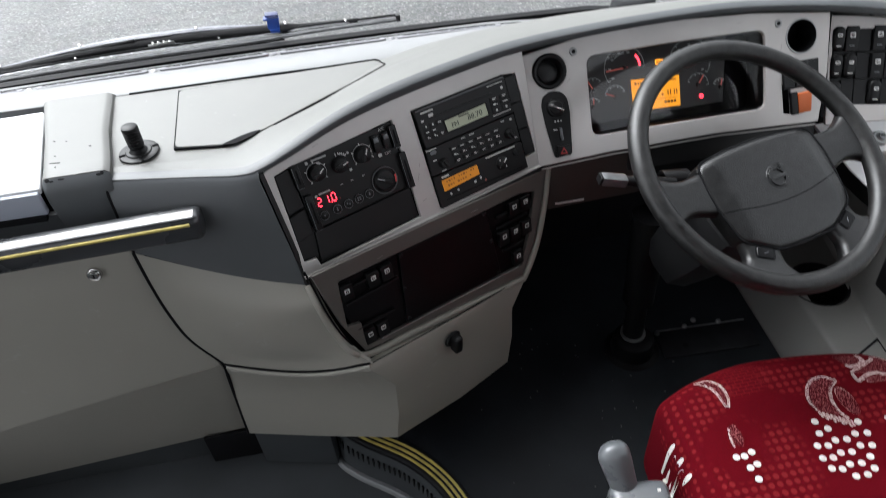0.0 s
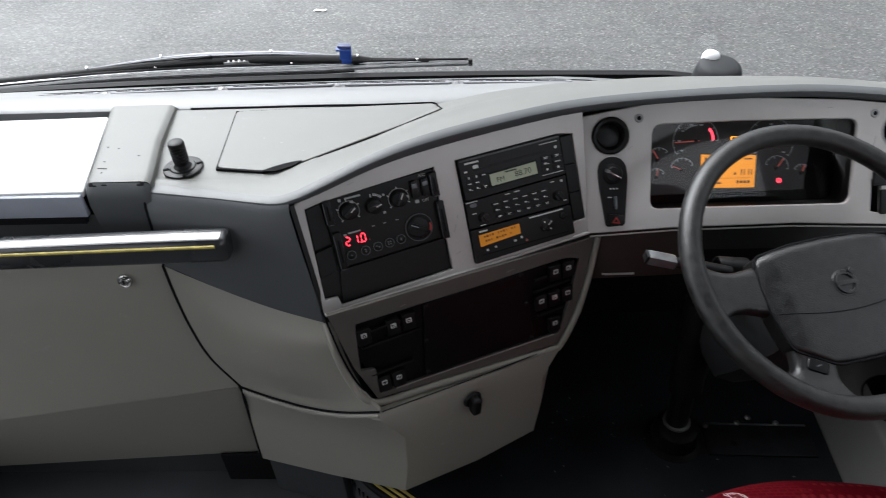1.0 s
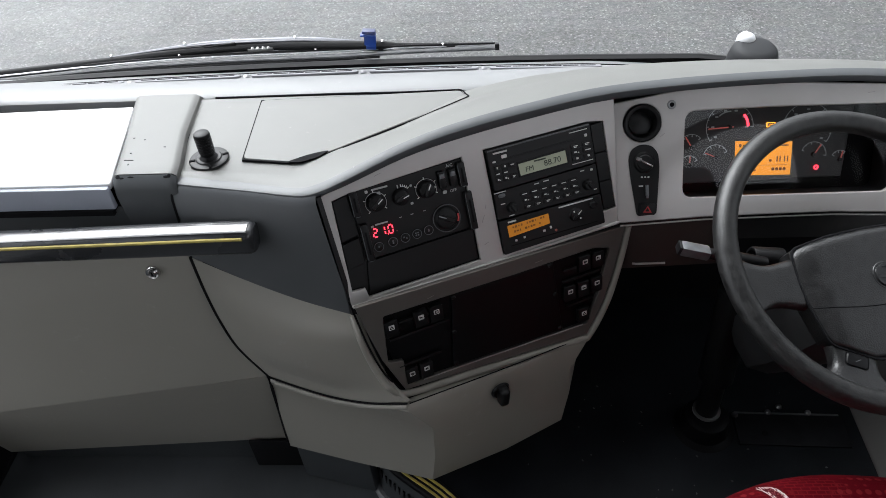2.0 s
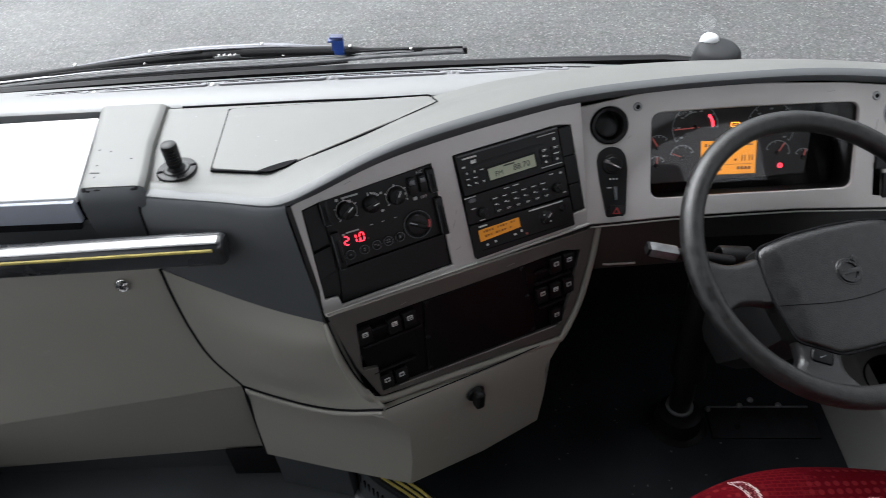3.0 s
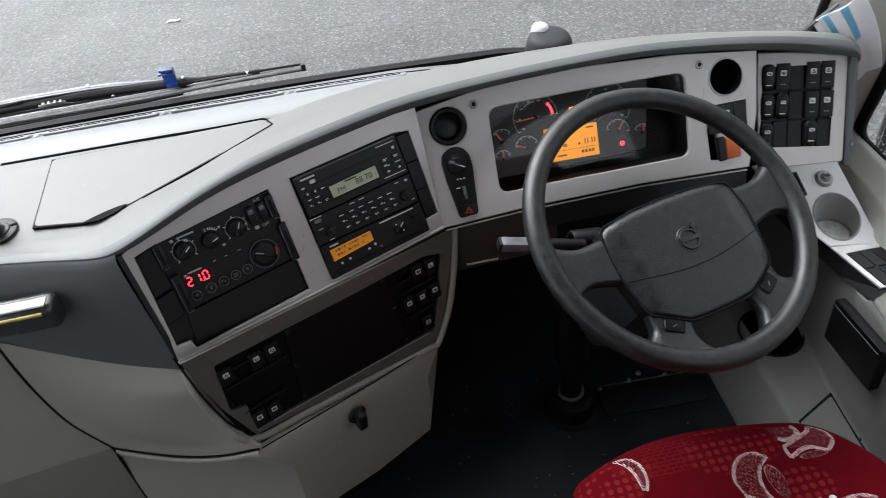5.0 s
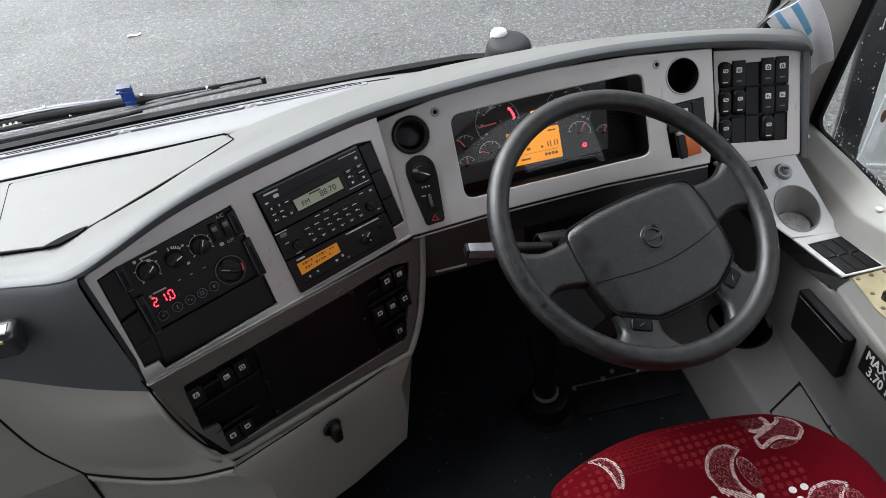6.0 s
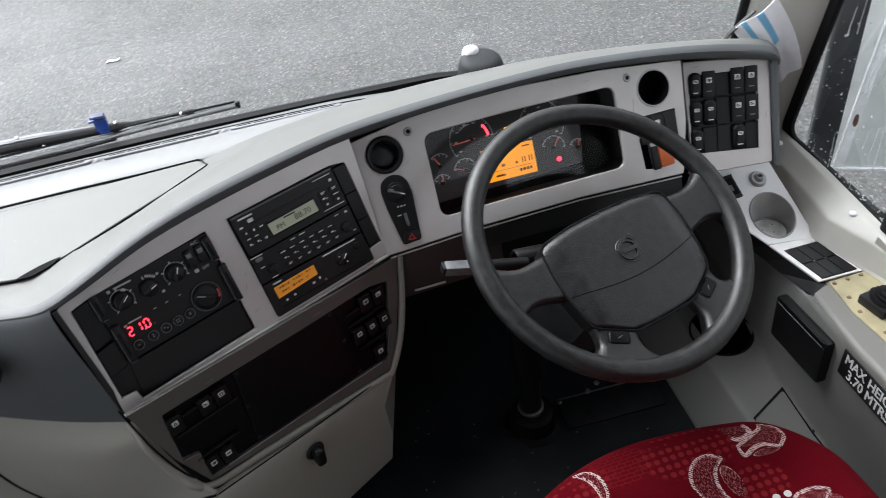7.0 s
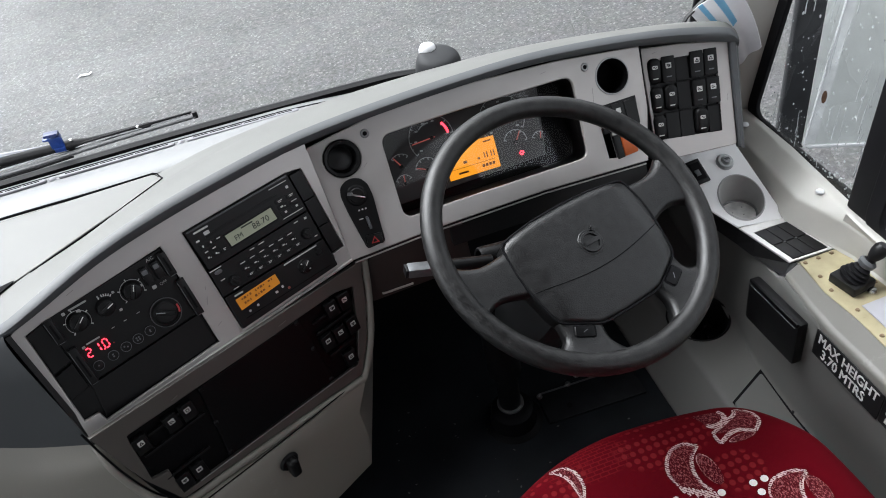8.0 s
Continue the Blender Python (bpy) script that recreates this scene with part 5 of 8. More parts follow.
part("badge_arrow", box((0.0095, 0.0085, 0.0040), at(badge_m, 0.0165, 0.0180, 0.0014, 40), 0.0008), BADGEMAT, pad)


def spoke(inner, outer, z0, z1, sag=0.0):
    """A spoke as a loft from an edge at the pad to an edge at the rim."""
    rows = []
    for k in range(11):
        w = k / 10
        a, b = Vector(inner[0]).lerp(Vector(outer[0]), w), Vector(inner[1]).lerp(Vector(outer[1]), w)
        flare = 0.026 * max(0.0, (w - 0.40) / 0.6) ** 2.2 - 0.004 * math.sin(math.pi * w)
        d = (a - b).normalized() * flare
        a, b = a + d, b - d
        z = z0 + (z1 - z0) * w - sag * math.sin(math.pi * w)
        ring_ = []
        for x, zz in ((0, -0.014), (0.0, -0.004), (0.03, 0.002), (0.09, 0.0058), (0.2, 0.0072), (0.5, 0.0075), (0.8, 0.0072), (0.91, 0.0058), (0.97, 0.002), (1.0, -0.004), (1.0, -0.014), (0.5, -0.02), (0, -0.014)):
            q = a.lerp(b, x)
            ring_.append(WHEEL @ Vector((q.x, q.y, z + zz)))
        rows.append(ring_)
    return loft(rows)


for s in (-1, 1):
    part("spoke", spoke(((s * 0.122, 0.018), (s * 0.127, -0.066)), ((s * 0.226, 0.018), (s * 0.222, -0.043)), -0.0080, -0.002), WHEELMAT, wheel)
    low = part("spoke", spoke(((s * 0.123, -0.123), (s * 0.058, -0.158)), ((s * 0.139, -0.172), (s * 0.058, -0.214)), -0.0080, -0.003, 0.002), WHEELMAT, wheel)
    horn_m = at(WHEEL, s * 0.0945, -0.1545, 0.0002, s * 29)
    part("horn_recess", domed([(-0.0185, -0.0115), (0.0185, -0.0115), (0.0185, 0.0115), (-0.0185, 0.0115)], 0.0008, at(horn_m, 0, 0, -0.0008), ((1.0, -0.006), (1.0, 0.0), (0.9, 0.9), (0, 1)), (0, 0), 0.006), CAVITY, low)
    part("horn_button", domed([(-0.0165, -0.0095), (0.0165, -0.0095), (0.0165, 0.0095), (-0.0165, 0.0095)], 0.0022, horn_m, ((1.0, -0.004), (1.0, 0.0), (0.92, 0.7), (0.5, 0.95), (0, 1)), (0, 0), 0.005), GLOSS, low, "small horn button")
    part("horn_mark", box((0.009, 0.0011, 0.0006), at(horn_m, 0, 0, 0.0023, 35)), LEVER, low)
part("hub", lathe([(0.0, -0.035), (0.075, -0.036), (0.085, -0.05), (0.060, -0.10), (0.0, -0.10)], at(WHEEL, 0, -0.055), 32), BLACK, wheel)

GRIPMAT = mat("stalk_grip", (0.16, 0.165, 0.17), 0.32, 0.5, grain=900, bump=0.05, vary=0.25, patch=50)
column = thing("steering_column", "black steering column in a plastic shroud", "steering column")
shroud = [[WHEEL @ Vector((x * sx, -0.05 + y * sx, z)) for x, y in ((-0.085, -0.06), (-0.095, 0.0), (-0.085, 0.055), (-0.04, 0.075), (0.04, 0.075), (0.085, 0.055), (0.095, 0.0), (0.085, -0.06), (0.04, -0.085), (-0.04, -0.085), (-0.085, -0.06))] for z, sx in ((-0.085, 0.80), (-0.095, 0.95), (-0.15, 1.0), (-0.25, 0.95), (-0.34, 0.8))]
part("shroud", loft(shroud), mat("shroud_grey", (0.0105, 0.0108, 0.0115), 0.45, vary=0.1), column, "dark grey column shroud")
part("stalk_pivot", lathe([(0.0, -0.010), (0.014, -0.010), (0.015, 0.004), (0.0185, 0.005), (0.0205, 0.001), (0.021, -0.05), (0.0, -0.05)], face_on((0.124, 1.186, 0.587), (-0.95, -0.1, 0.20)), 24), BLACK, column)
st = face_on((-0.010, 1.166, 0.634), (-1, 0.02, 0.27))
part("stalk", lathe([(0.0, -0.150), (0.0125, -0.150), (0.0120, -0.075), (0.0095, -0.056), (0.0085, -0.050)], st, 16), BLACK, column, "black indicator stalk")
for q in (-0.078, -0.085):
    part("stalk_screw", lathe([(0, 0.0015), (0.002, 0.001), (0.0026, 0.0)], face_on(st @ Vector((0, -0.0118, q)), st.to_3x3() @ Vector((0, -1, 0))), 10), ALLOY, column)
part("stalk_grip", box((0.022, 0.018, 0.050), at(st, 0, 0, -0.026), 0.004), GRIPMAT, column, "worn silvery stalk grip")
part("stalk_end", box((0.020, 0.016, 0.006), at(st, 0, 0, 0.0005), 0.002), BLACK, column)
shaft = [(0.153, 1.243, 0.03), (0.152, 1.246, 0.16), (0.150, 1.25, 0.26), (0.16, 1.27, 0.42)]
COLUMNBLACK = mat("column_black", (0.0045, 0.0045, 0.005), 0.36, grain=300, bump=0.1, vary=0.3, spec=0.22)
part("shaft", tube(shaft, [0.025, 0.025, 0.027, 0.030], 20), COLUMNBLACK, column)
part("sleeve", tube([(0.1515, 1.2465, 0.170), (0.1515, 1.2470, 0.178), (0.1512, 1.2480, 0.26), (0.16, 1.27, 0.42)], [0.030, 0.037, 0.038, 0.042], 24), COLUMNBLACK, column, "black plastic sleeve")
part("shaft_collar", tube([(0.153, 1.243, 0.048), (0.153, 1.243, 0.058)], 0.0305, 24), mat("worn_collar", (0.20, 0.20, 0.20), 0.4, 0.6), column, "dull metal collar")
part("boot", lathe([(0.0, 0.052), (0.031, 0.052), (0.041, 0.051), (0.0475, 0.047), (0.0505, 0.038), (0.0515, 0.014), (0.054, 0.007), (0.064, 0.0035), (0.068, 0.0)], pose(0.153, 1.234, 0.0), 40), mat("boot_rubber", (0.004, 0.004, 0.0045), 0.42, grain=300, bump=0.1, vary=0.3, spec=0.08), column, "black rubber boot")
plate_thing = thing("pedal_plate", "dark bolted floor plate beside the steering column", "plate")
part("plate", box((0.24, 0.085, 0.006), pose(0.345, 1.225, 0.002, 0, 0, -2), 0.0015), mat("scuffed_plate", (0.010, 0.0105, 0.012), 0.45, 0.2, vary=0.3, patch=30, spec=0.15, wear=0.4, wear_tint=(0.03, 0.03, 0.03)), plate_thing)
part("plate_edge", box((0.23, 0.004, 0.004), pose(0.345, 1.265, 0.005, 0, 0, -2)), ALLOY, plate_thing)
for x, y in ((0.23, 1.263), (0.306, 1.270), (0.335, 1.285), (0.395, 1.268)):
    part("bolt", lathe([(0, 0.006), (0.0045, 0.0055), (0.006, 0.0035), (0.0075, 0.0)], pose(x, y, 0.005), 12), ALLOY, plate_thing)
part("plate_hole", lathe([(0.0, 0.0), (0.007, 0.0)], pose(0.285, 1.214, 0.0058), 16), CAVITY, plate_thing)

# ---- instruments ----
cluster = thing("instrument_cluster", "dark instrument cluster with dials and a lit amber screen", "instrument cluster")
DEPTH = -0.060
wall_rows_ = [[DIALS @ Vector((x, y, z)) for x, y in WINDOW + WINDOW[:1]] for z in (-0.006, DEPTH - 0.008)]
part("surround", loft(wall_rows_), BLACK, cluster)
# the plate's lighter tone and right edge stand in for the cover's reflection
plate("dial_face", [[(-0.190, 0.088), (0.157, 0.088), (0.142, -0.056), (-0.055, -0.0625), (-0.185, -0.066)]], 0.004, at(DIALS, 0, 0, DEPTH), mat("dial_black_glare", (0.0135, 0.0135, 0.0145), 0.45, bump=0.0, vary=0.15, patch=30), cluster)
plate("dial_back", [[(-0.190, 0.088), (0.235, 0.088), (0.235, -0.090), (-0.190, -0.092)]], 0.003, at(DIALS, 0, 0, DEPTH - 0.006), CAVITY, cluster)
FACE = at(DIALS, 0, 0, DEPTH + 0.001)


def dial(x, y, r, a0, a1, marks, needle, name="dial", red=None):
    """A round gauge: a scale ring, its marks and a needle."""
    d = plate(name, [arc_band(r, 0.0012, a0, a1, x, y, 28)], 0.0006, at(FACE, 0, 0, 0.0006), DIALINK, cluster, bevel=0.0)
    for k in range(marks + 1):
        a = radians(a0 + (a1 - a0) * k / marks)
        long_ = 0.0055 if k % 2 == 0 else 0.003
        c, s = math.cos(a), math.sin(a)
        plate("mark", [bar_between((x + c * r, y + s * r), (x + c * (r - long_), y + s * (r - long_)), 0.0016)], 0.0006, at(FACE, 0, 0, 0.0008), DIALINK, d, bevel=0.0)
        if k % 2 == 0 and r > 0.04:
            plate("numeral_bar", [rounded(0.006, 0.0032, 0.001, 2, x + c * (r - 0.0125), y + s * (r - 0.0125))], 0.0005, at(FACE, 0, 0, 0.0008), DIALINK, d, bevel=0.0)
    a = radians(needle)
    plate("needle", [bar_between((x + math.cos(a) * r * 0.92, y + math.sin(a) * r * 0.92), (x - math.cos(a) * r * 0.15, y - math.sin(a) * r * 0.15), 0.0020)], 0.001, at(FACE, 0, 0, 0.0035), DIALRED, d, bevel=0.0)
    part("spindle", lathe([(0, 0.004), (0.0035, 0.0035), (0.0045, 0.0)], at(FACE, x, y, 0.0005), 14), BLACK, d)
    return d


tacho = dial(-0.073, 0.0385, 0.0440, 215, 0, 12, 184)
plate("red_sector", [arc_band(0.036, 0.0042, 42, 2, -0.073, 0.0385)], 0.0008, at(FACE, 0, 0, 0.001), REDGLOW, tacho, "lit red sector", 0.0)
plate("green_sector", [arc_band(0.030, 0.0022, 135, 88, -0.073, 0.0385)], 0.0008, at(FACE, 0, 0, 0.001), DIALINK, tacho, bevel=0.0)
dial(0.071, 0.0345, 0.0465, 215, -35, 12, 188)
dial(-0.143, 0.0030, 0.0240, 130, 45, 4, 122)
dial(-0.0965, -0.0165, 0.0235, 165, 25, 6, 158)
dial(-0.1455, -0.0300, 0.0175, 150, 30, 4, 85)
dial(0.0870, -0.0150, 0.0240, 160, -5, 6, 58)
dial(0.1370, -0.0250, 0.0175, 150, 60, 4, 78)
screen = plate("amber_screen", [[(-0.061, 0.0125), (0.045, 0.010), (0.045, -0.0515), (-0.059, -0.0515)]], 0.002, at(FACE, 0, 0, 0.002), AMBERGLOW, cluster, "lit amber display", 0.0)
INK = mat("screen_ink", (0.12, 0.038, 0.005), 0.6, bump=0.0)
for x, y, w, h in ((-0.0520, 0.0040, 0.0045, 0.0060), (-0.0455, 0.0035, 0.0035, 0.0045), (-0.0400, 0.0035, 0.0035, 0.0045), (-0.022, 0.004, 0.0035, 0.0048), (-0.0165, 0.004, 0.0035, 0.0048), (-0.044, -0.010, 0.010, 0.0035), (0.030, 0.0035, 0.016, 0.0028), (-0.030, -0.0425, 0.020, 0.0035), (-0.022, -0.024, 0.008, 0.005), (0.006, -0.0245, 0.005, 0.0045), (0.0185, -0.0215, 0.0022, 0.011), (0.0240, -0.0215, 0.0022, 0.011), (0.0325, -0.0215, 0.0022, 0.011), (0.0380, -0.0215, 0.0022, 0.011), (0.012, -0.0405, 0.0055, 0.0058), (0.0190, -0.0405, 0.0055, 0.0058), (0.0260, -0.0405, 0.0055, 0.0058), (0.0330, -0.0405, 0.0055, 0.0058), (-0.008, -0.033, 0.09, 0.0008)):
    plate("screen_bar", [rounded(w, h, min(w, h) * 0.3, 2, x, y)], 0.0006, at(FACE, 0, 0, 0.0026), INK, screen, bevel=0.0)
lampm = at(FACE, 0.003, 0.0415, 0.0015)
plate("amber_lamp", [rounded(0.017, 0.0095, 0.002), rounded(0.0135, 0.006, 0.001)[::-1]], 0.001, lampm, glow("amber_lamp", (1.0, 0.33, 0.02), 0.9), cluster, "lit amber warning lamp", 0.0)
plate("amber_lamp_sign", [bar_between((-0.004, -0.001), (0.004, 0.001), 0.002)], 0.001, lampm, AMBERGLOW, cluster, bevel=0.0)
plate("red_lamp", [ring(0.0045), ring(0.0022)[::-1]], 0.001, at(FACE, 0.0935, -0.0388, 0.0015), REDGLOW, cluster, "lit red warning lamp", 0.0)
bm = bmesh.new()
cover_quad = [bm.verts.new(DIALS @ Vector(q)) for q in ((-0.18, 0.085, -0.010), (-0.18, -0.088, -0.018), (0.207, -0.084, -0.018), (0.207, 0.085, -0.010))]
bm.faces.new(cover_quad)
bm.normal_update()
bm.faces.ensure_lookup_table()
if bm.faces[0].normal.dot(DIALS.to_3x3() @ Vector((0, 0, 1))) < 0:
    bmesh.ops.reverse_faces(bm, faces=bm.faces)
cover_data = bpy.data.meshes.new("cover")
bm.to_mesh(cover_data)
bm.free()
cover_ob = mesh_ob("cover", cover_data, COVER, cluster, "clear dial cover", False)
cover_ob.visible_shadow = False

# ignition switch, dimmer and hazard switch on one tear-shaped plate
ignition = thing("ignition_switch", "black tear-shaped plate with key switch and hazard button", "ignition switch")
tear = [(-0.2745, -0.012), (-0.271, 0.004), (-0.259, 0.0125), (-0.246, 0.0145), (-0.232, 0.0105), (-0.222, -0.002), (-0.2185, -0.025), (-0.2205, -0.112), (-0.2555, -0.1155), (-0.270, -0.045)]
plate("plate", [soften(tear, 0.006)], 0.008, at(DIALS, 0, 0, 0.0035), BLACK, ignition, bevel=0.001)
km = at(DIALS, -0.247, -0.017, 0.004)
part("key_barrel", lathe([(0, 0.006), (0.012, 0.006), (0.014, 0.004), (0.016, 0.004), (0.019, 0.0)], km, 28), BLACK, ignition)
part("key", box((0.026, 0.0035, 0.004), at(km, 0.002, -0.001, 0.008, -28), 0.001), CHROME, ignition, "metal key in the switch")
part("key_head", box((0.010, 0.006, 0.003), at(km, -0.011, 0.006, 0.0075, -20), 0.001), ALLOY, ignition)
for k in range(3):
    plate("mark", [rounded(0.0035, 0.003, 0.0008, 2, -0.250 + 0.006 * k, -0.044)], 0.0005, at(DIALS, 0, 0, 0.0039), PRINT, ignition, bevel=0.0)
part("dimmer", box((0.005, 0.024, 0.005), at(DIALS, -0.240, -0.0700, 0.0055, 4), 0.001), LEVER, ignition)
plate("dimmer_mark", [rounded(0.008, 0.002, 0.0006, 2, -0.251, -0.060)], 0.0005, at(DIALS, 0, 0, 0.0039), PRINT, ignition, bevel=0.0)
haz = part("hazard_button", box((0.028, 0.020, 0.005), at(DIALS, -0.2385, -0.102, 0.005, -3), 0.0012), BLACK, ignition)
plate("hazard_triangle", [[(-0.2465, -0.1075), (-0.2305, -0.1085), (-0.238, -0.0955)], [(-0.243, -0.1058), (-0.2345, -0.1063), (-0.2383, -0.099)][::-1]], 0.0006, at(DIALS, 0, 0, 0.0079), mat("dull_red", (0.30, 0.02, 0.02), 0.5), haz, "dull red triangle", 0.0)

# ---- climate unit ----
climate = thing("climate_control", "black climate unit with dials and red digits", "climate control")
plate("panel", [soften([(-0.203, 0.0735), (-0.007, 0.083), (-0.009, -0.040), (-0.199, -0.047)], 0.003)], 0.006, at(UPPER, 0, 0, -0.0035), BLACK, climate, bevel=0.001)
plate("blank_plate", [soften([(-0.232, 0.066), (-0.206, 0.071), (-0.202, 0.0), (-0.233, -0.006)], 0.002)], 0.004, at(UPPER, 0, 0, -0.004), BLACK, climate)
plate("blank_plate", [soften([(-0.234, -0.010), (-0.203, -0.004), (-0.203, -0.050), (-0.235, -0.056)], 0.002)], 0.004, at(UPPER, 0, 0, -0.004), BLACK, climate)
plate("blank_plate", [soften([(-0.200, -0.050), (-0.009, -0.043), (-0.009, -0.100), (-0.208, -0.107)], 0.002)], 0.004, at(UPPER, 0, 0, -0.0055), BLACK, climate)
FRONT = at(UPPER, 0, 0, -0.0004)


def knob(x, y, r, h, angle, parent, front, name="knob", ink=PRINT):
    m = at(front, x, y)
    k = part(name, lathe([(0, h), (r * 0.72, h), (r * 0.84, h * 0.9), (r * 0.92, h * 0.2), (r, 0.0)], m, 24), BLACK, parent)
    part("grip_bar", box((r * 1.5, r * 0.42, h * 0.5), at(m, 0, 0, h * 1.1, angle), r * 0.08, 1), BLACK, k)
    a = radians(angle)
    plate("pointer", [bar_between((r * 0.1 * math.cos(a), r * 0.1 * math.sin(a)), (r * 0.8 * math.cos(a), r * 0.8 * math.sin(a)), 0.0016)], 0.0006, at(m, 0, 0, h * 1.35 + 0.0006), ink, k, bevel=0.0)
    return k


for x, y, r, a, a0, a1 in ((-0.163, 0.047, 0.0150, 35, 225, -40), (-0.120, 0.0455, 0.0145, 15, 80, 40), (-0.0755, 0.047, 0.0150, 60, 215, -30)):
    k = knob(x, y, r, 0.012, a, climate, FRONT)
    if a1 != a0:
        plate("scale", [arc_band(0.0183, 0.0008, a0, a1, x, y, 24)], 0.0005, at(FRONT, 0, 0, 0.0004), DIM, k, bevel=0.0)
        for q in range(5):
            c_ = radians(a0 + (a1 - a0) * q / 4)
            plate("scale_mark", [bar_between((x + 0.0172 * math.cos(c_), y + 0.0172 * math.sin(c_)), (x + 0.0212 * math.cos(c_), y + 0.0212 * math.sin(c_)), 0.0016)], 0.0005, at(FRONT, 0, 0, 0.0005), PRINT, k, bevel=0.0)
big = knob(-0.051, -0.011, 0.020, 0.004, 150, climate, FRONT, "thermostat_dial", DIALINK)
plate("dial_ring", [ring(0.0245, -0.051, -0.011), ring(0.0232, -0.051, -0.011)[::-1]], 0.002, at(FRONT, 0, 0, 0.002), DEEP, big, bevel=0.0)
plate("red_sector", [arc_band(0.0215, 0.003, 12, -28, -0.051, -0.011)], 0.0008, at(FRONT, 0, 0, 0.0045), mat("faded_red", (0.55, 0.06, 0.06), 0.5), big, bevel=0.0)
for x in (-0.046, -0.027):
    t_ = part("toggle", box((0.0125, 0.030, 0.006), at(FRONT, x, 0.056, 0.002), 0.0015), BLACK, climate)
    part("toggle_cap", box((0.009, 0.008, 0.003), at(FRONT, x, 0.063, 0.0062), 0.0008), LEVER, t_, "grey toggle cap")
lettering("switch_text", "A/C", 0.0075, at(FRONT, -0.029, 0.0765, 0.0004), DIM, climate)
lettering("switch_text", "OFF", 0.0070, at(FRONT, -0.030, 0.033, 0.0004), DIM, climate)
for x, y, w, h in ((-0.152, 0.0695, 0.028, 0.0030), (-0.1745, 0.0685, 0.005, 0.005), (-0.155, 0.061, 0.006, 0.006), (-0.122, 0.064, 0.002, 0.006), (-0.1, 0.06, 0.004, 0.004), (-0.060, 0.047, 0.005, 0.004), (-0.104, 0.030, 0.005, 0.004), (-0.045, 0.034, 0.007, 0.006), (-0.178, 0.0085, 0.005, 0.004), (-0.162, 0.0105, 0.022, 0.0026), (-0.128, 0.012, 0.005, 0.0012), (-0.108, 0.012, 0.005, 0.0012), (-0.086, 0.012, 0.005, 0.0012)):
    plate("print_bar", [rounded(w, h, min(w, h) * 0.25, 2, x, y)], 0.0005, at(FRONT, 0, 0, 0.0004), DIM, climate, bevel=0.0)
for k, (x, y) in enumerate(((-0.175, -0.0280), (-0.150, -0.0262), (-0.128, -0.0250), (-0.107, -0.0240), (-0.086, -0.0230))):
    b_ = part("touch_button", lathe([(0, 0.001), (0.0075, 0.0008), (0.0085, 0.0)], at(FRONT, x, y), 20), BLACK, climate)
    plate("button_ring", [ring(0.0082, x, y, 24), ring(0.0074, x, y, 24)[::-1]], 0.0005, at(FRONT, 0, 0, 0.0014), LEVER, b_, bevel=0.0)
    for sx, sy in (((0, 0),), ((0, 0.0018), (0, -0.0018)), ((-0.0022, 0.0015), (0.0022, -0.001)), ((-0.002, 0.002), (0.002, 0.002), (-0.002, -0.002), (0.002, -0.002)), ((0, 0.0012), (0, -0.0012)))[k]:
        plate("button_mark", [rounded(0.0026, 0.0026, 0.0008, 2, x + sx, y + sy)], 0.0005, at(FRONT, 0, 0, 0.0015), LEVER, b_, bevel=0.0)
SEGMENTS = {"2": "abged", "1": "bc", "0": "abcdef"}
for digit, x in (("2", -0.1755), ("1", -0.1625), ("0", -0.1490)):
    w, h, s = 0.0036, 0.0072, 0.0019
    spots_ = {"a": ((-w, h), (w, h)), "b": ((w, h), (w, 0)), "c": ((w, 0), (w, -h)), "d": ((-w, -h), (w, -h)), "e": ((-w, 0), (-w, -h)), "f": ((-w, h), (-w, 0)), "g": ((-w, 0), (w, 0))}
    for c in SEGMENTS[digit]:
        (xa, ya), (xb, yb) = spots_[c]
        g = 0.0012
        dx, dy = (g, 0) if ya == yb else (0, -g)
        plate("segment", [bar_between((x + xa + dx, -0.0030 + ya + dy), (x + xb - dx, -0.0030 + yb - dy), s)], 0.0006, at(FRONT, 0, 0, 0.0006), REDGLOW, climate, "lit red digit segment", 0.0)
plate("segment", [ring(0.0011, -0.1545, -0.0102, 12)], 0.0006, at(FRONT, 0, 0, 0.0006), REDGLOW, climate, bevel=0.0)
plate("led", [ring(0.0012, -0.139, -0.009, 12)], 0.0006, at(FRONT, 0, 0, 0.0006), mat("dim_red", (0.25, 0.02, 0.02), 0.4), climate, bevel=0.0)
for x, y0, y1 in ((-0.1975, 0.074, 0.032), (-0.1925, 0.018, -0.048), (-0.0110, 0.078, 0.036), (-0.0075, 0.026, -0.042)):
    br = part("bracket", box((0.013, abs(y1 - y0), 0.010), at(UPPER, x, (y0 + y1) / 2, 0.0030), 0.002), BLACK, climate, "raised black bracket")
    part("bracket_slot", box((0.003, abs(y1 - y0) * 0.6, 0.002), at(UPPER, x, (y0 + y1) / 2, 0.0076)), CAVITY, br)
    # highlights on the bracket's edges, put in as pale strips
    for dx, dy, ln, turn in ((-0.0058, 0, abs(y1 - y0) - 0.006, 90), (0.0, -abs(y1 - y0) / 2 + 0.001, 0.009, 0)):
        part("edge_highlight", box((ln, 0.0009, 0.0007), at(UPPER, x + dx, (y0 + y1) / 2 + dy, 0.0078, turn), 0.0002, 1), LEVER, br)

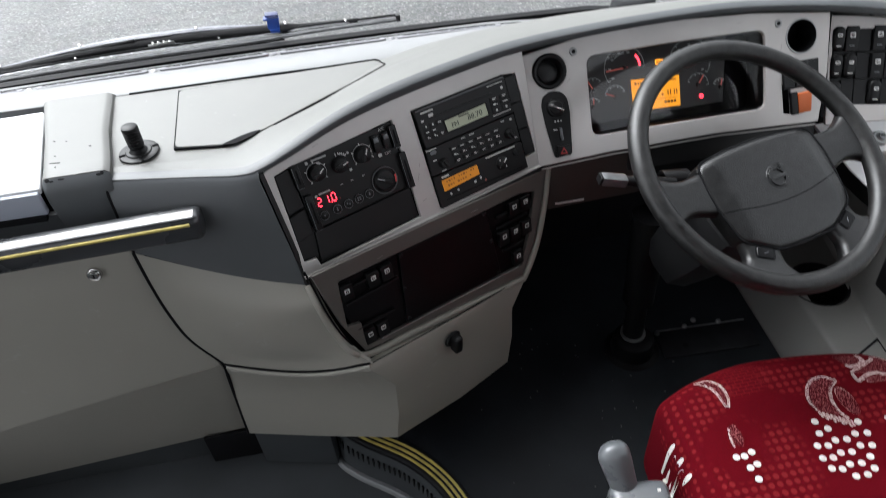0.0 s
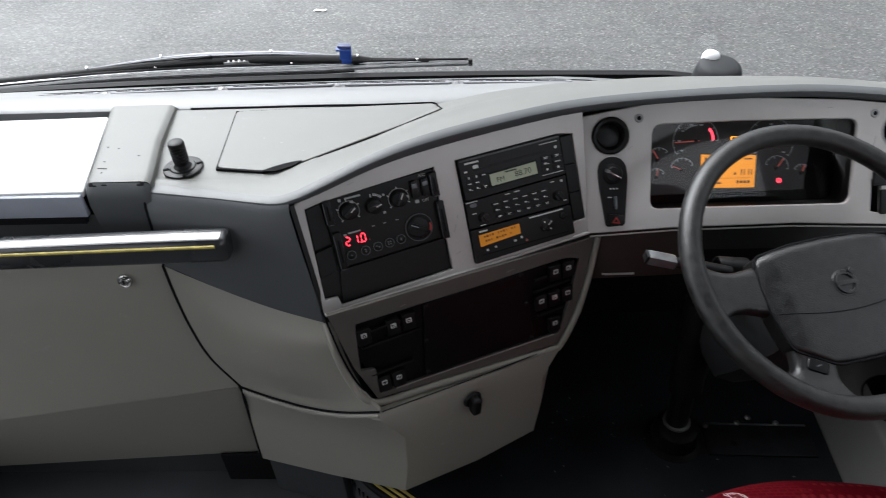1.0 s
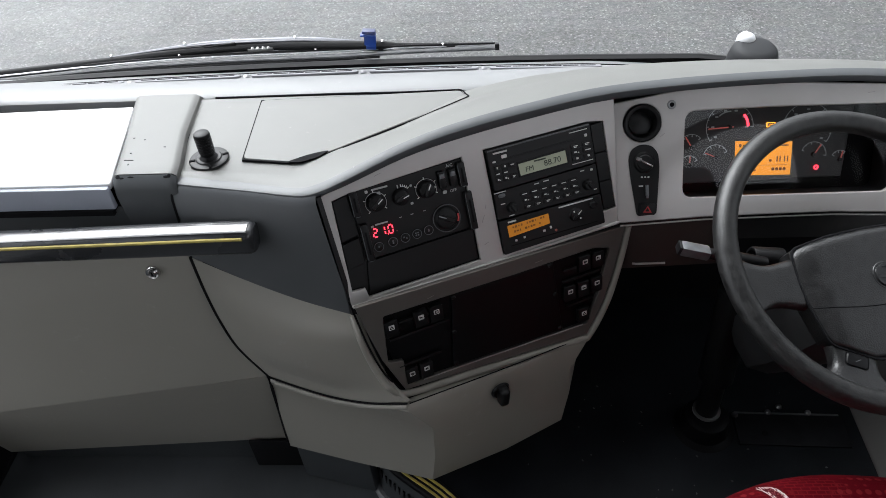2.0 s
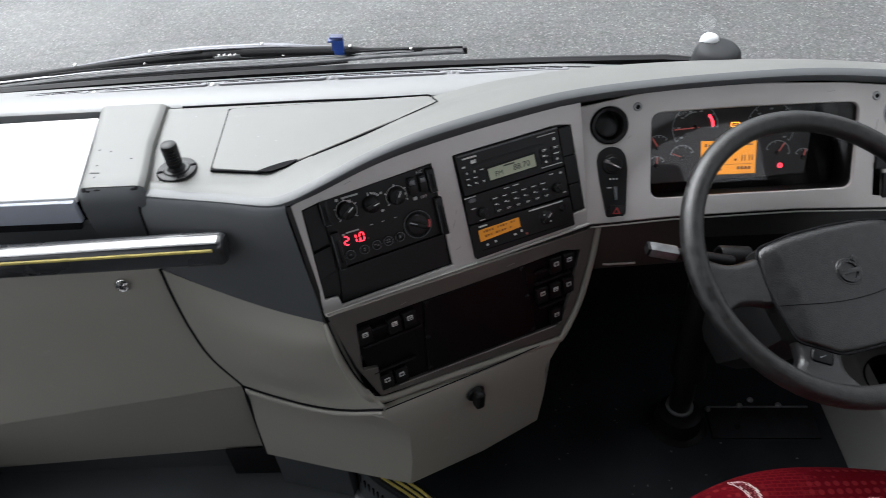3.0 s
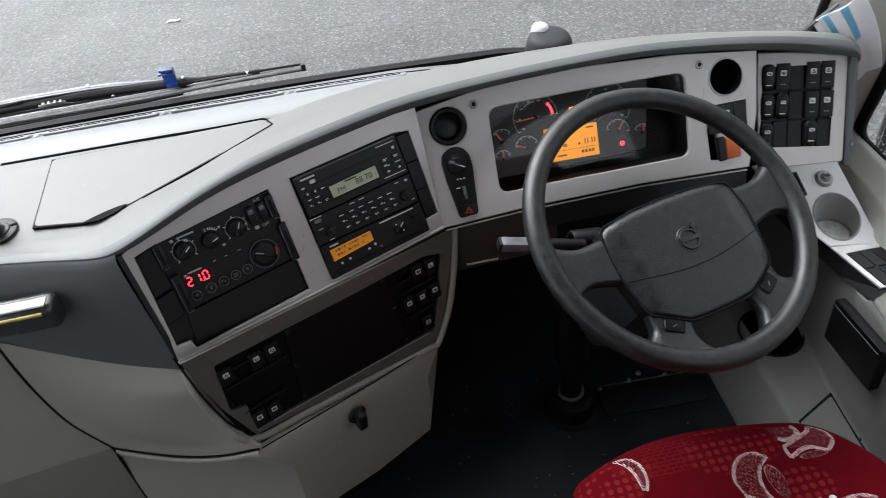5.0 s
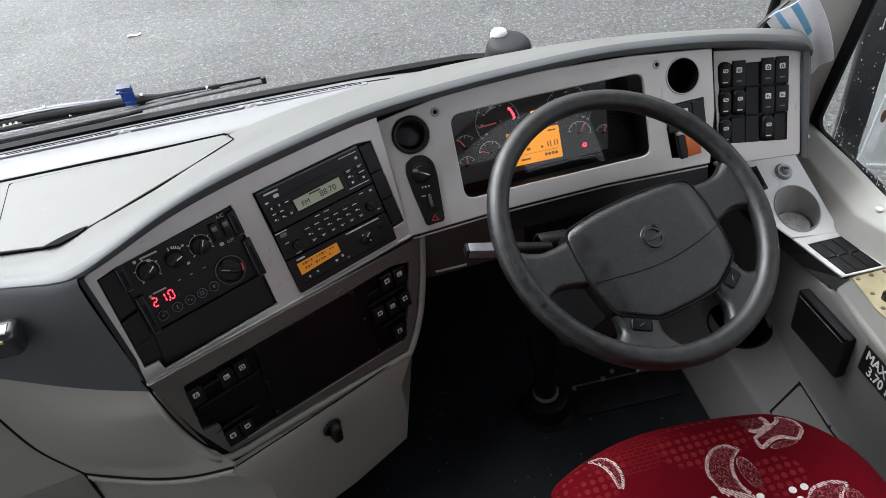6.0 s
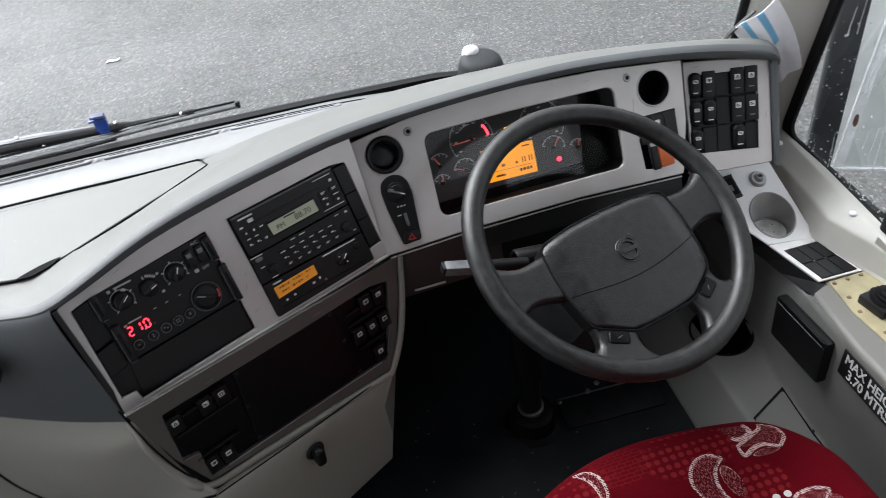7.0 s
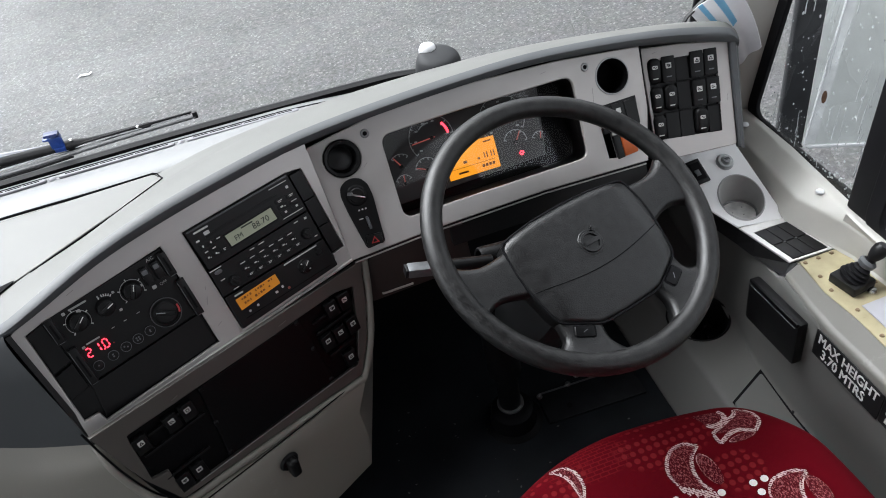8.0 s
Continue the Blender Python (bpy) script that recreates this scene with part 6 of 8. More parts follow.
# ---- radio, announcement unit and tachograph ----
radio = thing("car_radio", "black car radio with a grey lit display", "car radio")
RF = at(UPPER, 0, 0, 0.0075)
plate("front", [soften([(0.036, 0.086), (0.228, 0.0875), (0.2305, 0.0165), (0.039, 0.0135)], 0.003)], 0.016, RF, BLACK, radio)
lcd = plate("display", [[(0.088, 0.0500), (0.1765, 0.0525), (0.1775, 0.0305), (0.0895, 0.0290)]], 0.001, at(RF, 0, 0, 0.0005), LCDGLOW, radio, "grey-green display", 0.0)
plate("display_frame", [soften([(0.086, 0.053), (0.1795, 0.0553), (0.1803, 0.0275), (0.087, 0.026)], 0.002), [(0.088, 0.0500), (0.1765, 0.0525), (0.1775, 0.0305), (0.0895, 0.0290)][::-1]], 0.002, at(RF, 0, 0, 0.0014), GLOSS, radio, bevel=0.0004)
DARKINK = mat("lcd_ink", (0.02, 0.025, 0.02), 0.6, bump=0.0)
lettering("display_text", "FM", 0.0125, at(RF, 0.1075, 0.0372, 0.0008, 1), DARKINK, lcd)
lettering("display_text", "88.70", 0.0145, at(RF, 0.1505, 0.0395, 0.0008, 1), DARKINK, lcd)
plate("display_bar", [rounded(0.022, 0.0025, 0.0008, 2, 0.128, 0.0478)], 0.0004, at(RF, 0, 0, 0.0008), DARKINK, lcd, bevel=0.0)
part("disc_slot", box((0.135, 0.0035, 0.002), at(RF, 0.128, 0.0645, 0.0002, 0.7)), GLOSS, radio)
part("top_edge", box((0.188, 0.0025, 0.003), at(RF, 0.132, 0.0850, 0.0005, 0.5), 0.0006), DEEP, radio)


def key(x, y, w, h, parent, front, mark=True, ink=PRINT):
    k = part("key", box((w, h, 0.0026), at(front, x, y, 0.0010), 0.0007, 1), BLACK, parent)
    if mark:
        u = int(abs(x) * 3701 + abs(y) * 2903) % 4
        for dx, dy, mw, mh in (((0, 0, 0.62, 0.24),), ((-0.12, 0.1, 0.30, 0.40), (0.2, -0.1, 0.16, 0.24)), ((0, 0, 0.24, 0.50),), ((0, 0.14, 0.5, 0.16), (-0.05, -0.16, 0.34, 0.16)))[u]:
            plate("key_mark", [rounded(w * mw, h * mh, h * 0.06, 1, x + dx * w, y + dy * h)], 0.0004, at(front, 0, 0, 0.0027), ink, k, bevel=0.0)
    return k


for j, y in enumerate((0.0530, 0.0425, 0.0320)):
    for x in (0.0500, 0.0640, 0.0775):
        if x < 0.07 or j != 1:
            key(x, y, 0.0105, 0.0075, radio, RF)
    for x in (0.1960, 0.2175):
        key(x, y + 0.0015, 0.0170, 0.0075, radio, RF)
for x, y, w, h in ((0.060, 0.078, 0.026, 0.0030), (0.066, 0.0695, 0.010, 0.006), (0.205, 0.0795, 0.034, 0.0014), (0.218, 0.069, 0.005, 0.005), (0.206, 0.024, 0.040, 0.0014), (0.047, 0.0640, 0.006, 0.003)):
    plate("print_bar", [rounded(w, h, h * 0.25, 2, x, y)], 0.0004, at(RF, 0, 0, 0.0004), PRINT, radio, bevel=0.0)

caller = thing("announcement_unit", "black amplifier unit with small marked keys", "amplifier")
plate("front", [soften([(0.038, 0.0115), (0.2305, 0.0145), (0.2315, -0.0400), (0.036, -0.0385)], 0.003)], 0.014, at(UPPER, 0, 0, 0.0055), BLACK, caller)
AF = at(UPPER, 0, 0, 0.0058)
for x, y in ((0.065, -0.0225), (0.210, -0.0190)):
    knob(x, y, 0.0098, 0.010, 120, caller, AF, ink=BLACK)
plate("oval_button", [rounded(0.013, 0.007, 0.0034, 4, 0.050, 0.0035)], 0.003, at(AF, 0, 0, 0.003), LEVER, caller)
for j, y in enumerate((-0.0040, -0.0155, -0.0275)):
    for k in range(6):
        key(0.091 + 0.0185 * k + 0.002 * j, y + 0.001 * k / 6, 0.0145, 0.0062, caller, AF)
for x, y, w, h in ((0.048, 0.0095, 0.022, 0.0018), (0.116, 0.0075, 0.009, 0.0018), (0.134, 0.0080, 0.011, 0.0018), (0.203, 0.008, 0.008, 0.0018), (0.050, -0.012, 0.008, 0.0018), (0.062, -0.036, 0.010, 0.0016), (0.221, 0.006, 0.005, 0.004), (0.223, -0.031, 0.006, 0.0018)):
    plate("print_bar", [rounded(w, h, h * 0.25, 2, x, y)], 0.0004, at(AF, 0, 0, 0.0004), PRINT, caller, bevel=0.0)

tachograph = thing("tachograph", "black tachograph with a small amber display", "tachograph")
plate("front", [soften([(0.037, -0.0410), (0.2315, -0.0425), (0.2335, -0.0975), (0.0365, -0.1035)], 0.003)], 0.015, at(UPPER, 0, 0, 0.0065), BLACK, tachograph)
TF = at(UPPER, 0, 0, 0.0068)
amber = plate("display", [[(0.0500, -0.0525), (0.1280, -0.0505), (0.1285, -0.0690), (0.0505, -0.0740)]], 0.001, at(TF, 0, 0, 0.0006), AMBERDIM, tachograph, "small amber display", 0.0)
TEXTINK = mat("tachograph_ink", (0.16, 0.055, 0.008), 0.6, bump=0.0)
for row, (x, y) in enumerate(((0.055, -0.0575), (0.062, -0.0655))):
    for k in range((13, 10)[row]):
        w = 0.0022 + 0.0010 * ((k * 7 + row) % 3)
        if (k + 2 * row) % 5:
            plate("display_bar", [rounded(w, 0.0042 - 0.0012 * (k % 2), 0.0004, 1, x + 0.0053 * k, y + 0.00025 * k)], 0.0004, at(TF, 0, 0, 0.0009), TEXTINK, amber, bevel=0.0)
dialk = knob(0.180, -0.0665, 0.0135, 0.005, 40, tachograph, TF)
for a in (35, 125, 215, 305):
    plate("arrow_mark", [ring(0.0016, 0.180 + 0.009 * math.cos(radians(a)), -0.0665 + 0.009 * math.sin(radians(a)), 8)], 0.0005, at(TF, 0, 0, 0.0055), PRINT, dialk, bevel=0.0)
part("eject_button", lathe([(0.0, 0.003), (0.005, 0.003), (0.0068, 0.001), (0.007, 0.0)], at(TF, 0.214, -0.058), 18), BLACK, tachograph)
part("paper_slot", box((0.066, 0.0022, 0.0015), at(TF, 0.182, -0.0455, 0.0006)), PRINT, tachograph, "white paper edge in the slot")
part("drawer_line", box((0.17, 0.0012, 0.001), at(TF, 0.135, -0.0900, 0.0003)), CAVITY, tachograph)
for x, y, w, h in ((0.060, -0.0465, 0.016, 0.003), (0.062, -0.0825, 0.004, 0.004), (0.078, -0.0810, 0.004, 0.004), (0.116, -0.0795, 0.005, 0.004), (0.129, -0.0765, 0.004, 0.005)):
    plate("print_bar", [rounded(w, h, h * 0.25, 2, x, y)], 0.0004, at(TF, 0, 0, 0.0004), PRINT, tachograph, bevel=0.0)
plate("led", [ring(0.0024, 0.138, -0.0845, 12)], 0.0006, at(TF, 0, 0, 0.0006), mat("dull_red_led", (0.30, 0.08, 0.06), 0.4), tachograph, bevel=0.0)
for k in range(3):
    blank = thing("blanking_plate", "plain black blanking plate beside the radio", "blanking plate", "blanking plates")
    y1, y0 = 0.0815 - 0.0525 * k, 0.0815 - 0.0525 * (k + 1) + 0.0012
    plate("plate", [soften([(0.2325 + 0.0015 * k, y1), (0.2560 + 0.0014 * k, y1), (0.2574 + 0.0014 * k, y0), (0.2340 + 0.0015 * k, y0)], 0.001)], 0.006, at(UPPER, 0, 0, -0.001), BLACK, blank)

# ---- switch banks ----
ICONS = [((-0.7, 0.3, 0.7, 0.3), (-0.7, -0.1, 0.7, -0.1), (-0.4, -0.5, 0.4, -0.5)), ((-0.6, -0.5, 0.0, 0.6), (0.0, 0.6, 0.6, -0.5), (-0.6, -0.5, 0.6, -0.5)), ((-0.7, 0.5, 0.7, -0.5), (-0.7, -0.1, -0.1, -0.6)), ((-0.7, 0.0, 0.7, 0.0), (-0.3, 0.5, -0.3, -0.5), (0.3, 0.5, 0.3, -0.5)), ((-0.5, 0.5, 0.5, 0.5), (0.5, 0.5, 0.5, -0.5), (-0.5, -0.5, 0.5, -0.5), (-0.5, 0.5, -0.5, -0.5))]


def rocker(front, x, y, w, h, label, group, mark="square", lit=True, tilt=4.0, bow=0.0):
    sw = thing("rocker_switch", label, "switch", group)
    m = at(front, x, y, 0.004) @ pose(0, 0, 0, tilt, 0, 0)
    if mark == "sign":
        part("rocker", domed(rounded(w, h, w * 0.42, 4), 0.006, at(m, 0, 0, 0.003), ((1.0, -0.010), (1.0, 0.0), (0.97, 0.25), (0.86, 0.65), (0.6, 0.92), (0.3, 1.0), (0.0, 1.0)), (0, 0), 0.0008), BLACK, sw)
    else:
        part("rocker", box((w, h, 0.011), m, 0.0022, 2), BLACK, sw)
    if mark == "square":
        plate("symbol", [rounded(w * 0.42, w * 0.40, 0.0012, 2, 0, h * 0.14)], 0.0005, at(m, 0, 0, 0.0060), PRINT, sw, "white square symbol", 0.0)
        q, c = w * 0.20, h * 0.14
        for xa, ya, xb, yb in ICONS[int(abs(x) * 977 + abs(y) * 613) % len(ICONS)]:
            plate("symbol_line", [bar_between((xa * q, c + ya * q), (xb * q, c + yb * q), w * 0.055)], 0.0004, at(m, 0, 0, 0.0063), CAVITY, sw, bevel=0.0)
    elif mark == "sign":
        plate("symbol", [rounded(w * 0.40, w * 0.26, w * 0.08, 3, 0, h * 0.15), rounded(w * 0.28, w * 0.14, w * 0.05, 3, 0, h * 0.15)[::-1]], 0.0005, at(m, 0, 0, 0.0096), PRINT, sw, bevel=0.0)
        plate("symbol_bar", [bar_between((-w * 0.12, h * 0.15 - w * 0.05), (w * 0.14, h * 0.15 + w * 0.06), 0.0012)], 0.0005, at(m, 0, 0, 0.0098), PRINT, sw, bevel=0.0)
    if lit:
        plate("pilot_bar", [rounded(w * 0.40, 0.0022, 0.0008, 2, 0, -h * 0.28)], 0.0005, at(m, 0, 0, 0.0092 if mark == "sign" else 0.0060), PRINT if mark == "sign" else LEVER, sw, bevel=0.0)
    return sw


LF = at(LOWER, 0, 0, -0.0075)
plate("centre_cover", [soften([(-0.082, 0.076), (0.118, 0.071), (0.128, -0.0865), (-0.100, -0.0765)], 0.003)], 0.006, at(LOWER, 0, 0, -0.003), GLOSS, dashboard, "black gloss cover between the switches")
for x, y in ((-0.198, 0.054), (-0.1435, 0.0535), (-0.1145, 0.0535), (-0.1795, -0.058), (-0.1515, -0.058), (0.1815, 0.0465), (0.2095, 0.0455), (0.1475, -0.0075), (0.1760, -0.0085), (0.2045, -0.0090), (0.1735, -0.0680)):
    rocker(LF, x, y, 0.0245, 0.034, "small black rocker switch with a white square", "lower switch bank", lit=False)
for x0, x1, y in ((-0.205, -0.095, 0.030), (-0.200, -0.118, -0.032), (0.135, 0.212, 0.020), (0.140, 0.196, -0.036), (-0.183, -0.125, 0.060), (0.138, 0.166, 0.044)):
    part("switch_divider", box((x1 - x0, 0.0045, 0.006), at(LOWER, (x0 + x1) / 2, y, -0.003), 0.001), BLACK, dashboard)
SF = at(SWITCH, 0, 0, -0.0075)
COLS = (-0.1035, -0.0755, -0.0475, -0.0190, 0.0088)
LAYOUT = (("sign", "square", "", "square", "square"), ("sign", "sign", "", "square", "square"), ("sign", "", "", "sign", ""))
for r, line_ in enumerate(LAYOUT):
    for c, what in enumerate(line_):
        x, y = COLS[c], 0.1005 + 0.0006 * c - 0.0552 * r
        if what:
            rocker(SF, x, y, 0.0262, 0.0505, "black rocker switch with a white symbol", "right switch bank", what, True, 5.0 if what == "sign" else 2.5)
        else:
            plate("switch_blank", [rounded(0.0270, 0.0530, 0.0015, 2, x, y)], 0.006, at(SWITCH, 0, 0, -0.0045), BLACK, dashboard)
CF = at(DIALS, 0, 0, 0.001)
plate("small_switch_plate", [soften([(0.238, 0.008), (0.323, 0.010), (0.321, -0.046), (0.242, -0.046)], 0.002)], 0.004, at(DIALS, 0, 0, 0.0016), BLACK, dashboard)
for x, mk in ((0.2535, False), (0.2810, True), (0.3075, False)):
    sw = thing("push_switch", "flat black switch beside the dials", "switch", "switches beside the dials")
    part("face", box((0.0255, 0.0480, 0.004), at(CF, x, -0.0185, 0.0022), 0.001, 1), BLACK, sw)
    if mk:
        plate("symbol", [rounded(0.010, 0.010, 0.0015, 2, x - 0.001, -0.009)], 0.0004, at(CF, 0, 0, 0.0044), PRINT, sw, bevel=0.0)
sw = thing("orange_switch", "orange-red switch in a black holder", "switch")
part("lever", box((0.030, 0.042, 0.010), at(DIALS, 0.2890, -0.0760, 0.0005) @ pose(0, 0, 0, 8, 0, 4), 0.003), ORANGESW, sw)
part("holder", box((0.014, 0.046, 0.008), at(DIALS, 0.2660, -0.0760, 0.0005, 3), 0.001), BLACK, sw)

part("cover_edge", tube([LOWER @ Vector((-0.160, -0.0775, -0.0005)), LOWER @ Vector((-0.02, -0.0825, 0.0)), LOWER @ Vector((0.170, -0.0905, 0.0))], 0.0013, 6), ALLOY, dashboard, "bright thin edge under the cover")
for x, y in ((-0.079, 0.071), (-0.088, -0.001), (-0.094, -0.070), (0.112, 0.066), (0.118, 0.0), (0.122, -0.080)):
    part("cover_screw", lathe([(0, 0.0022), (0.003, 0.002), (0.0045, 0.0)], at(LOWER, x, y, -0.003), 12), BLACK, dashboard)

# turn knob on the beige box
latch = thing("box_latch", "black turn knob on the beige knee box", "latch")
lm = face_on((-0.3095, 1.098, 0.334), (0.47, -0.86, 0.05))
part("escutcheon", lathe([(0, 0.005), (0.016, 0.0045), (0.0195, 0.0)], lm, 28), BLACK, latch)
part("grip", box((0.019, 0.040, 0.022), at(lm, 0, -0.004, 0.012, -6), 0.007, 3), BLACK, latch)

# ---- driver's console under the side window ----
CONSOLE = plane_frame((0.0, 0.0, 0.206), (1, 0, 0), (0, -0.134, 1))
CS = math.sqrt(1 + 0.134**2)


def on_console(points):
    return [(x, y * CS) for x, y in points]


KEYFRAME = mat("keypad_silver", (0.62, 0.61, 0.60), 0.34, 0.2, grain=1200, bump=0.05, vary=0.1, patch=30, wear=0.5, wear_tint=(0.35, 0.33, 0.30))
console = thing("driver_console", "pale side console with a cup holder and keypad", "console")
TOPPLANE = plane_frame((0.0, 1.24, 0.372), (1, 0, 0), (0, -0.5, 1))
TS = math.sqrt(1.25)


def on_top(points):
    return [(x, (y - 1.24) * TS) for x, y in points]


def top_at(x, y, lift=0.0, turn=0.0):
    return at(TOPPLANE, x, (y - 1.24) * TS, lift, turn)


CUP = (0.7310, 1.2985)
CUP_R = 0.0465
cup_round = [(CUP[0] + CUP_R * math.cos(2 * math.pi * k / 48), CUP[1] + CUP_R * math.sin(2 * math.pi * k / 48)) for k in range(48)]
plate("console_top", [on_top([(0.600, 1.430), (0.7780, 1.430), (0.7805, 1.395), (0.7985, 1.2330), (0.7016, 1.2445), (0.6925, 1.2450), (0.6607, 1.2860), (0.6420, 1.318)]), on_top(cup_round)[::-1]], 0.010, TOPPLANE, mat("pale_console", (0.84, 0.84, 0.84), 0.35, grain=900, bump=0.08, vary=0.04, wear=0.2), console, "pale grey console top", 0.002)


def cup_ring(r, z=None, lift=0.0):
    """A ring of the cup: level at z, or on the sloping console top."""
    out = []
    for k in range(48):
        a = 2 * math.pi * k / 48
        y = CUP[1] + r * math.sin(a)
        out.append((CUP[0] + r * math.cos(a), y, z if z is not None else 0.372 + 0.5 * (y - 1.24) + lift))
    return out + out[:1]


bm = loft([cup_ring(0.0492, None, 0.0004), cup_ring(0.0480, None, 0.0020), cup_ring(0.0462, None, 0.0020), cup_ring(0.0452, None, -0.0020), cup_ring(0.0405, 0.3605), cup_ring(0.0385, 0.3570)])
bm.faces.new([v for v in bm.verts][-49:-1])
cup = part("cup_holder", bm, mat("cup_grey", (0.33, 0.328, 0.32), 0.38, vary=0.12, patch=20), console, "grey cup holder")
part("cup_edge", lathe([(0.0355, 0.0006), (0.0372, 0.0030), (0.0392, 0.0030), (0.0405, 0.0010)], pose(CUP[0], CUP[1], 0.3575), 40), ALLOY, cup, "bright worn ring")
part("cup_base", lathe([(0.0, 0.0014), (0.034, 0.0014), (0.0350, 0.0004)], pose(CUP[0], CUP[1], 0.3573), 36), mat("cup_base_grey", (0.62, 0.61, 0.59), 0.4, vary=0.25, patch=40, wear=0.5, wear_tint=(0.3, 0.28, 0.25)), cup, "mottled cup base, paler than the cup wall")
for dx, dy in ((0.006, -0.010), (-0.012, 0.004), (0.015, 0.012)):
    part("crumb", lathe([(0, 0.0012), (0.0009, 0.0008), (0.0013, 0.0)], pose(CUP[0] + dx, CUP[1] + dy, 0.3587), 8), BROWN, cup)
km = top_at(0.7365, 1.3765)
turn = part("turn_knob", lathe([(0.0, 0.012), (0.009, 0.012), (0.0115, 0.008), (0.0155, 0.0075), (0.0180, 0.004), (0.0195, 0.0)], km, 28), mat("grey_knob", (0.36, 0.375, 0.375), 0.3, 0.3), console, "grey round knob")
part("knob_cap", lathe([(0.0, 0.0150), (0.0075, 0.0145), (0.0088, 0.012)], km, 20), mat("knob_cap_grey", (0.26, 0.27, 0.28), 0.4), turn)
for j in range(5):
    part("knob_groove", box((0.0012, 0.006, 0.0004), at(km, -0.0045 + 0.00225 * j, 0.001, 0.0151, 14)), BLACK, turn)
sock = top_at(0.6690, 1.3740, 0.002, 4)
socket = part("socket", box((0.032, 0.056, 0.006), sock, 0.0015), BLACK, console, "black socket")
part("socket_hole", box((0.022, 0.040, 0.003), at(sock, 0, 0, 0.003)), CAVITY, socket)
part("socket_lug", box((0.010, 0.014, 0.006), at(sock, -0.003, -0.004, 0.004), 0.001), LEVER, socket)
body_shape = [(0.665, 1.500), (0.832, 1.500), (0.797, 1.226), (0.830, 1.120), (0.738, 1.120), (0.702, 1.245), (0.672, 1.33)]
plate("console_body", [on_console(body_shape), on_console([(CUP[0] + 0.051 * math.cos(2 * math.pi * k / 36), CUP[1] + 0.051 * math.sin(2 * math.pi * k / 36)) for k in range(36)])[::-1]], 0.030, at(CONSOLE, 0, 0, -0.0062), BEIGE, console, "pale beige console side", 0.003)
REAR = plane_frame((0, 1.117, 0.356), (1, 0, 0), (0, 0.08, 1))


def on_rear(points):
    return [(x, (y - 1.117) * 1.0032) for x, y in points]


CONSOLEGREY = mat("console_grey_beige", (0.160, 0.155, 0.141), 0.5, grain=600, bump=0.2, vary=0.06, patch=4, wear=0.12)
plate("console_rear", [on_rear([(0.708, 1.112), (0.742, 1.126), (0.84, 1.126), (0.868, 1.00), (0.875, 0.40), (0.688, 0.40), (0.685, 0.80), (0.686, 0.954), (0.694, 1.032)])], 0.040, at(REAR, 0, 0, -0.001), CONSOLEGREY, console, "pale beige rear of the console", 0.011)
# black side of the console: from the edge of the top down to the wall, turning in at its rear end
edge_rows = []
for u, w in (((0.606, 1.400, 0.4505), (0.612, 1.400, 0.400)), ((0.6420, 1.318, 0.4095), (0.650, 1.322, 0.3600)), ((0.6607, 1.286, 0.3935), (0.672, 1.283, 0.3420)), ((0.6935, 1.2445, 0.3725), (0.690, 1.2400, 0.3330)), ((0.708, 1.203, 0.3660), (0.6985, 1.197, 0.3320)), ((0.7345, 1.1305, 0.3565), (0.7055, 1.105, 0.3525)), ((0.7480, 1.1275, 0.3560), (0.7475, 1.1225, 0.3530))):
    u, w = Vector(u), Vector(w)
    edge_rows.append([u + Vector((0.014, 0, -0.002)), u + Vector((0.0015, 0, -0.0010)), u + Vector((0, 0, -0.003)), w, w + Vector((0.002, 0, -0.002)), w + Vector((0.016, 0, -0.002))])
part("black_edge", loft(edge_rows[::-1]), BLACK, console, "black inner edge", smooth=False)
PADCORNERS = [Vector(q) for q in ((0.714, 1.222), (0.790, 1.222), (0.745, 1.1337), (0.8235, 1.133))]


def kp(a, b):
    """A point of the keypad: a across, b towards the driver."""
    q = PADCORNERS[0].lerp(PADCORNERS[1], a).lerp(PADCORNERS[2].lerp(PADCORNERS[3], a), b)
    return (q.x, q.y)


plate("keypad_frame", [on_console([(0.6935, 1.2445), (0.7975, 1.2325), (0.8340, 1.1265), (0.7345, 1.1295)]), on_console([kp(0, 0), kp(1, 0), kp(1, 1), kp(0, 1)])[::-1]], 0.005, at(CONSOLE, 0, 0, 0.001), KEYFRAME, console, "bright keypad frame")
plate("keypad_bed", [on_console([kp(-0.03, -0.03), kp(1.02, -0.03), kp(1.02, 1.03), kp(-0.03, 1.03)])], 0.003, at(CONSOLE, 0, 0, -0.0010), CAVITY, console)
for j in range(2):
    for k in range(3):
        pad_ = thing("keypad_key", "flat black keypad key", "key", "keypad keys")
        plate("key_top", [on_console([kp(k / 3 + 0.010, j / 2 + 0.012), kp((k + 1) / 3 - 0.010, j / 2 + 0.012), kp((k + 1) / 3 - 0.010, (j + 1) / 2 - 0.012), kp(k / 3 + 0.010, (j + 1) / 2 - 0.012)])], 0.004, at(CONSOLE, 0, 0, 0.0018), BLACK, pad_, bevel=0.0006)
for k in (1, 2):
    part("keypad_stud", box((0.004, 0.003, 0.0025), at(CONSOLE, *on_console([kp(k / 3, 0.5)])[0], 0.0012, -15), 0.0006), LEVER, console)
cream = thing("control_plate", "aged cream metal plate with rusty screws", "plate")
plate("plate", [on_rear([(0.751, 1.1225), (0.834, 1.1235), (0.858, 1.00), (0.866, 0.55), (0.738, 0.55), (0.738, 0.889), (0.742, 0.95), (0.738, 1.033)])], 0.004, at(REAR, 0, 0, 0.003), BRASSY, cream)
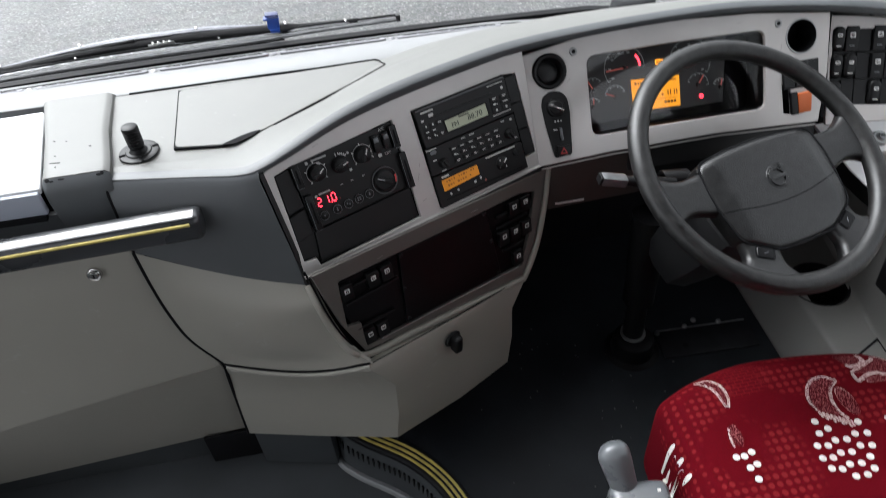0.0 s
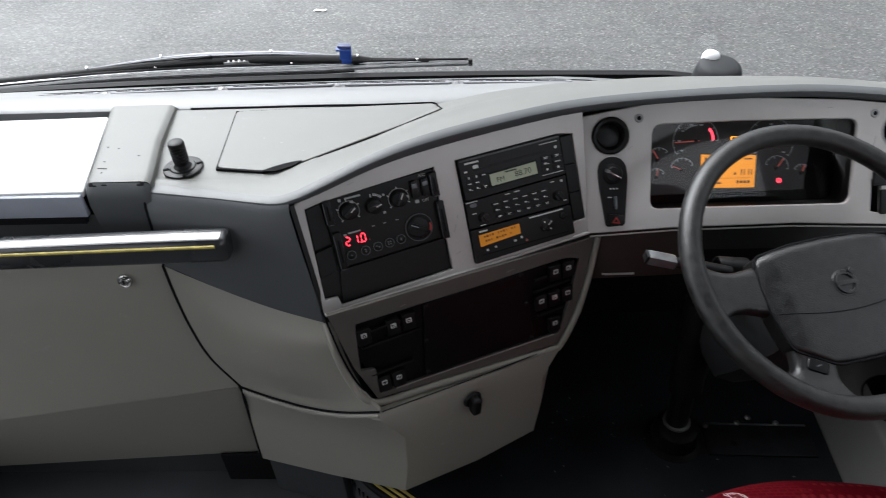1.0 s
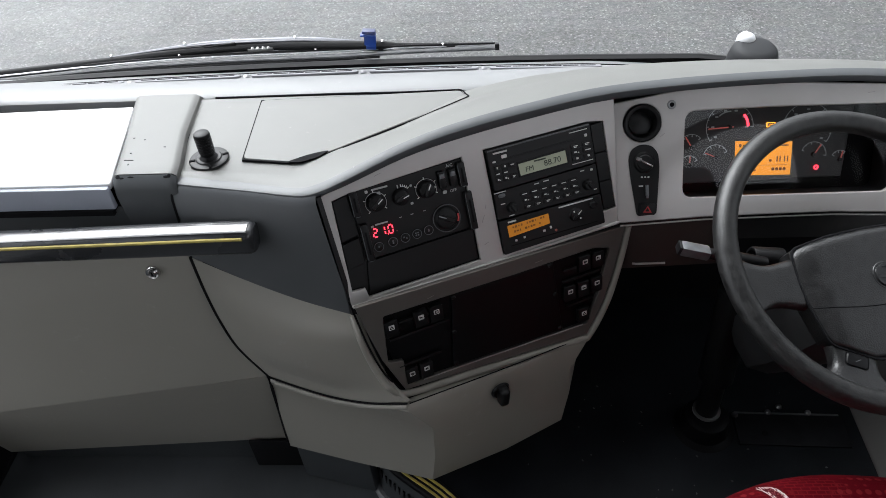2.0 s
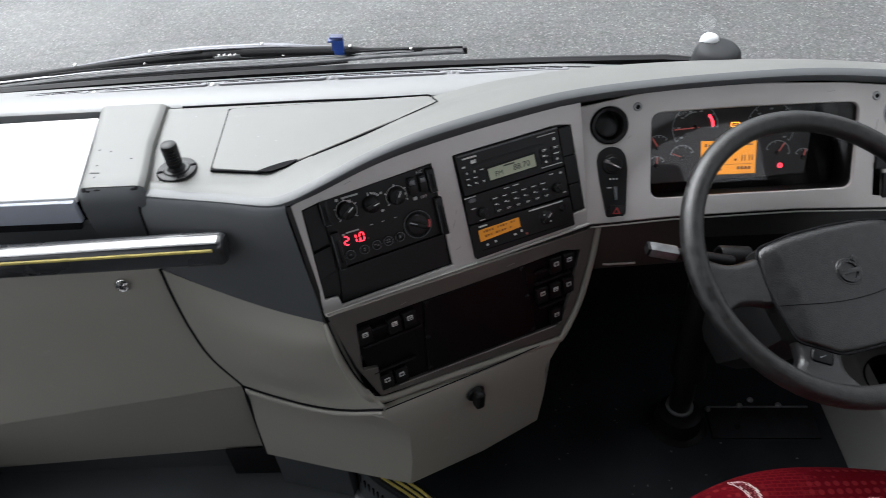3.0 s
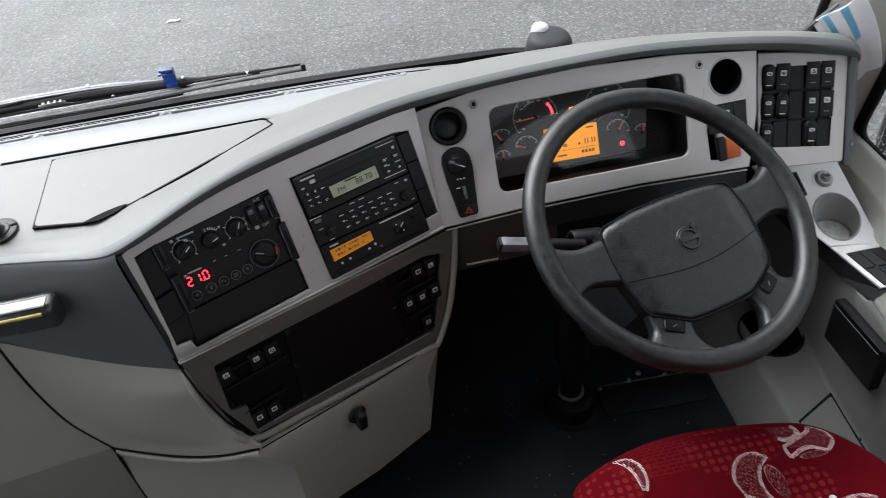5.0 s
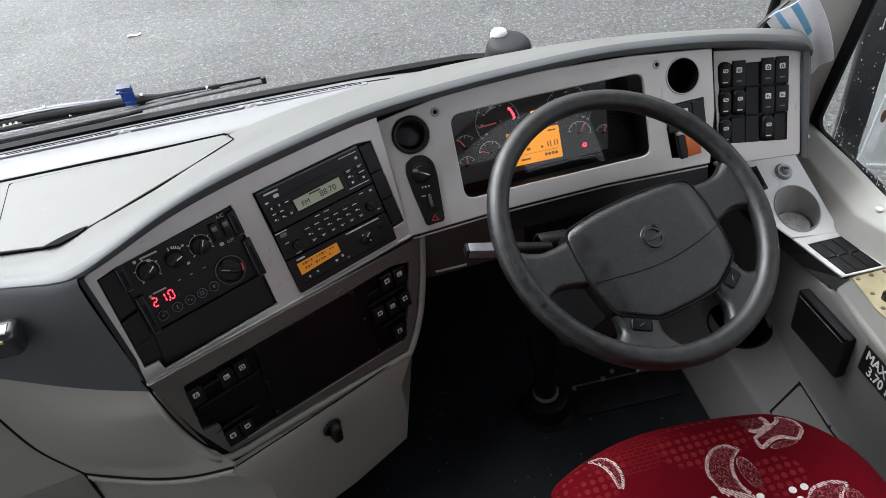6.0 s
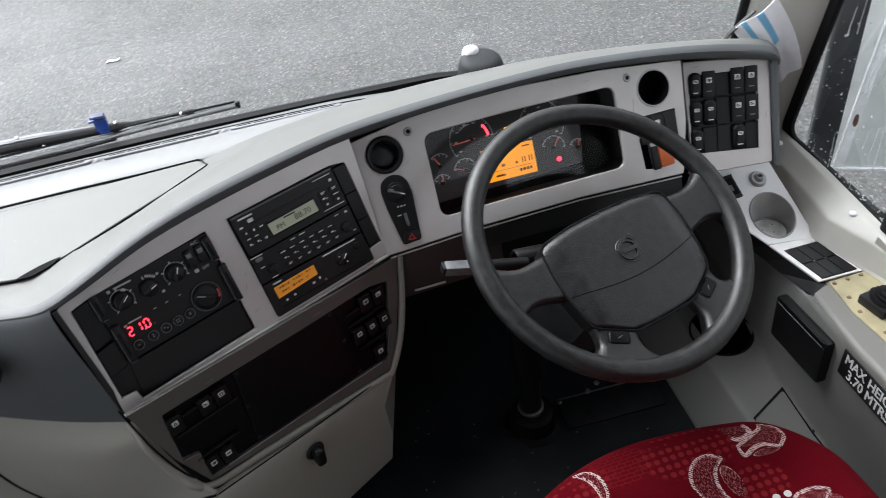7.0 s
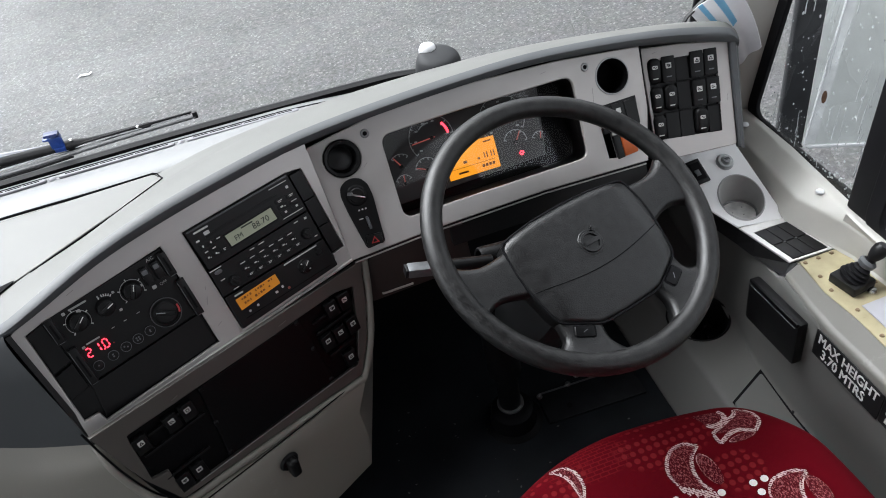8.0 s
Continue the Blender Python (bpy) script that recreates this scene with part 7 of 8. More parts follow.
for x, y in ((0.758, 1.114), (0.788, 1.115), (0.818, 1.116), (0.757, 1.070), (0.750, 1.030), (0.756, 0.968), (0.832, 1.014), (0.749, 0.90)):
    part("screw", lathe([(0, 0.003), (0.003, 0.0026), (0.0046, 0.0)], at(REAR, x, (y - 1.117) * 1.0032, 0.003), 12), mat("rusty_screw", (0.22, 0.16, 0.10), 0.5, 0.6) if (x, y) == (0.758, 1.114) else bpy.data.materials["rusty_screw"], cream)
pale = thing("pale_label_plate", "plain pale grey plate on the console", "plate")
plate("plate", [on_rear([(0.768, 0.972), (0.834, 0.974), (0.845, 0.78), (0.762, 0.78)])], 0.003, at(REAR, 0, 0, 0.0065), mat("pale_lilac_grey", (0.33, 0.33, 0.36), 0.4), pale)
joy = thing("joystick", "black joystick with a rubber gaiter on a square base", "joystick")
jm = at(REAR, 0.791, (1.028 - 1.117) * 1.0032, 0.003, 8) @ Matrix.Diagonal((1.15, 1.15, 1.15, 1))
part("base", box((0.046, 0.052, 0.018), at(jm, 0, 0, 0.009), 0.004), BLACK, joy)
jd = face_on(jm @ Vector((0, 0, 0.015)), (0.50, -0.14, 1.0)) @ Matrix.Diagonal((1.15, 1.15, 1.12, 1))
part("gaiter", lathe([(0.0215, -0.003), (0.0245, 0.002), (0.0245, 0.004), (0.0185, 0.006), (0.0215, 0.009), (0.0215, 0.011), (0.0155, 0.013), (0.0185, 0.016), (0.0180, 0.018), (0.0120, 0.020), (0.0145, 0.023), (0.0125, 0.026), (0.009, 0.028)], jd, 24), RUBBER, joy)
part("stem", lathe([(0.0075, 0.018), (0.008, 0.050), (0.0, 0.05)], jd, 16), BLACK, joy)
part("grip", lathe([(0.0, 0.078), (0.009, 0.077), (0.0125, 0.071), (0.0125, 0.060), (0.0095, 0.050), (0.008, 0.047)], jd, 20), BLACK, joy)
part("shaft_clamp", lathe([(0.009, 0.028), (0.0135, 0.031), (0.0145, 0.038), (0.010, 0.043)], jd, 16), DEEP, joy)
part("base_bolt", lathe([(0, 0.006), (0.006, 0.005), (0.0075, 0.0)], at(jm, 0.012, -0.030, 0.001), 10), CHROME, joy)

# holder and signs on the upright wall
holder_m = plane_frame((0.6890, 1.0730, 0.2715), (0, -1, 0.085), (-1, 0, 0))
holder = thing("document_holder", "black plastic holder box on the side wall", "holder")
part("box", box((0.154, 0.108, 0.024), at(holder_m, 0, 0, 0.012), 0.006), BLACK, holder)
part("flap", box((0.148, 0.012, 0.008), at(holder_m, 0.002, 0.0525, 0.0225), 0.003), GLOSS, holder, "glossy flap edge")
part("flap_edge", tube([holder_m @ Vector((-0.066, 0.0455, 0.0255)), holder_m @ Vector((0.070, 0.0455, 0.0255))], 0.0012, 6), LEVER, holder, "pale line along the flap")
sign_m = plane_frame((0.6840, 0.8880, 0.3205), (0.0, -1, 0.03), (-1, 0, 0))
sign = thing("height_sign", "black sign with white maximum height lettering", "sign")
plate("board", [rounded(0.168, 0.066, 0.002, 4)], 0.002, at(sign_m, 0, 0, 0.003), BLACK, sign, bevel=0.0004)
for line, x, y in (("MAX HEIGHT", 0.0, 0.0150), ("3.70 MTRS", -0.006, -0.0150)):
    for k in range(5):
        lettering("sign_text", line, 0.0330, at(sign_m, x + 0.0004 * (k - 2), y, 0.0035 + 0.0001 * k) @ Matrix.Diagonal((0.76, 1, 1, 1)), PRINT, sign)
sign2 = thing("small_sign", "small black sign with white marks", "sign")
plate("board", [rounded(0.080, 0.060, 0.002, 4, 0.1265, 0.0)], 0.002, at(sign_m, 0, 0, 0.003), BLACK, sign2, bevel=0.0004)
plate("print_box", [rounded(0.062, 0.026, 0.003, 3, 0.1265, 0.012), rounded(0.050, 0.014, 0.002, 3, 0.1265, 0.012)[::-1]], 0.0005, at(sign_m, 0, 0, 0.0035), PRINT, sign2, bevel=0.0)
for k in range(4):
    plate("print_bar", [rounded(0.011, 0.012, 0.001, 2, 0.1040 + 0.015 * k, -0.014)], 0.0005, at(sign_m, 0, 0, 0.0035), PRINT, sign2, bevel=0.0)
# ---- driver's seat ----
seat = thing("driver_chair", "driver's chair in red patterned moquette", "chair")
front_edge = []
for k in range(15):
    x = 0.035 + 0.54 * k / 14
    d = x - 0.25
    front_edge.append((x, 0.953 - (1.32 * d * d if d < 0 else 0.55 * d * d + 6.0 * max(0.0, d - 0.21) ** 2)))
seat_shape = soften([(0.03, 0.44)] + front_edge + [(0.588, 0.70), (0.59, 0.44)], 0.045, 4)
SEAT_TOP, SEAT_ROLL = 0.333, 0.066
levels = [(0.0, 0.10), (0.0, 0.20)]
for k in range(0, 9):
    a = radians(90 * k / 8)
    levels.append((SEAT_ROLL * (1 - math.cos(a)), SEAT_TOP - SEAT_ROLL * (1 - math.sin(a))))
bm = bmesh.new()
cx, cy = 0.31, 0.68
rings = []
for inset, z in levels:
    ring_ = []
    for x, y in seat_shape:
        d = Vector((cx - x, cy - y))
        d = d.normalized() * min(inset, d.length * 0.9)
        ring_.append(bm.verts.new((x + d.x, y + d.y, z)))
    rings.append(ring_)
for s in (0.72, 0.5, 0.28, 0.1):
    rings.append([bm.verts.new((cx + (v.co.x - cx) * s, cy + (v.co.y - cy) * s, SEAT_TOP + 0.006 * (1 - s) - 0.012 * (1 - s) ** 2)) for v in rings[10]])
n_ = len(seat_shape)
for a, b in zip(rings, rings[1:]):
    for k in range(n_):
        bm.faces.new((a[k], a[(k + 1) % n_], b[(k + 1) % n_], b[k]))
bm.faces.new(rings[-1])
bm.faces.new(rings[0][::-1])
bmesh.ops.recalc_face_normals(bm, faces=bm.faces)
tree = BVHTree.FromBMesh(bm)
cushion = part("cushion", bm, MOQUETTE, seat, "deep red patterned seat cushion")


def on_seat(x, y, lift=0.0008):
    x, y = x - 0.007, y - 0.0075
    hit = tree.ray_cast(Vector((x, y, 1.0)), Vector((0, 0, -1)))
    return hit[0] + hit[1] * lift if hit[0] else Vector((x, y, 0.2))


def stitched(name, outline, material, label=""):
    """A patch of pattern lying on the cushion, from a band given as two rows of points."""
    rows = [[on_seat(*q) for q in row] for row in outline]
    bm = bmesh.new()
    grid = [[bm.verts.new(q) for q in row] for row in rows]
    for a, b in zip(grid, grid[1:]):
        for k in range(len(a) - 1):
            bm.faces.new((a[k], a[k + 1], b[k + 1], b[k]))
    bmesh.ops.recalc_face_normals(bm, faces=bm.faces)
    return part(name, bm, material, cushion, label)


def swirl(points, w0, w1, steps=7, ragged=0.0):
    """Two rows along a smooth line, w0 to w1 wide at its middle and thin at the tips."""
    line = smooth_line([(x, y, 0) for x, y in points], steps)
    left_, right_, n = [], [], len(line)
    for k, q in enumerate(line):
        d = (line[min(n - 1, k + 1)] - line[max(0, k - 1)]).normalized()
        s = Vector((-d.y, d.x, 0))
        w = (w0 + (w1 - w0) * math.sin(math.pi * k / (n - 1)) ** 0.7) / 2
        j = ragged * (k % 2)
        left_.append(((q + s * (w + j)).x, (q + s * (w + j)).y))
        right_.append(((q - s * (w + j)).x, (q - s * (w + j)).y))
    return [left_, right_]


def dots(places, r):
    for x, y in places:
        bm = bmesh.new()
        c = bm.verts.new(on_seat(x, y, 0.0012))
        edge_ = [bm.verts.new(on_seat(x + r * math.cos(a), y + r * 0.9 * math.sin(a))) for a in (2 * math.pi * k / 10 for k in range(10))]
        for k in range(10):
            bm.faces.new((c, edge_[k], edge_[(k + 1) % 10]))
        bmesh.ops.recalc_face_normals(bm, faces=bm.faces)
        part("white_dot", bm, DOTTHREAD, cushion)


def resample(points, n):
    """n points evenly along a smooth line."""
    line = smooth_line([(x, y, 0) for x, y in points], 8)
    return [(line[round(k * (len(line) - 1) / (n - 1))].x, line[round(k * (len(line) - 1) / (n - 1))].y) for k in range(n)]


def horn(left_, right_, width=0.0058):
    """One horn of the moquette: a hatched field between two curved edges of pale stitches."""
    a, b = resample(left_, 13), resample(right_, 13)
    stitched("fill", [[(p[0] + (q[0] - p[0]) * w, p[1] + (q[1] - p[1]) * w) for p, q in zip(a, b)] for w in (0.0, 0.34, 0.67, 1.0)], ROSE, "rose hatched field")
    for side_ in (a, b):
        stitched("swirl", swirl(side_, width * 0.8, width, 3, 0.0006), THREAD, "pale pink stitched edge")


def oval(x, y, length, width, turn):
    """A hatched oval with a thin stitched rim."""
    c, k_ = math.cos(radians(turn)), math.sin(radians(turn))
    rim = [(x + u * c - v * k_, y + u * k_ + v * c) for u, v in ((length / 2 * math.cos(a), width / 2 * math.sin(a)) for a in (2 * math.pi * j / 20 for j in range(21)))]
    stitched("oval", [[(x + (p - x) * w, y + (q - y) * w) for p, q in rim] for w in (0.02, 0.5, 1.0)], ROSE)
    stitched("oval_rim", [rim, [(x + (p - x) * 0.90, y + (q - y) * 0.90) for p, q in rim]], ROSE_RIM)


ROSE_RIM = hatch("rose_rim_thread", (0.46, 0.27, 0.26), (0.075, 0.005, 0.010), 0.47, 620.0)


def fringe(start, end, count):
    """Short stitches hanging from an edge."""
    for k in range(count):
        w = k / (count - 1)
        x, y = start[0] + (end[0] - start[0]) * w, start[1] + (end[1] - start[1]) * w
        stitched("fringe", swirl([(x, y), (x + 0.001, y - 0.006), (x + 0.002, y - 0.013 - 0.004 * (k % 2))], 0.003, 0.0048, 3, 0.0005), THREAD)


horn([(0.370, 0.860), (0.351, 0.871), (0.328, 0.869), (0.309, 0.852), (0.301, 0.830), (0.306, 0.808)], [(0.370, 0.860), (0.350, 0.844), (0.340, 0.820), (0.341, 0.797), (0.350, 0.781)])
oval(0.366, 0.816, 0.062, 0.028, 97)
fringe((0.306, 0.806), (0.350, 0.779), 9)
horn([(0.467, 0.903), (0.460, 0.892), (0.439, 0.8825), (0.405, 0.870)], [(0.468, 0.903), (0.4905, 0.888), (0.4915, 0.866), (0.474, 0.849)], 0.0062)
stitched("swirl", swirl([(0.406, 0.868), (0.409, 0.851), (0.428, 0.8585), (0.4476, 0.861), (0.474, 0.849)], 0.004, 0.0072, 6, 0.0006), THREAD)
oval(0.447, 0.847, 0.050, 0.012, 0)
stitched("fill", [[(0.394, 0.918), (0.400, 0.902), (0.404, 0.889)], [(0.416, 0.914), (0.416, 0.900), (0.412, 0.886)], [(0.438, 0.909), (0.438, 0.897), (0.424, 0.883)]], ROSE)
stitched("swirl", swirl([(0.4405, 0.911), (0.4425, 0.8945), (0.434, 0.884), (0.419, 0.8815), (0.404, 0.8875)], 0.005, 0.0100, 6, 0.0006), THREAD)
horn([(0.502, 0.755), (0.483, 0.764), (0.453, 0.764), (0.435, 0.753), (0.427, 0.735), (0.430, 0.712)], [(0.502, 0.755), (0.486, 0.745), (0.476, 0.731), (0.471, 0.714), (0.474, 0.692)])
oval(0.501, 0.722, 0.054, 0.028, 97)
fringe((0.430, 0.710), (0.474, 0.690), 8)
horn([(0.12, 0.60), (0.10, 0.60), (0.085, 0.58), (0.09, 0.55)], [(0.12, 0.60), (0.112, 0.575), (0.118, 0.555), (0.135, 0.54)])
horn([(0.124, 0.916), (0.140, 0.914), (0.154, 0.905), (0.163, 0.887), (0.164, 0.864), (0.156, 0.845)], [(0.124, 0.916), (0.136, 0.902), (0.145, 0.886), (0.150, 0.866), (0.152, 0.847)], 0.0050)
dots([(0.435, 0.769), (0.415, 0.769), (0.418, 0.751)], 0.0066)
stitched("fill", swirl([(0.145, 0.811), (0.144, 0.79), (0.144, 0.767)], 0.008, 0.020, 6), ROSE)
stitched("swirl", swirl([(0.137, 0.806), (0.132, 0.783), (0.131, 0.767)], 0.002, 0.004, 6, 0.0008), THREAD)
dots([(0.289, 0.788), (0.304, 0.771), (0.361, 0.773), (0.344, 0.753), (0.365, 0.75), (0.285, 0.765), (0.305, 0.748), (0.325, 0.746), (0.27, 0.744), (0.288, 0.741), (0.341, 0.731), (0.36, 0.727), (0.302, 0.725), (0.321, 0.723), (0.267, 0.721), (0.285, 0.719), (0.346, 0.709), (0.306, 0.703), (0.326, 0.701), (0.289, 0.697), (0.341, 0.688), (0.304, 0.681), (0.324, 0.68), (0.272, 0.701)], 0.0066)
dots([(0.14, 0.749), (0.155, 0.754), (0.126, 0.75), (0.154, 0.731), (0.14, 0.727), (0.144, 0.705)], 0.0066)
dots([(0.043, 0.812), (0.039, 0.795), (0.045, 0.780), (0.040, 0.765), (0.046, 0.748)], 0.0055)
part("backrest", box((0.52, 0.12, 0.72), pose(0.31, 0.36, 0.66, 12, 0, 0), 0.05, 4), MOQUETTE, seat, "red seat back")
part("seat_base", box((0.42, 0.40, 0.14), pose(0.31, 0.66, 0.07), 0.02), BLACK, seat, "black seat base")

# gear lever housing beside the seat
gear = thing("gear_selector", "grey plastic gear selector beside the seat", "gear selector")
gm = pose(-0.050, 0.715, 0.20, 0, 0, -6)
part("housing", box((0.105, 0.20, 0.14), at(gm, 0, -0.055, 0.02), 0.020, 3), LEVER, gear)
lev = face_on((-0.066, 0.745, 0.268), (-0.16, 0.62, 0.70))
handle_m = lev @ Matrix.Diagonal((1.25, 1.0, 1.04, 1))
part("handle", lathe([(0.0, 0.0945), (0.009, 0.0935), (0.0165, 0.0895), (0.0215, 0.082), (0.0235, 0.073), (0.0230, 0.060), (0.0205, 0.030), (0.0185, 0.0), (0.0, 0.0)], handle_m, 28), LEVER, gear, "grey tapered lever handle")
for sx in (-1, 1):
    part("handle_seam", tube([handle_m @ Vector((sx * 0.0183, -0.006, 0.004)), handle_m @ Vector((sx * 0.0206, -0.0065, 0.034)), handle_m @ Vector((sx * 0.0226, -0.007, 0.072))], 0.0008, 6), CAVITY, gear)
part("handle_collar", lathe([(0.017, 0.004), (0.0225, 0.003), (0.0245, -0.002), (0.0245, -0.012), (0.0, -0.012)], handle_m, 28), LEVER, gear)
for q in range(4):
    part("stud", lathe([(0, 0.0022), (0.0022, 0.0016), (0.0030, 0.0)], at(gm, 0.034 + 0.003 * q, -0.010 - 0.011 * q, 0.0895), 12), CHROME, gear)
part("gate", box((0.05, 0.006, 0.004), at(gm, 0.012, -0.02, 0.092), 0.001), BLACK, gear)
for k in range(3):
    part("gate_mark", box((0.006, 0.006, 0.002), at(gm, 0.032, 0.02 - 0.02 * k, 0.0905), 0.0006), PRINT, gear)
part("housing_foot", box((0.09, 0.18, 0.14), at(gm, 0, -0.055, -0.125), 0.01), BLACK, gear)

# ---- step edge with yellow lines ----
nosing = thing("step_nosing", "black step nosing with three dull yellow lines", "nosing")
path_ = [q for q in edge if 0.0 < q.y < 1.18]


def offset_line(line, d, z):
    out = []
    for k, q in enumerate(line):
        t = (line[min(len(line) - 1, k + 1)] - line[max(0, k - 1)]).normalized()
        out.append(Vector((q.x - t.y * d, q.y + t.x * d, z)))
    return out


part("rubber_strip", loft([offset_line(path_, d, z) for d, z in ((-0.004, -0.05), (-0.004, 0.0), (0.0, 0.0045), (0.040, 0.0045), (0.042, 0.001))]), RUBBER, nosing)
for d in (0.006, 0.0175, 0.029):
    part("yellow_line", loft([offset_line(path_, d + w, z) for w, z in ((0, 0.0047), (0.0008, 0.0060), (0.0055, 0.0060), (0.0063, 0.0047))]), YELLOW, nosing, "dull yellow line")
riser = thing("step_riser", "ribbed black step riser with a light lower edge", "riser")
part("riser_face", loft([offset_line(path_, d, z) for d, z in ((-0.006, -0.005), (-0.014, -0.06), (-0.020, -0.115))]), STEPMAT, riser)
part("riser_edge", loft([offset_line(path_, d, z) for d, z in ((-0.018, -0.112), (-0.028, -0.110), (-0.034, -0.114), (-0.036, -0.120))]), mat("grey_edge", (0.16, 0.165, 0.17), 0.45), riser, "light grey lower edge")
acc = 0.0
for a, b in zip(path_, path_[1:]):
    seg = (b - a).length
    while acc < seg:
        q = a.lerp(b, acc / seg)
        t = (b - a).normalized()
        part("rib", box((0.004, 0.0035, 0.060), pose(q.x + t.y * 0.0125, q.y - t.x * 0.0125, -0.062, 0, 0, math.degrees(math.atan2(t.y, t.x)))), RUBBER, riser)
        acc += 0.014
    acc -= seg
under = thing("locker_plinth", "black plinth panel under the locker", "plinth")
part("panel", box((0.92, 0.02, 0.15), pose(-1.06, 1.235, -0.045), 0.003), STEPMAT, under)
part("cover_plate", box((0.125, 0.008, 0.105), pose(-0.845, 1.203, -0.062), 0.003), RUBBER, under, "black cover plate")
part("plinth_end", box((0.18, 0.03, 0.13), pose(-0.690, 1.165, -0.045, 0, 0, -14), 0.003), STEPMAT, under)
part("mat_edge", tube([(-1.52, 0.985, -0.116), (-0.995, 0.985, -0.116), (-0.985, 0.975, -0.116), (-0.985, 0.2, -0.116)], 0.006, 8), mat("mat_grey_edge", (0.17, 0.175, 0.18), 0.5), under, "grey mat edge")

# ---- outside: wiper, clip, mirror ----
wiper = thing("windscreen_wiper", "wet black windscreen wiper with a broad curved arm", "wiper")
# lilac-grey colour that stands in for sky reflected on the wet arm
ARMSHEEN = mat("arm_sky_sheen", (0.15, 0.152, 0.172), 0.22, grain=400, bump=0.15, vary=0.25, patch=20)
WETSPINE = mat("wet_blade_metal", (0.34, 0.34, 0.35), 0.25, 0.4, grain=400, bump=0.1, vary=0.3, patch=40)
WIPERBLACK = mat("wiper_black", (0.0045, 0.0045, 0.005), 0.5, grain=400, bump=0.2, vary=0.3, spec=0.12)
BLADEGREY = mat("blade_rubber_grey", (0.075, 0.076, 0.080), 0.35, grain=500, bump=0.2, vary=0.35, patch=25)
spine_line = smooth_line([(-1.50, 1.722, 0.681), (-1.231, 1.728, 0.697), (-1.098, 1.728, 0.705), (-0.908, 1.728, 0.711), (-0.728, 1.728, 0.712), (-0.624, 1.728, 0.713), (-0.488, 1.728, 0.715), (-0.303, 1.728, 0.713)], 4)
part("blade_spine", tube(spine_line, 0.0023, 8), WETSPINE, wiper, "bright wet blade spine")
part("blade_edge", tube([q + Vector((0, 0.001, 0.0042)) for q in spine_line[4:]], 0.0024, 8), WIPERBLACK, wiper)
part("blade_foot", tube([(-1.50, 1.716, 0.664), (-1.233, 1.722, 0.680), (-1.10, 1.722, 0.688), (-0.910, 1.722, 0.6935), (-0.729, 1.722, 0.6950), (-0.56, 1.722, 0.6985)], [0.007, 0.007, 0.007, 0.006, 0.0045, 0.002], 10), WIPERBLACK, wiper)
part("blade", tube(smooth_line([(-1.50, 1.718, 0.672), (-1.233, 1.724, 0.688), (-1.10, 1.724, 0.696), (-0.910, 1.724, 0.7015), (-0.729, 1.724, 0.7025), (-0.625, 1.724, 0.7035), (-0.489, 1.724, 0.7075), (-0.303, 1.724, 0.709)], 4), 0.0052, 10), BLADEGREY, wiper, "grey wet rubber blade")
part("blade_tip", box((0.010, 0.010, 0.015), pose(-0.303, 1.724, 0.7125), 0.002), BLACK, wiper)
part("arm_body", tube(smooth_line([(-1.50, 1.740, 0.676), (-1.20, 1.740, 0.700), (-1.05, 1.740, 0.714), (-0.92, 1.740, 0.722), (-0.78, 1.740, 0.724), (-0.62, 1.738, 0.719), (-0.46, 1.734, 0.7145), (-0.36, 1.731, 0.714)], 5), [0.010] * 20 + [0.012] * 8 + [0.007] * 6 + [0.0035] * 2, 10, squash=0.95), WIPERBLACK, wiper, "black wiper arm")
arm_line = smooth_line([(-1.190, 1.745, 0.708), (-1.085, 1.745, 0.721), (-0.981, 1.745, 0.732), (-0.895, 1.745, 0.7365), (-0.823, 1.745, 0.7370), (-0.723, 1.745, 0.7355), (-0.640, 1.745, 0.7285), (-0.560, 1.742, 0.7240)], 5)
part("arm_sheen_band", tube(arm_line, [0.0012 + 0.0050 * min(1.0, k / 14) * (1.0 if k < 27 else (36 - k) / 9) for k in range(len(arm_line))], 10, squash=0.8), ARMSHEEN, wiper, "pale band standing in for sky reflected on the arm")
part("arm_step", box((0.075, 0.012, 0.018), pose(-0.915, 1.741, 0.7255, 0, -6, 0), 0.003), WIPERBLACK, wiper)
part("wash_hose", tube(smooth_line([(-1.02, 1.732, 0.7075), (-0.982, 1.733, 0.713), (-0.949, 1.734, 0.7225), (-0.922, 1.734, 0.7245), (-0.860, 1.734, 0.7245)], 5), 0.0018, 8), LEVER, wiper, "thin grey washer hose")
part("lower_link", tube([(-1.140, 1.733, 0.7085), (-1.064, 1.733, 0.7105), (-1.0, 1.733, 0.7105), (-0.94, 1.733, 0.7095)], [0.0015, 0.0030, 0.0032, 0.0018], 8), ARMSHEEN, wiper)
part("long_link", tube([(-0.800, 1.733, 0.7165), (-0.72, 1.733, 0.7195), (-0.62, 1.733, 0.7215), (-0.585, 1.733, 0.7215)], [0.0040, 0.0034, 0.0026, 0.0020], 8), LEVER, wiper)
part("pivot_block", box((0.060, 0.014, 0.013), pose(-0.823, 1.736, 0.7195, 0, -2, 0), 0.003), ALLOY, wiper, "dull metal pivot block")
for x in (-0.841, -0.829, -0.817, -0.805):
    part("rivet", lathe([(0, 0.004), (0.003, 0.0035), (0.0042, 0.0)], pose(x, 1.732, 0.7255), 10), CHROME, wiper)
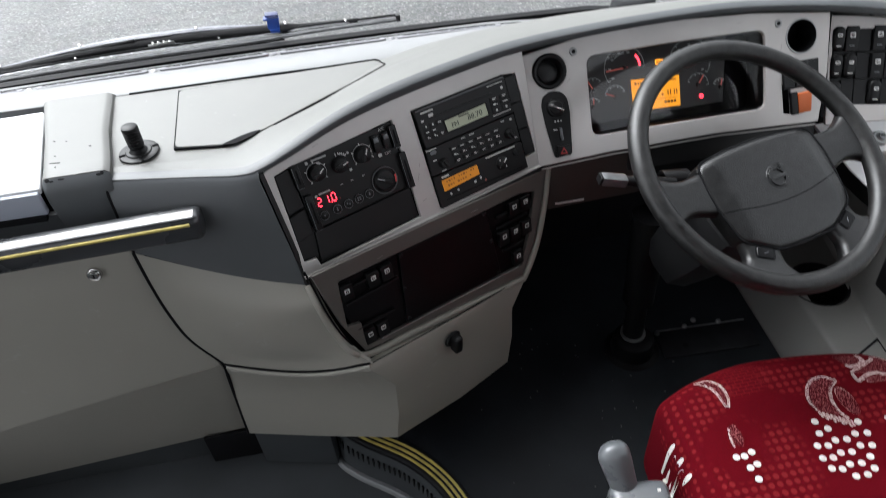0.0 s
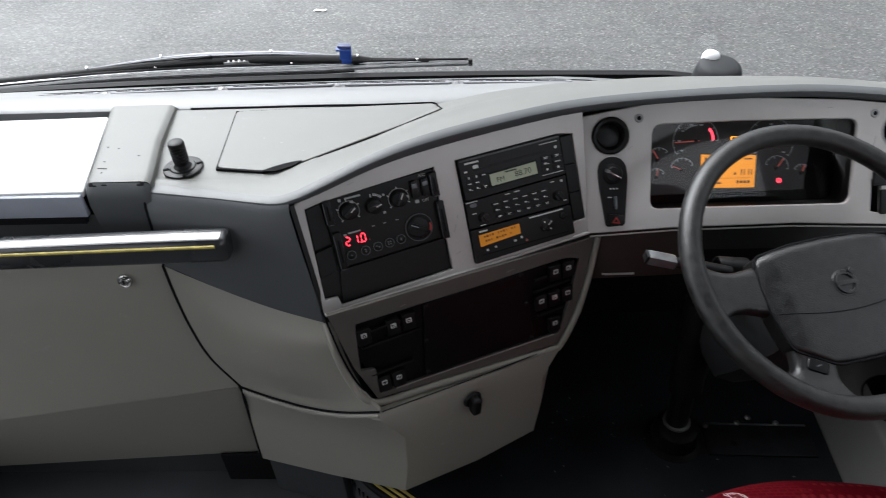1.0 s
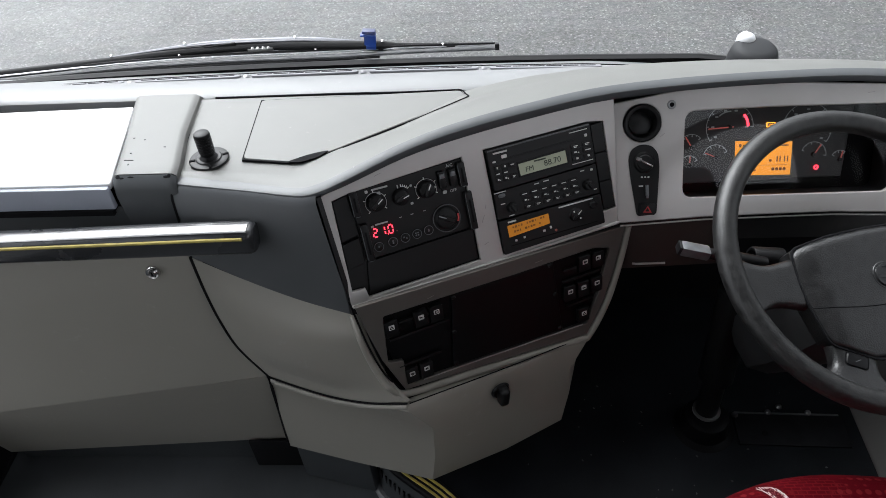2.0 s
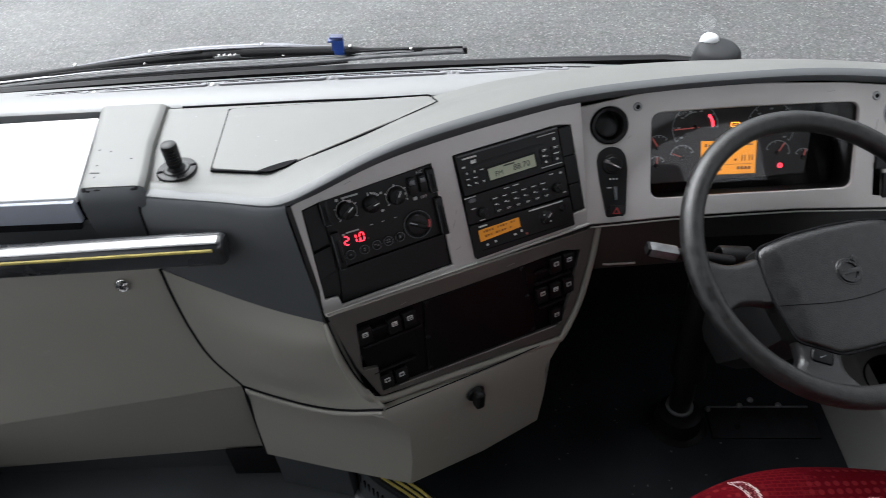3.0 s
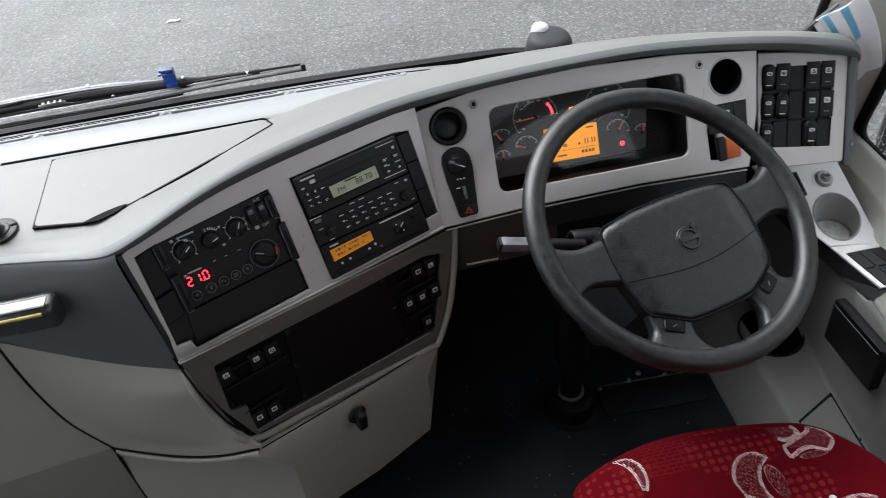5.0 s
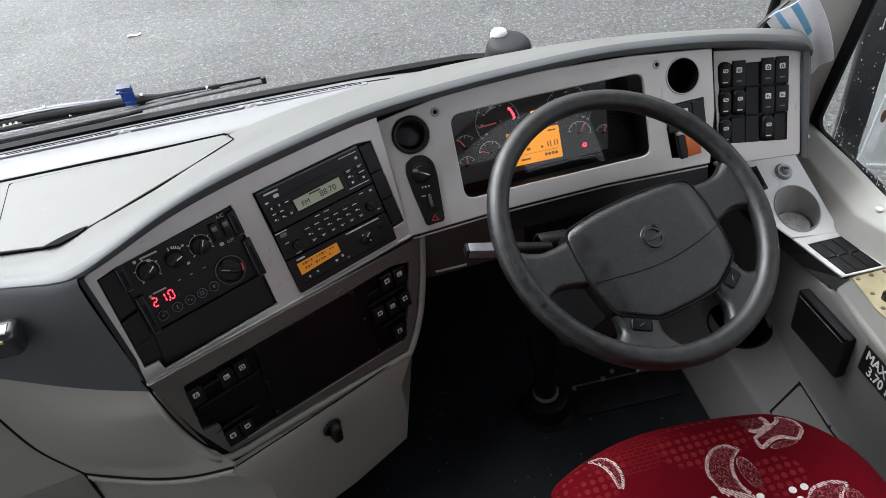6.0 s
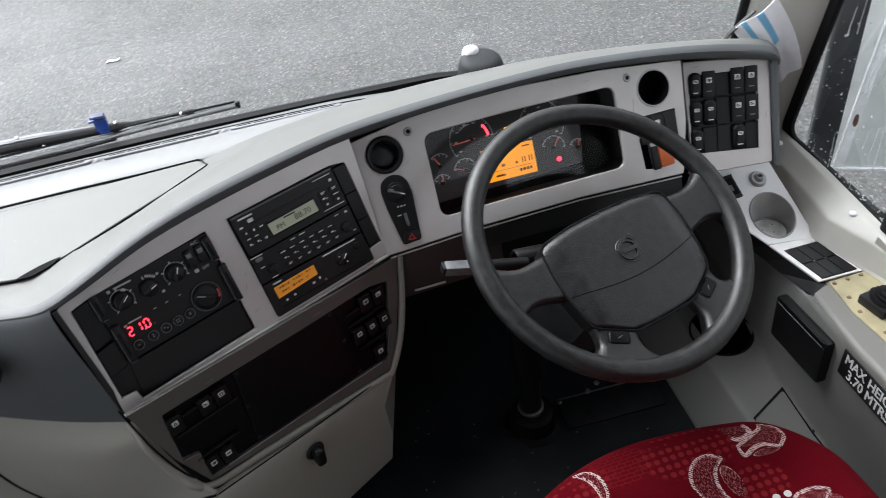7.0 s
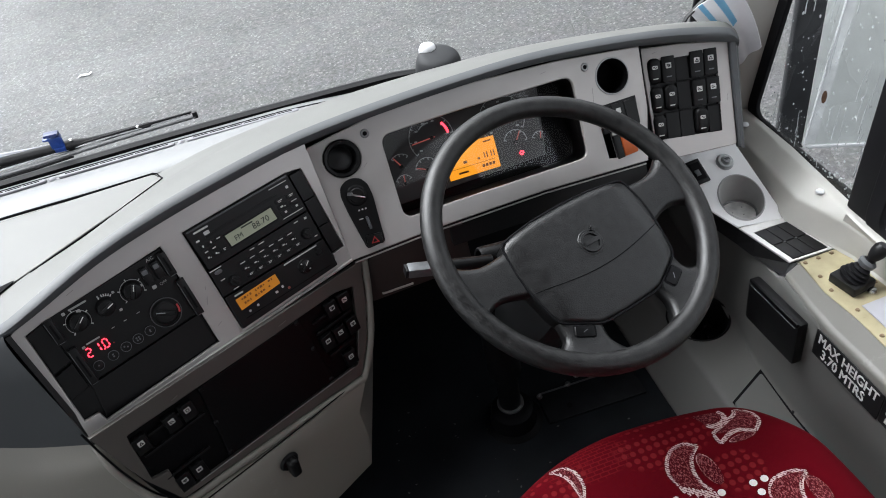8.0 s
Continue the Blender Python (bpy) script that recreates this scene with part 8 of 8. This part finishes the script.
for x, y, z in ((-1.172, 1.742, 0.7140), (-1.010, 1.732, 0.7155), (-0.995, 1.744, 0.7365), (-0.745, 1.744, 0.7410), (-0.700, 1.730, 0.7190), (-0.552, 1.735, 0.7290), (-0.420, 1.73, 0.7180)):
    part("water_drop", lathe([(0, 0.004), (0.003, 0.003), (0.004, 0.0)], pose(x, y, z), 10), CHROME, wiper)
clip = thing("blue_clip", "blue plastic clip on the wiper", "clip")
cm = pose(-0.577, 1.730, 0.741, 0, 4, 0)
part("body", box((0.026, 0.008, 0.036), cm, 0.002), BLUE, clip)
part("lip", box((0.028, 0.016, 0.006), at(cm, -0.001, -0.006, 0.0175), 0.0015), mat("dark_blue", (0.006, 0.014, 0.07), 0.35), clip, "dark blue lip")
part("tab", box((0.034, 0.014, 0.004), at(cm, -0.003, -0.004, 0.008), 0.001), BLUE, clip)
part("ridge", box((0.020, 0.004, 0.0025), at(cm, 0.001, -0.0055, 0.013), 0.0008), mat("pale_blue_edge", (0.10, 0.20, 0.48), 0.3), clip, "pale blue worn edge")
part("jaw", box((0.022, 0.010, 0.010), at(cm, 0.002, -0.001, -0.021), 0.002), BLUE, clip)

cam_dome = thing("dash_sensor", "dark grey puck with a white domed top", "sensor")
dm = face_on((0.198, 1.602, 0.731), (0.05, -0.10, 1))
part("puck", lathe([(0.050, -0.035), (0.0475, 0.0), (0.0455, 0.012), (0.042, 0.021), (0.036, 0.0265), (0.026, 0.0290), (0.0, 0.0295)], dm, 36), mat("dark_puck", (0.022, 0.023, 0.025), 0.6, vary=0.12, spec=0.25), cam_dome)
part("dome", lathe([(0.0185, 0.024), (0.0180, 0.032), (0.0150, 0.0385), (0.008, 0.0425), (0.0, 0.0435)], at(dm, 0, 0.030, -0.005), 28), WHITE, cam_dome, "white dome")

cloth = thing("hanging_cloth", "white cloth with pale blue print hanging at the pillar", "cloth")
cloth_rows = []
for j in range(13):
    v = j / 12
    a, b = Vector((0.700, 1.500, 0.742)).lerp(Vector((0.806, 1.470, 0.610)), v), Vector((0.742, 1.436, 0.826)).lerp(Vector((0.821, 1.428, 0.668)), v)
    bulge = 0.006 * math.sin(math.pi * v)
    cloth_rows.append([a.lerp(b, k / 10) + Vector((bulge * k / 10, 0.004 * math.sin(k * 0.8 + j * 0.3), bulge * k / 10)) for k in range(11)])
part("sheet", loft(cloth_rows, 0.0016), CLOTHMAT, cloth)
for k, w in ((2, 0.9), (5, 1.5)):
    part("blue_stripe", loft([[row[k] + Vector((-0.001, -0.003, 0)), row[k].lerp(row[k + 1], min(1, w)) + Vector((-0.001, -0.003, 0)), row[k + 1].lerp(row[k + 2], max(0.02, w - 1)) + Vector((-0.001, -0.003, 0))] for row in cloth_rows[0:7]]), CLOTHBLUE, cloth, "pale blue printed stripe")
part("cloth_border", tube([(0.742, 1.499, 0.776), (0.716, 1.499, 0.756), (0.691, 1.499, 0.736), (0.684, 1.499, 0.722)], 0.0055, 8, squash=0.5), BLACK, cloth, "black folded border")
hook = thing("wall_hook", "small black hook on the pillar", "hook")
part("hook", tube(smooth_line([(0.868, 1.510, 0.800), (0.862, 1.495, 0.806), (0.852, 1.485, 0.796), (0.846, 1.484, 0.784)], 4), 0.005, 8), BLACK, hook)

mirror = thing("door_mirror", "large dark exterior mirror wet with rain", "mirror")
mm = plane_frame((1.285, 1.700, 0.30), (0.91, -0.42, 0.0), (-0.42, -0.91, 0.12))
part("housing", box((0.285, 0.62, 0.034), at(mm, 0.026, 0.09, -0.025), 0.014, 3), DIRTYGLASS, mirror)
part("mirror_glass", box((0.1875, 0.56, 0.004), at(mm, 0.0488, 0.075, -0.004)), MIRROR, mirror, "mirror glass with rain streaks")
part("mirror_rim", box((0.165, 0.008, 0.010), at(mm, 0.042, -0.208, 0.0), 0.001), WHITE, mirror)
part("streak_line", tube([mm @ Vector((-0.041, -0.205, 0.001)), mm @ Vector((-0.018, 0.05, 0.001)), mm @ Vector((0.012, 0.35, 0.001))], 0.0032, 6), WHITE, mirror, "thin white line along the streak")
# pale strip laid on the glass in place of the white coach side's reflection
streak_rows = []
for k in range(13):
    v = -0.20 + 0.55 * k / 12
    wob = 0.0022 * math.sin(k * 1.9)
    streak_rows.append([(mm @ Vector((-0.026 + 0.05 * k / 12 + wob - 0.013 - 0.005 * math.sin(k * 2.3), v, -0.0012))), (mm @ Vector((-0.026 + 0.05 * k / 12 + wob + 0.014 + 0.005 * math.sin(k * 3.1), v, -0.0012)))])
part("reflection_streak", loft(streak_rows), STREAK, mirror, "pale streak standing in for the reflected coach side")
part("rust_spot", lathe([(0.0, 0.0012), (0.007, 0.001), (0.009, 0.0)], at(mm, -0.010, -0.055, -0.001) @ Matrix.Diagonal((0.8, 2.2, 1, 1)), 9), mat("rust", (0.11, 0.055, 0.03), 0.8, vary=0.4, patch=60), mirror, "brown rust spot")
part("arm", tube([(1.26, 1.79, 0.62), (1.22, 1.78, 0.90), (1.10, 1.60, 1.25), (0.975, 1.50, 1.62)], 0.02, 10), BLACK, mirror)

# rain on the side windows: many small drops, one sheet
rng = random.Random(5)
bm = bmesh.new()
for k in range(430):
    y, z = rng.uniform(0.75, 1.50), 0.456 + rng.random() ** 1.6 * 0.5
    if 1.05 < y < 1.155 or y > 1.475 - 0.155 * (z - 0.45):
        continue
    r = rng.uniform(0.0008, 0.0024)
    made = bmesh.ops.create_icosphere(bm, subdivisions=1, radius=r, matrix=Matrix.Translation((window_x(y) + 0.0085, y, z)) @ Matrix.Diagonal((0.5, 1, 1 + rng.random() * 0.8, 1)))
for k in range(34):
    y, z = rng.uniform(1.16, 1.46), 0.47 + rng.random() * 0.5
    if y > 1.455 - 0.155 * (z - 0.45):
        continue
    long_, r = rng.uniform(0.02, 0.10), rng.uniform(0.0005, 0.0011)
    x_, sway = window_x(y) + 0.0085, rng.uniform(-0.006, 0.006)
    tube([(x_, y, z), (x_, y + sway * 0.4, z - long_ * 0.35), (x_, y + sway, z - long_ * 0.7), (x_, y + sway * 0.8, max(0.452, z - long_))], [r * 0.4, r * 0.8, r, r * 1.5], 5, bm=bm, up=(1, 0, 0))
for k in range(44):
    y = rng.uniform(1.15, 1.47)
    bmesh.ops.create_icosphere(bm, subdivisions=1, radius=rng.uniform(0.0012, 0.0030), matrix=Matrix.Translation((window_x(y) + 0.0085, y, 0.4525 + rng.random() ** 2 * 0.03)) @ Matrix.Diagonal((0.5, 1.2, 1, 1)))
drops = part("rain_drops", bm, mat("water_drops", (0.55, 0.57, 0.58), 0.08, grain=300, bump=0.0, vary=0.3, patch=300))
tagged(drops, "small rain drops on the side windows", "rain drops", kind="stuff")

# crumbs and dust on the driver's floor
rng = random.Random(11)
bm = bmesh.new()
for k in range(110):
    x, y = rng.uniform(-0.28, 0.46), rng.uniform(0.62, 1.35)
    r = rng.uniform(0.0007, 0.0022)
    bmesh.ops.create_icosphere(bm, subdivisions=1, radius=r, matrix=pose(x, y, r * 0.3, 0, 0, rng.uniform(0, 180)) @ Matrix.Diagonal((1 + rng.random(), 1, 0.5, 1)))
crumbs = part("floor_crumbs", bm, mat("pale_crumbs", (0.07, 0.07, 0.068), 0.8, vary=0.4, patch=40))
tagged(crumbs, "pale crumbs and dust scattered on the dark floor", "crumbs", kind="stuff")

# litter on the road
LITTER = (-1.33, 5.07)
paper = thing("paper_scrap", "small crumpled white paper scrap on the wet road", "litter")
scrap = [[(LITTER[0] + 0.022 * (j - 2), LITTER[1] + 0.012 * (i - 1), ROAD_Z + 0.004 + 0.004 * ((i * 3 + j * 2) % 3)) for j in range(5)] for i in range(3)]
part("scrap", loft(scrap, 0.001), WHITE, paper)
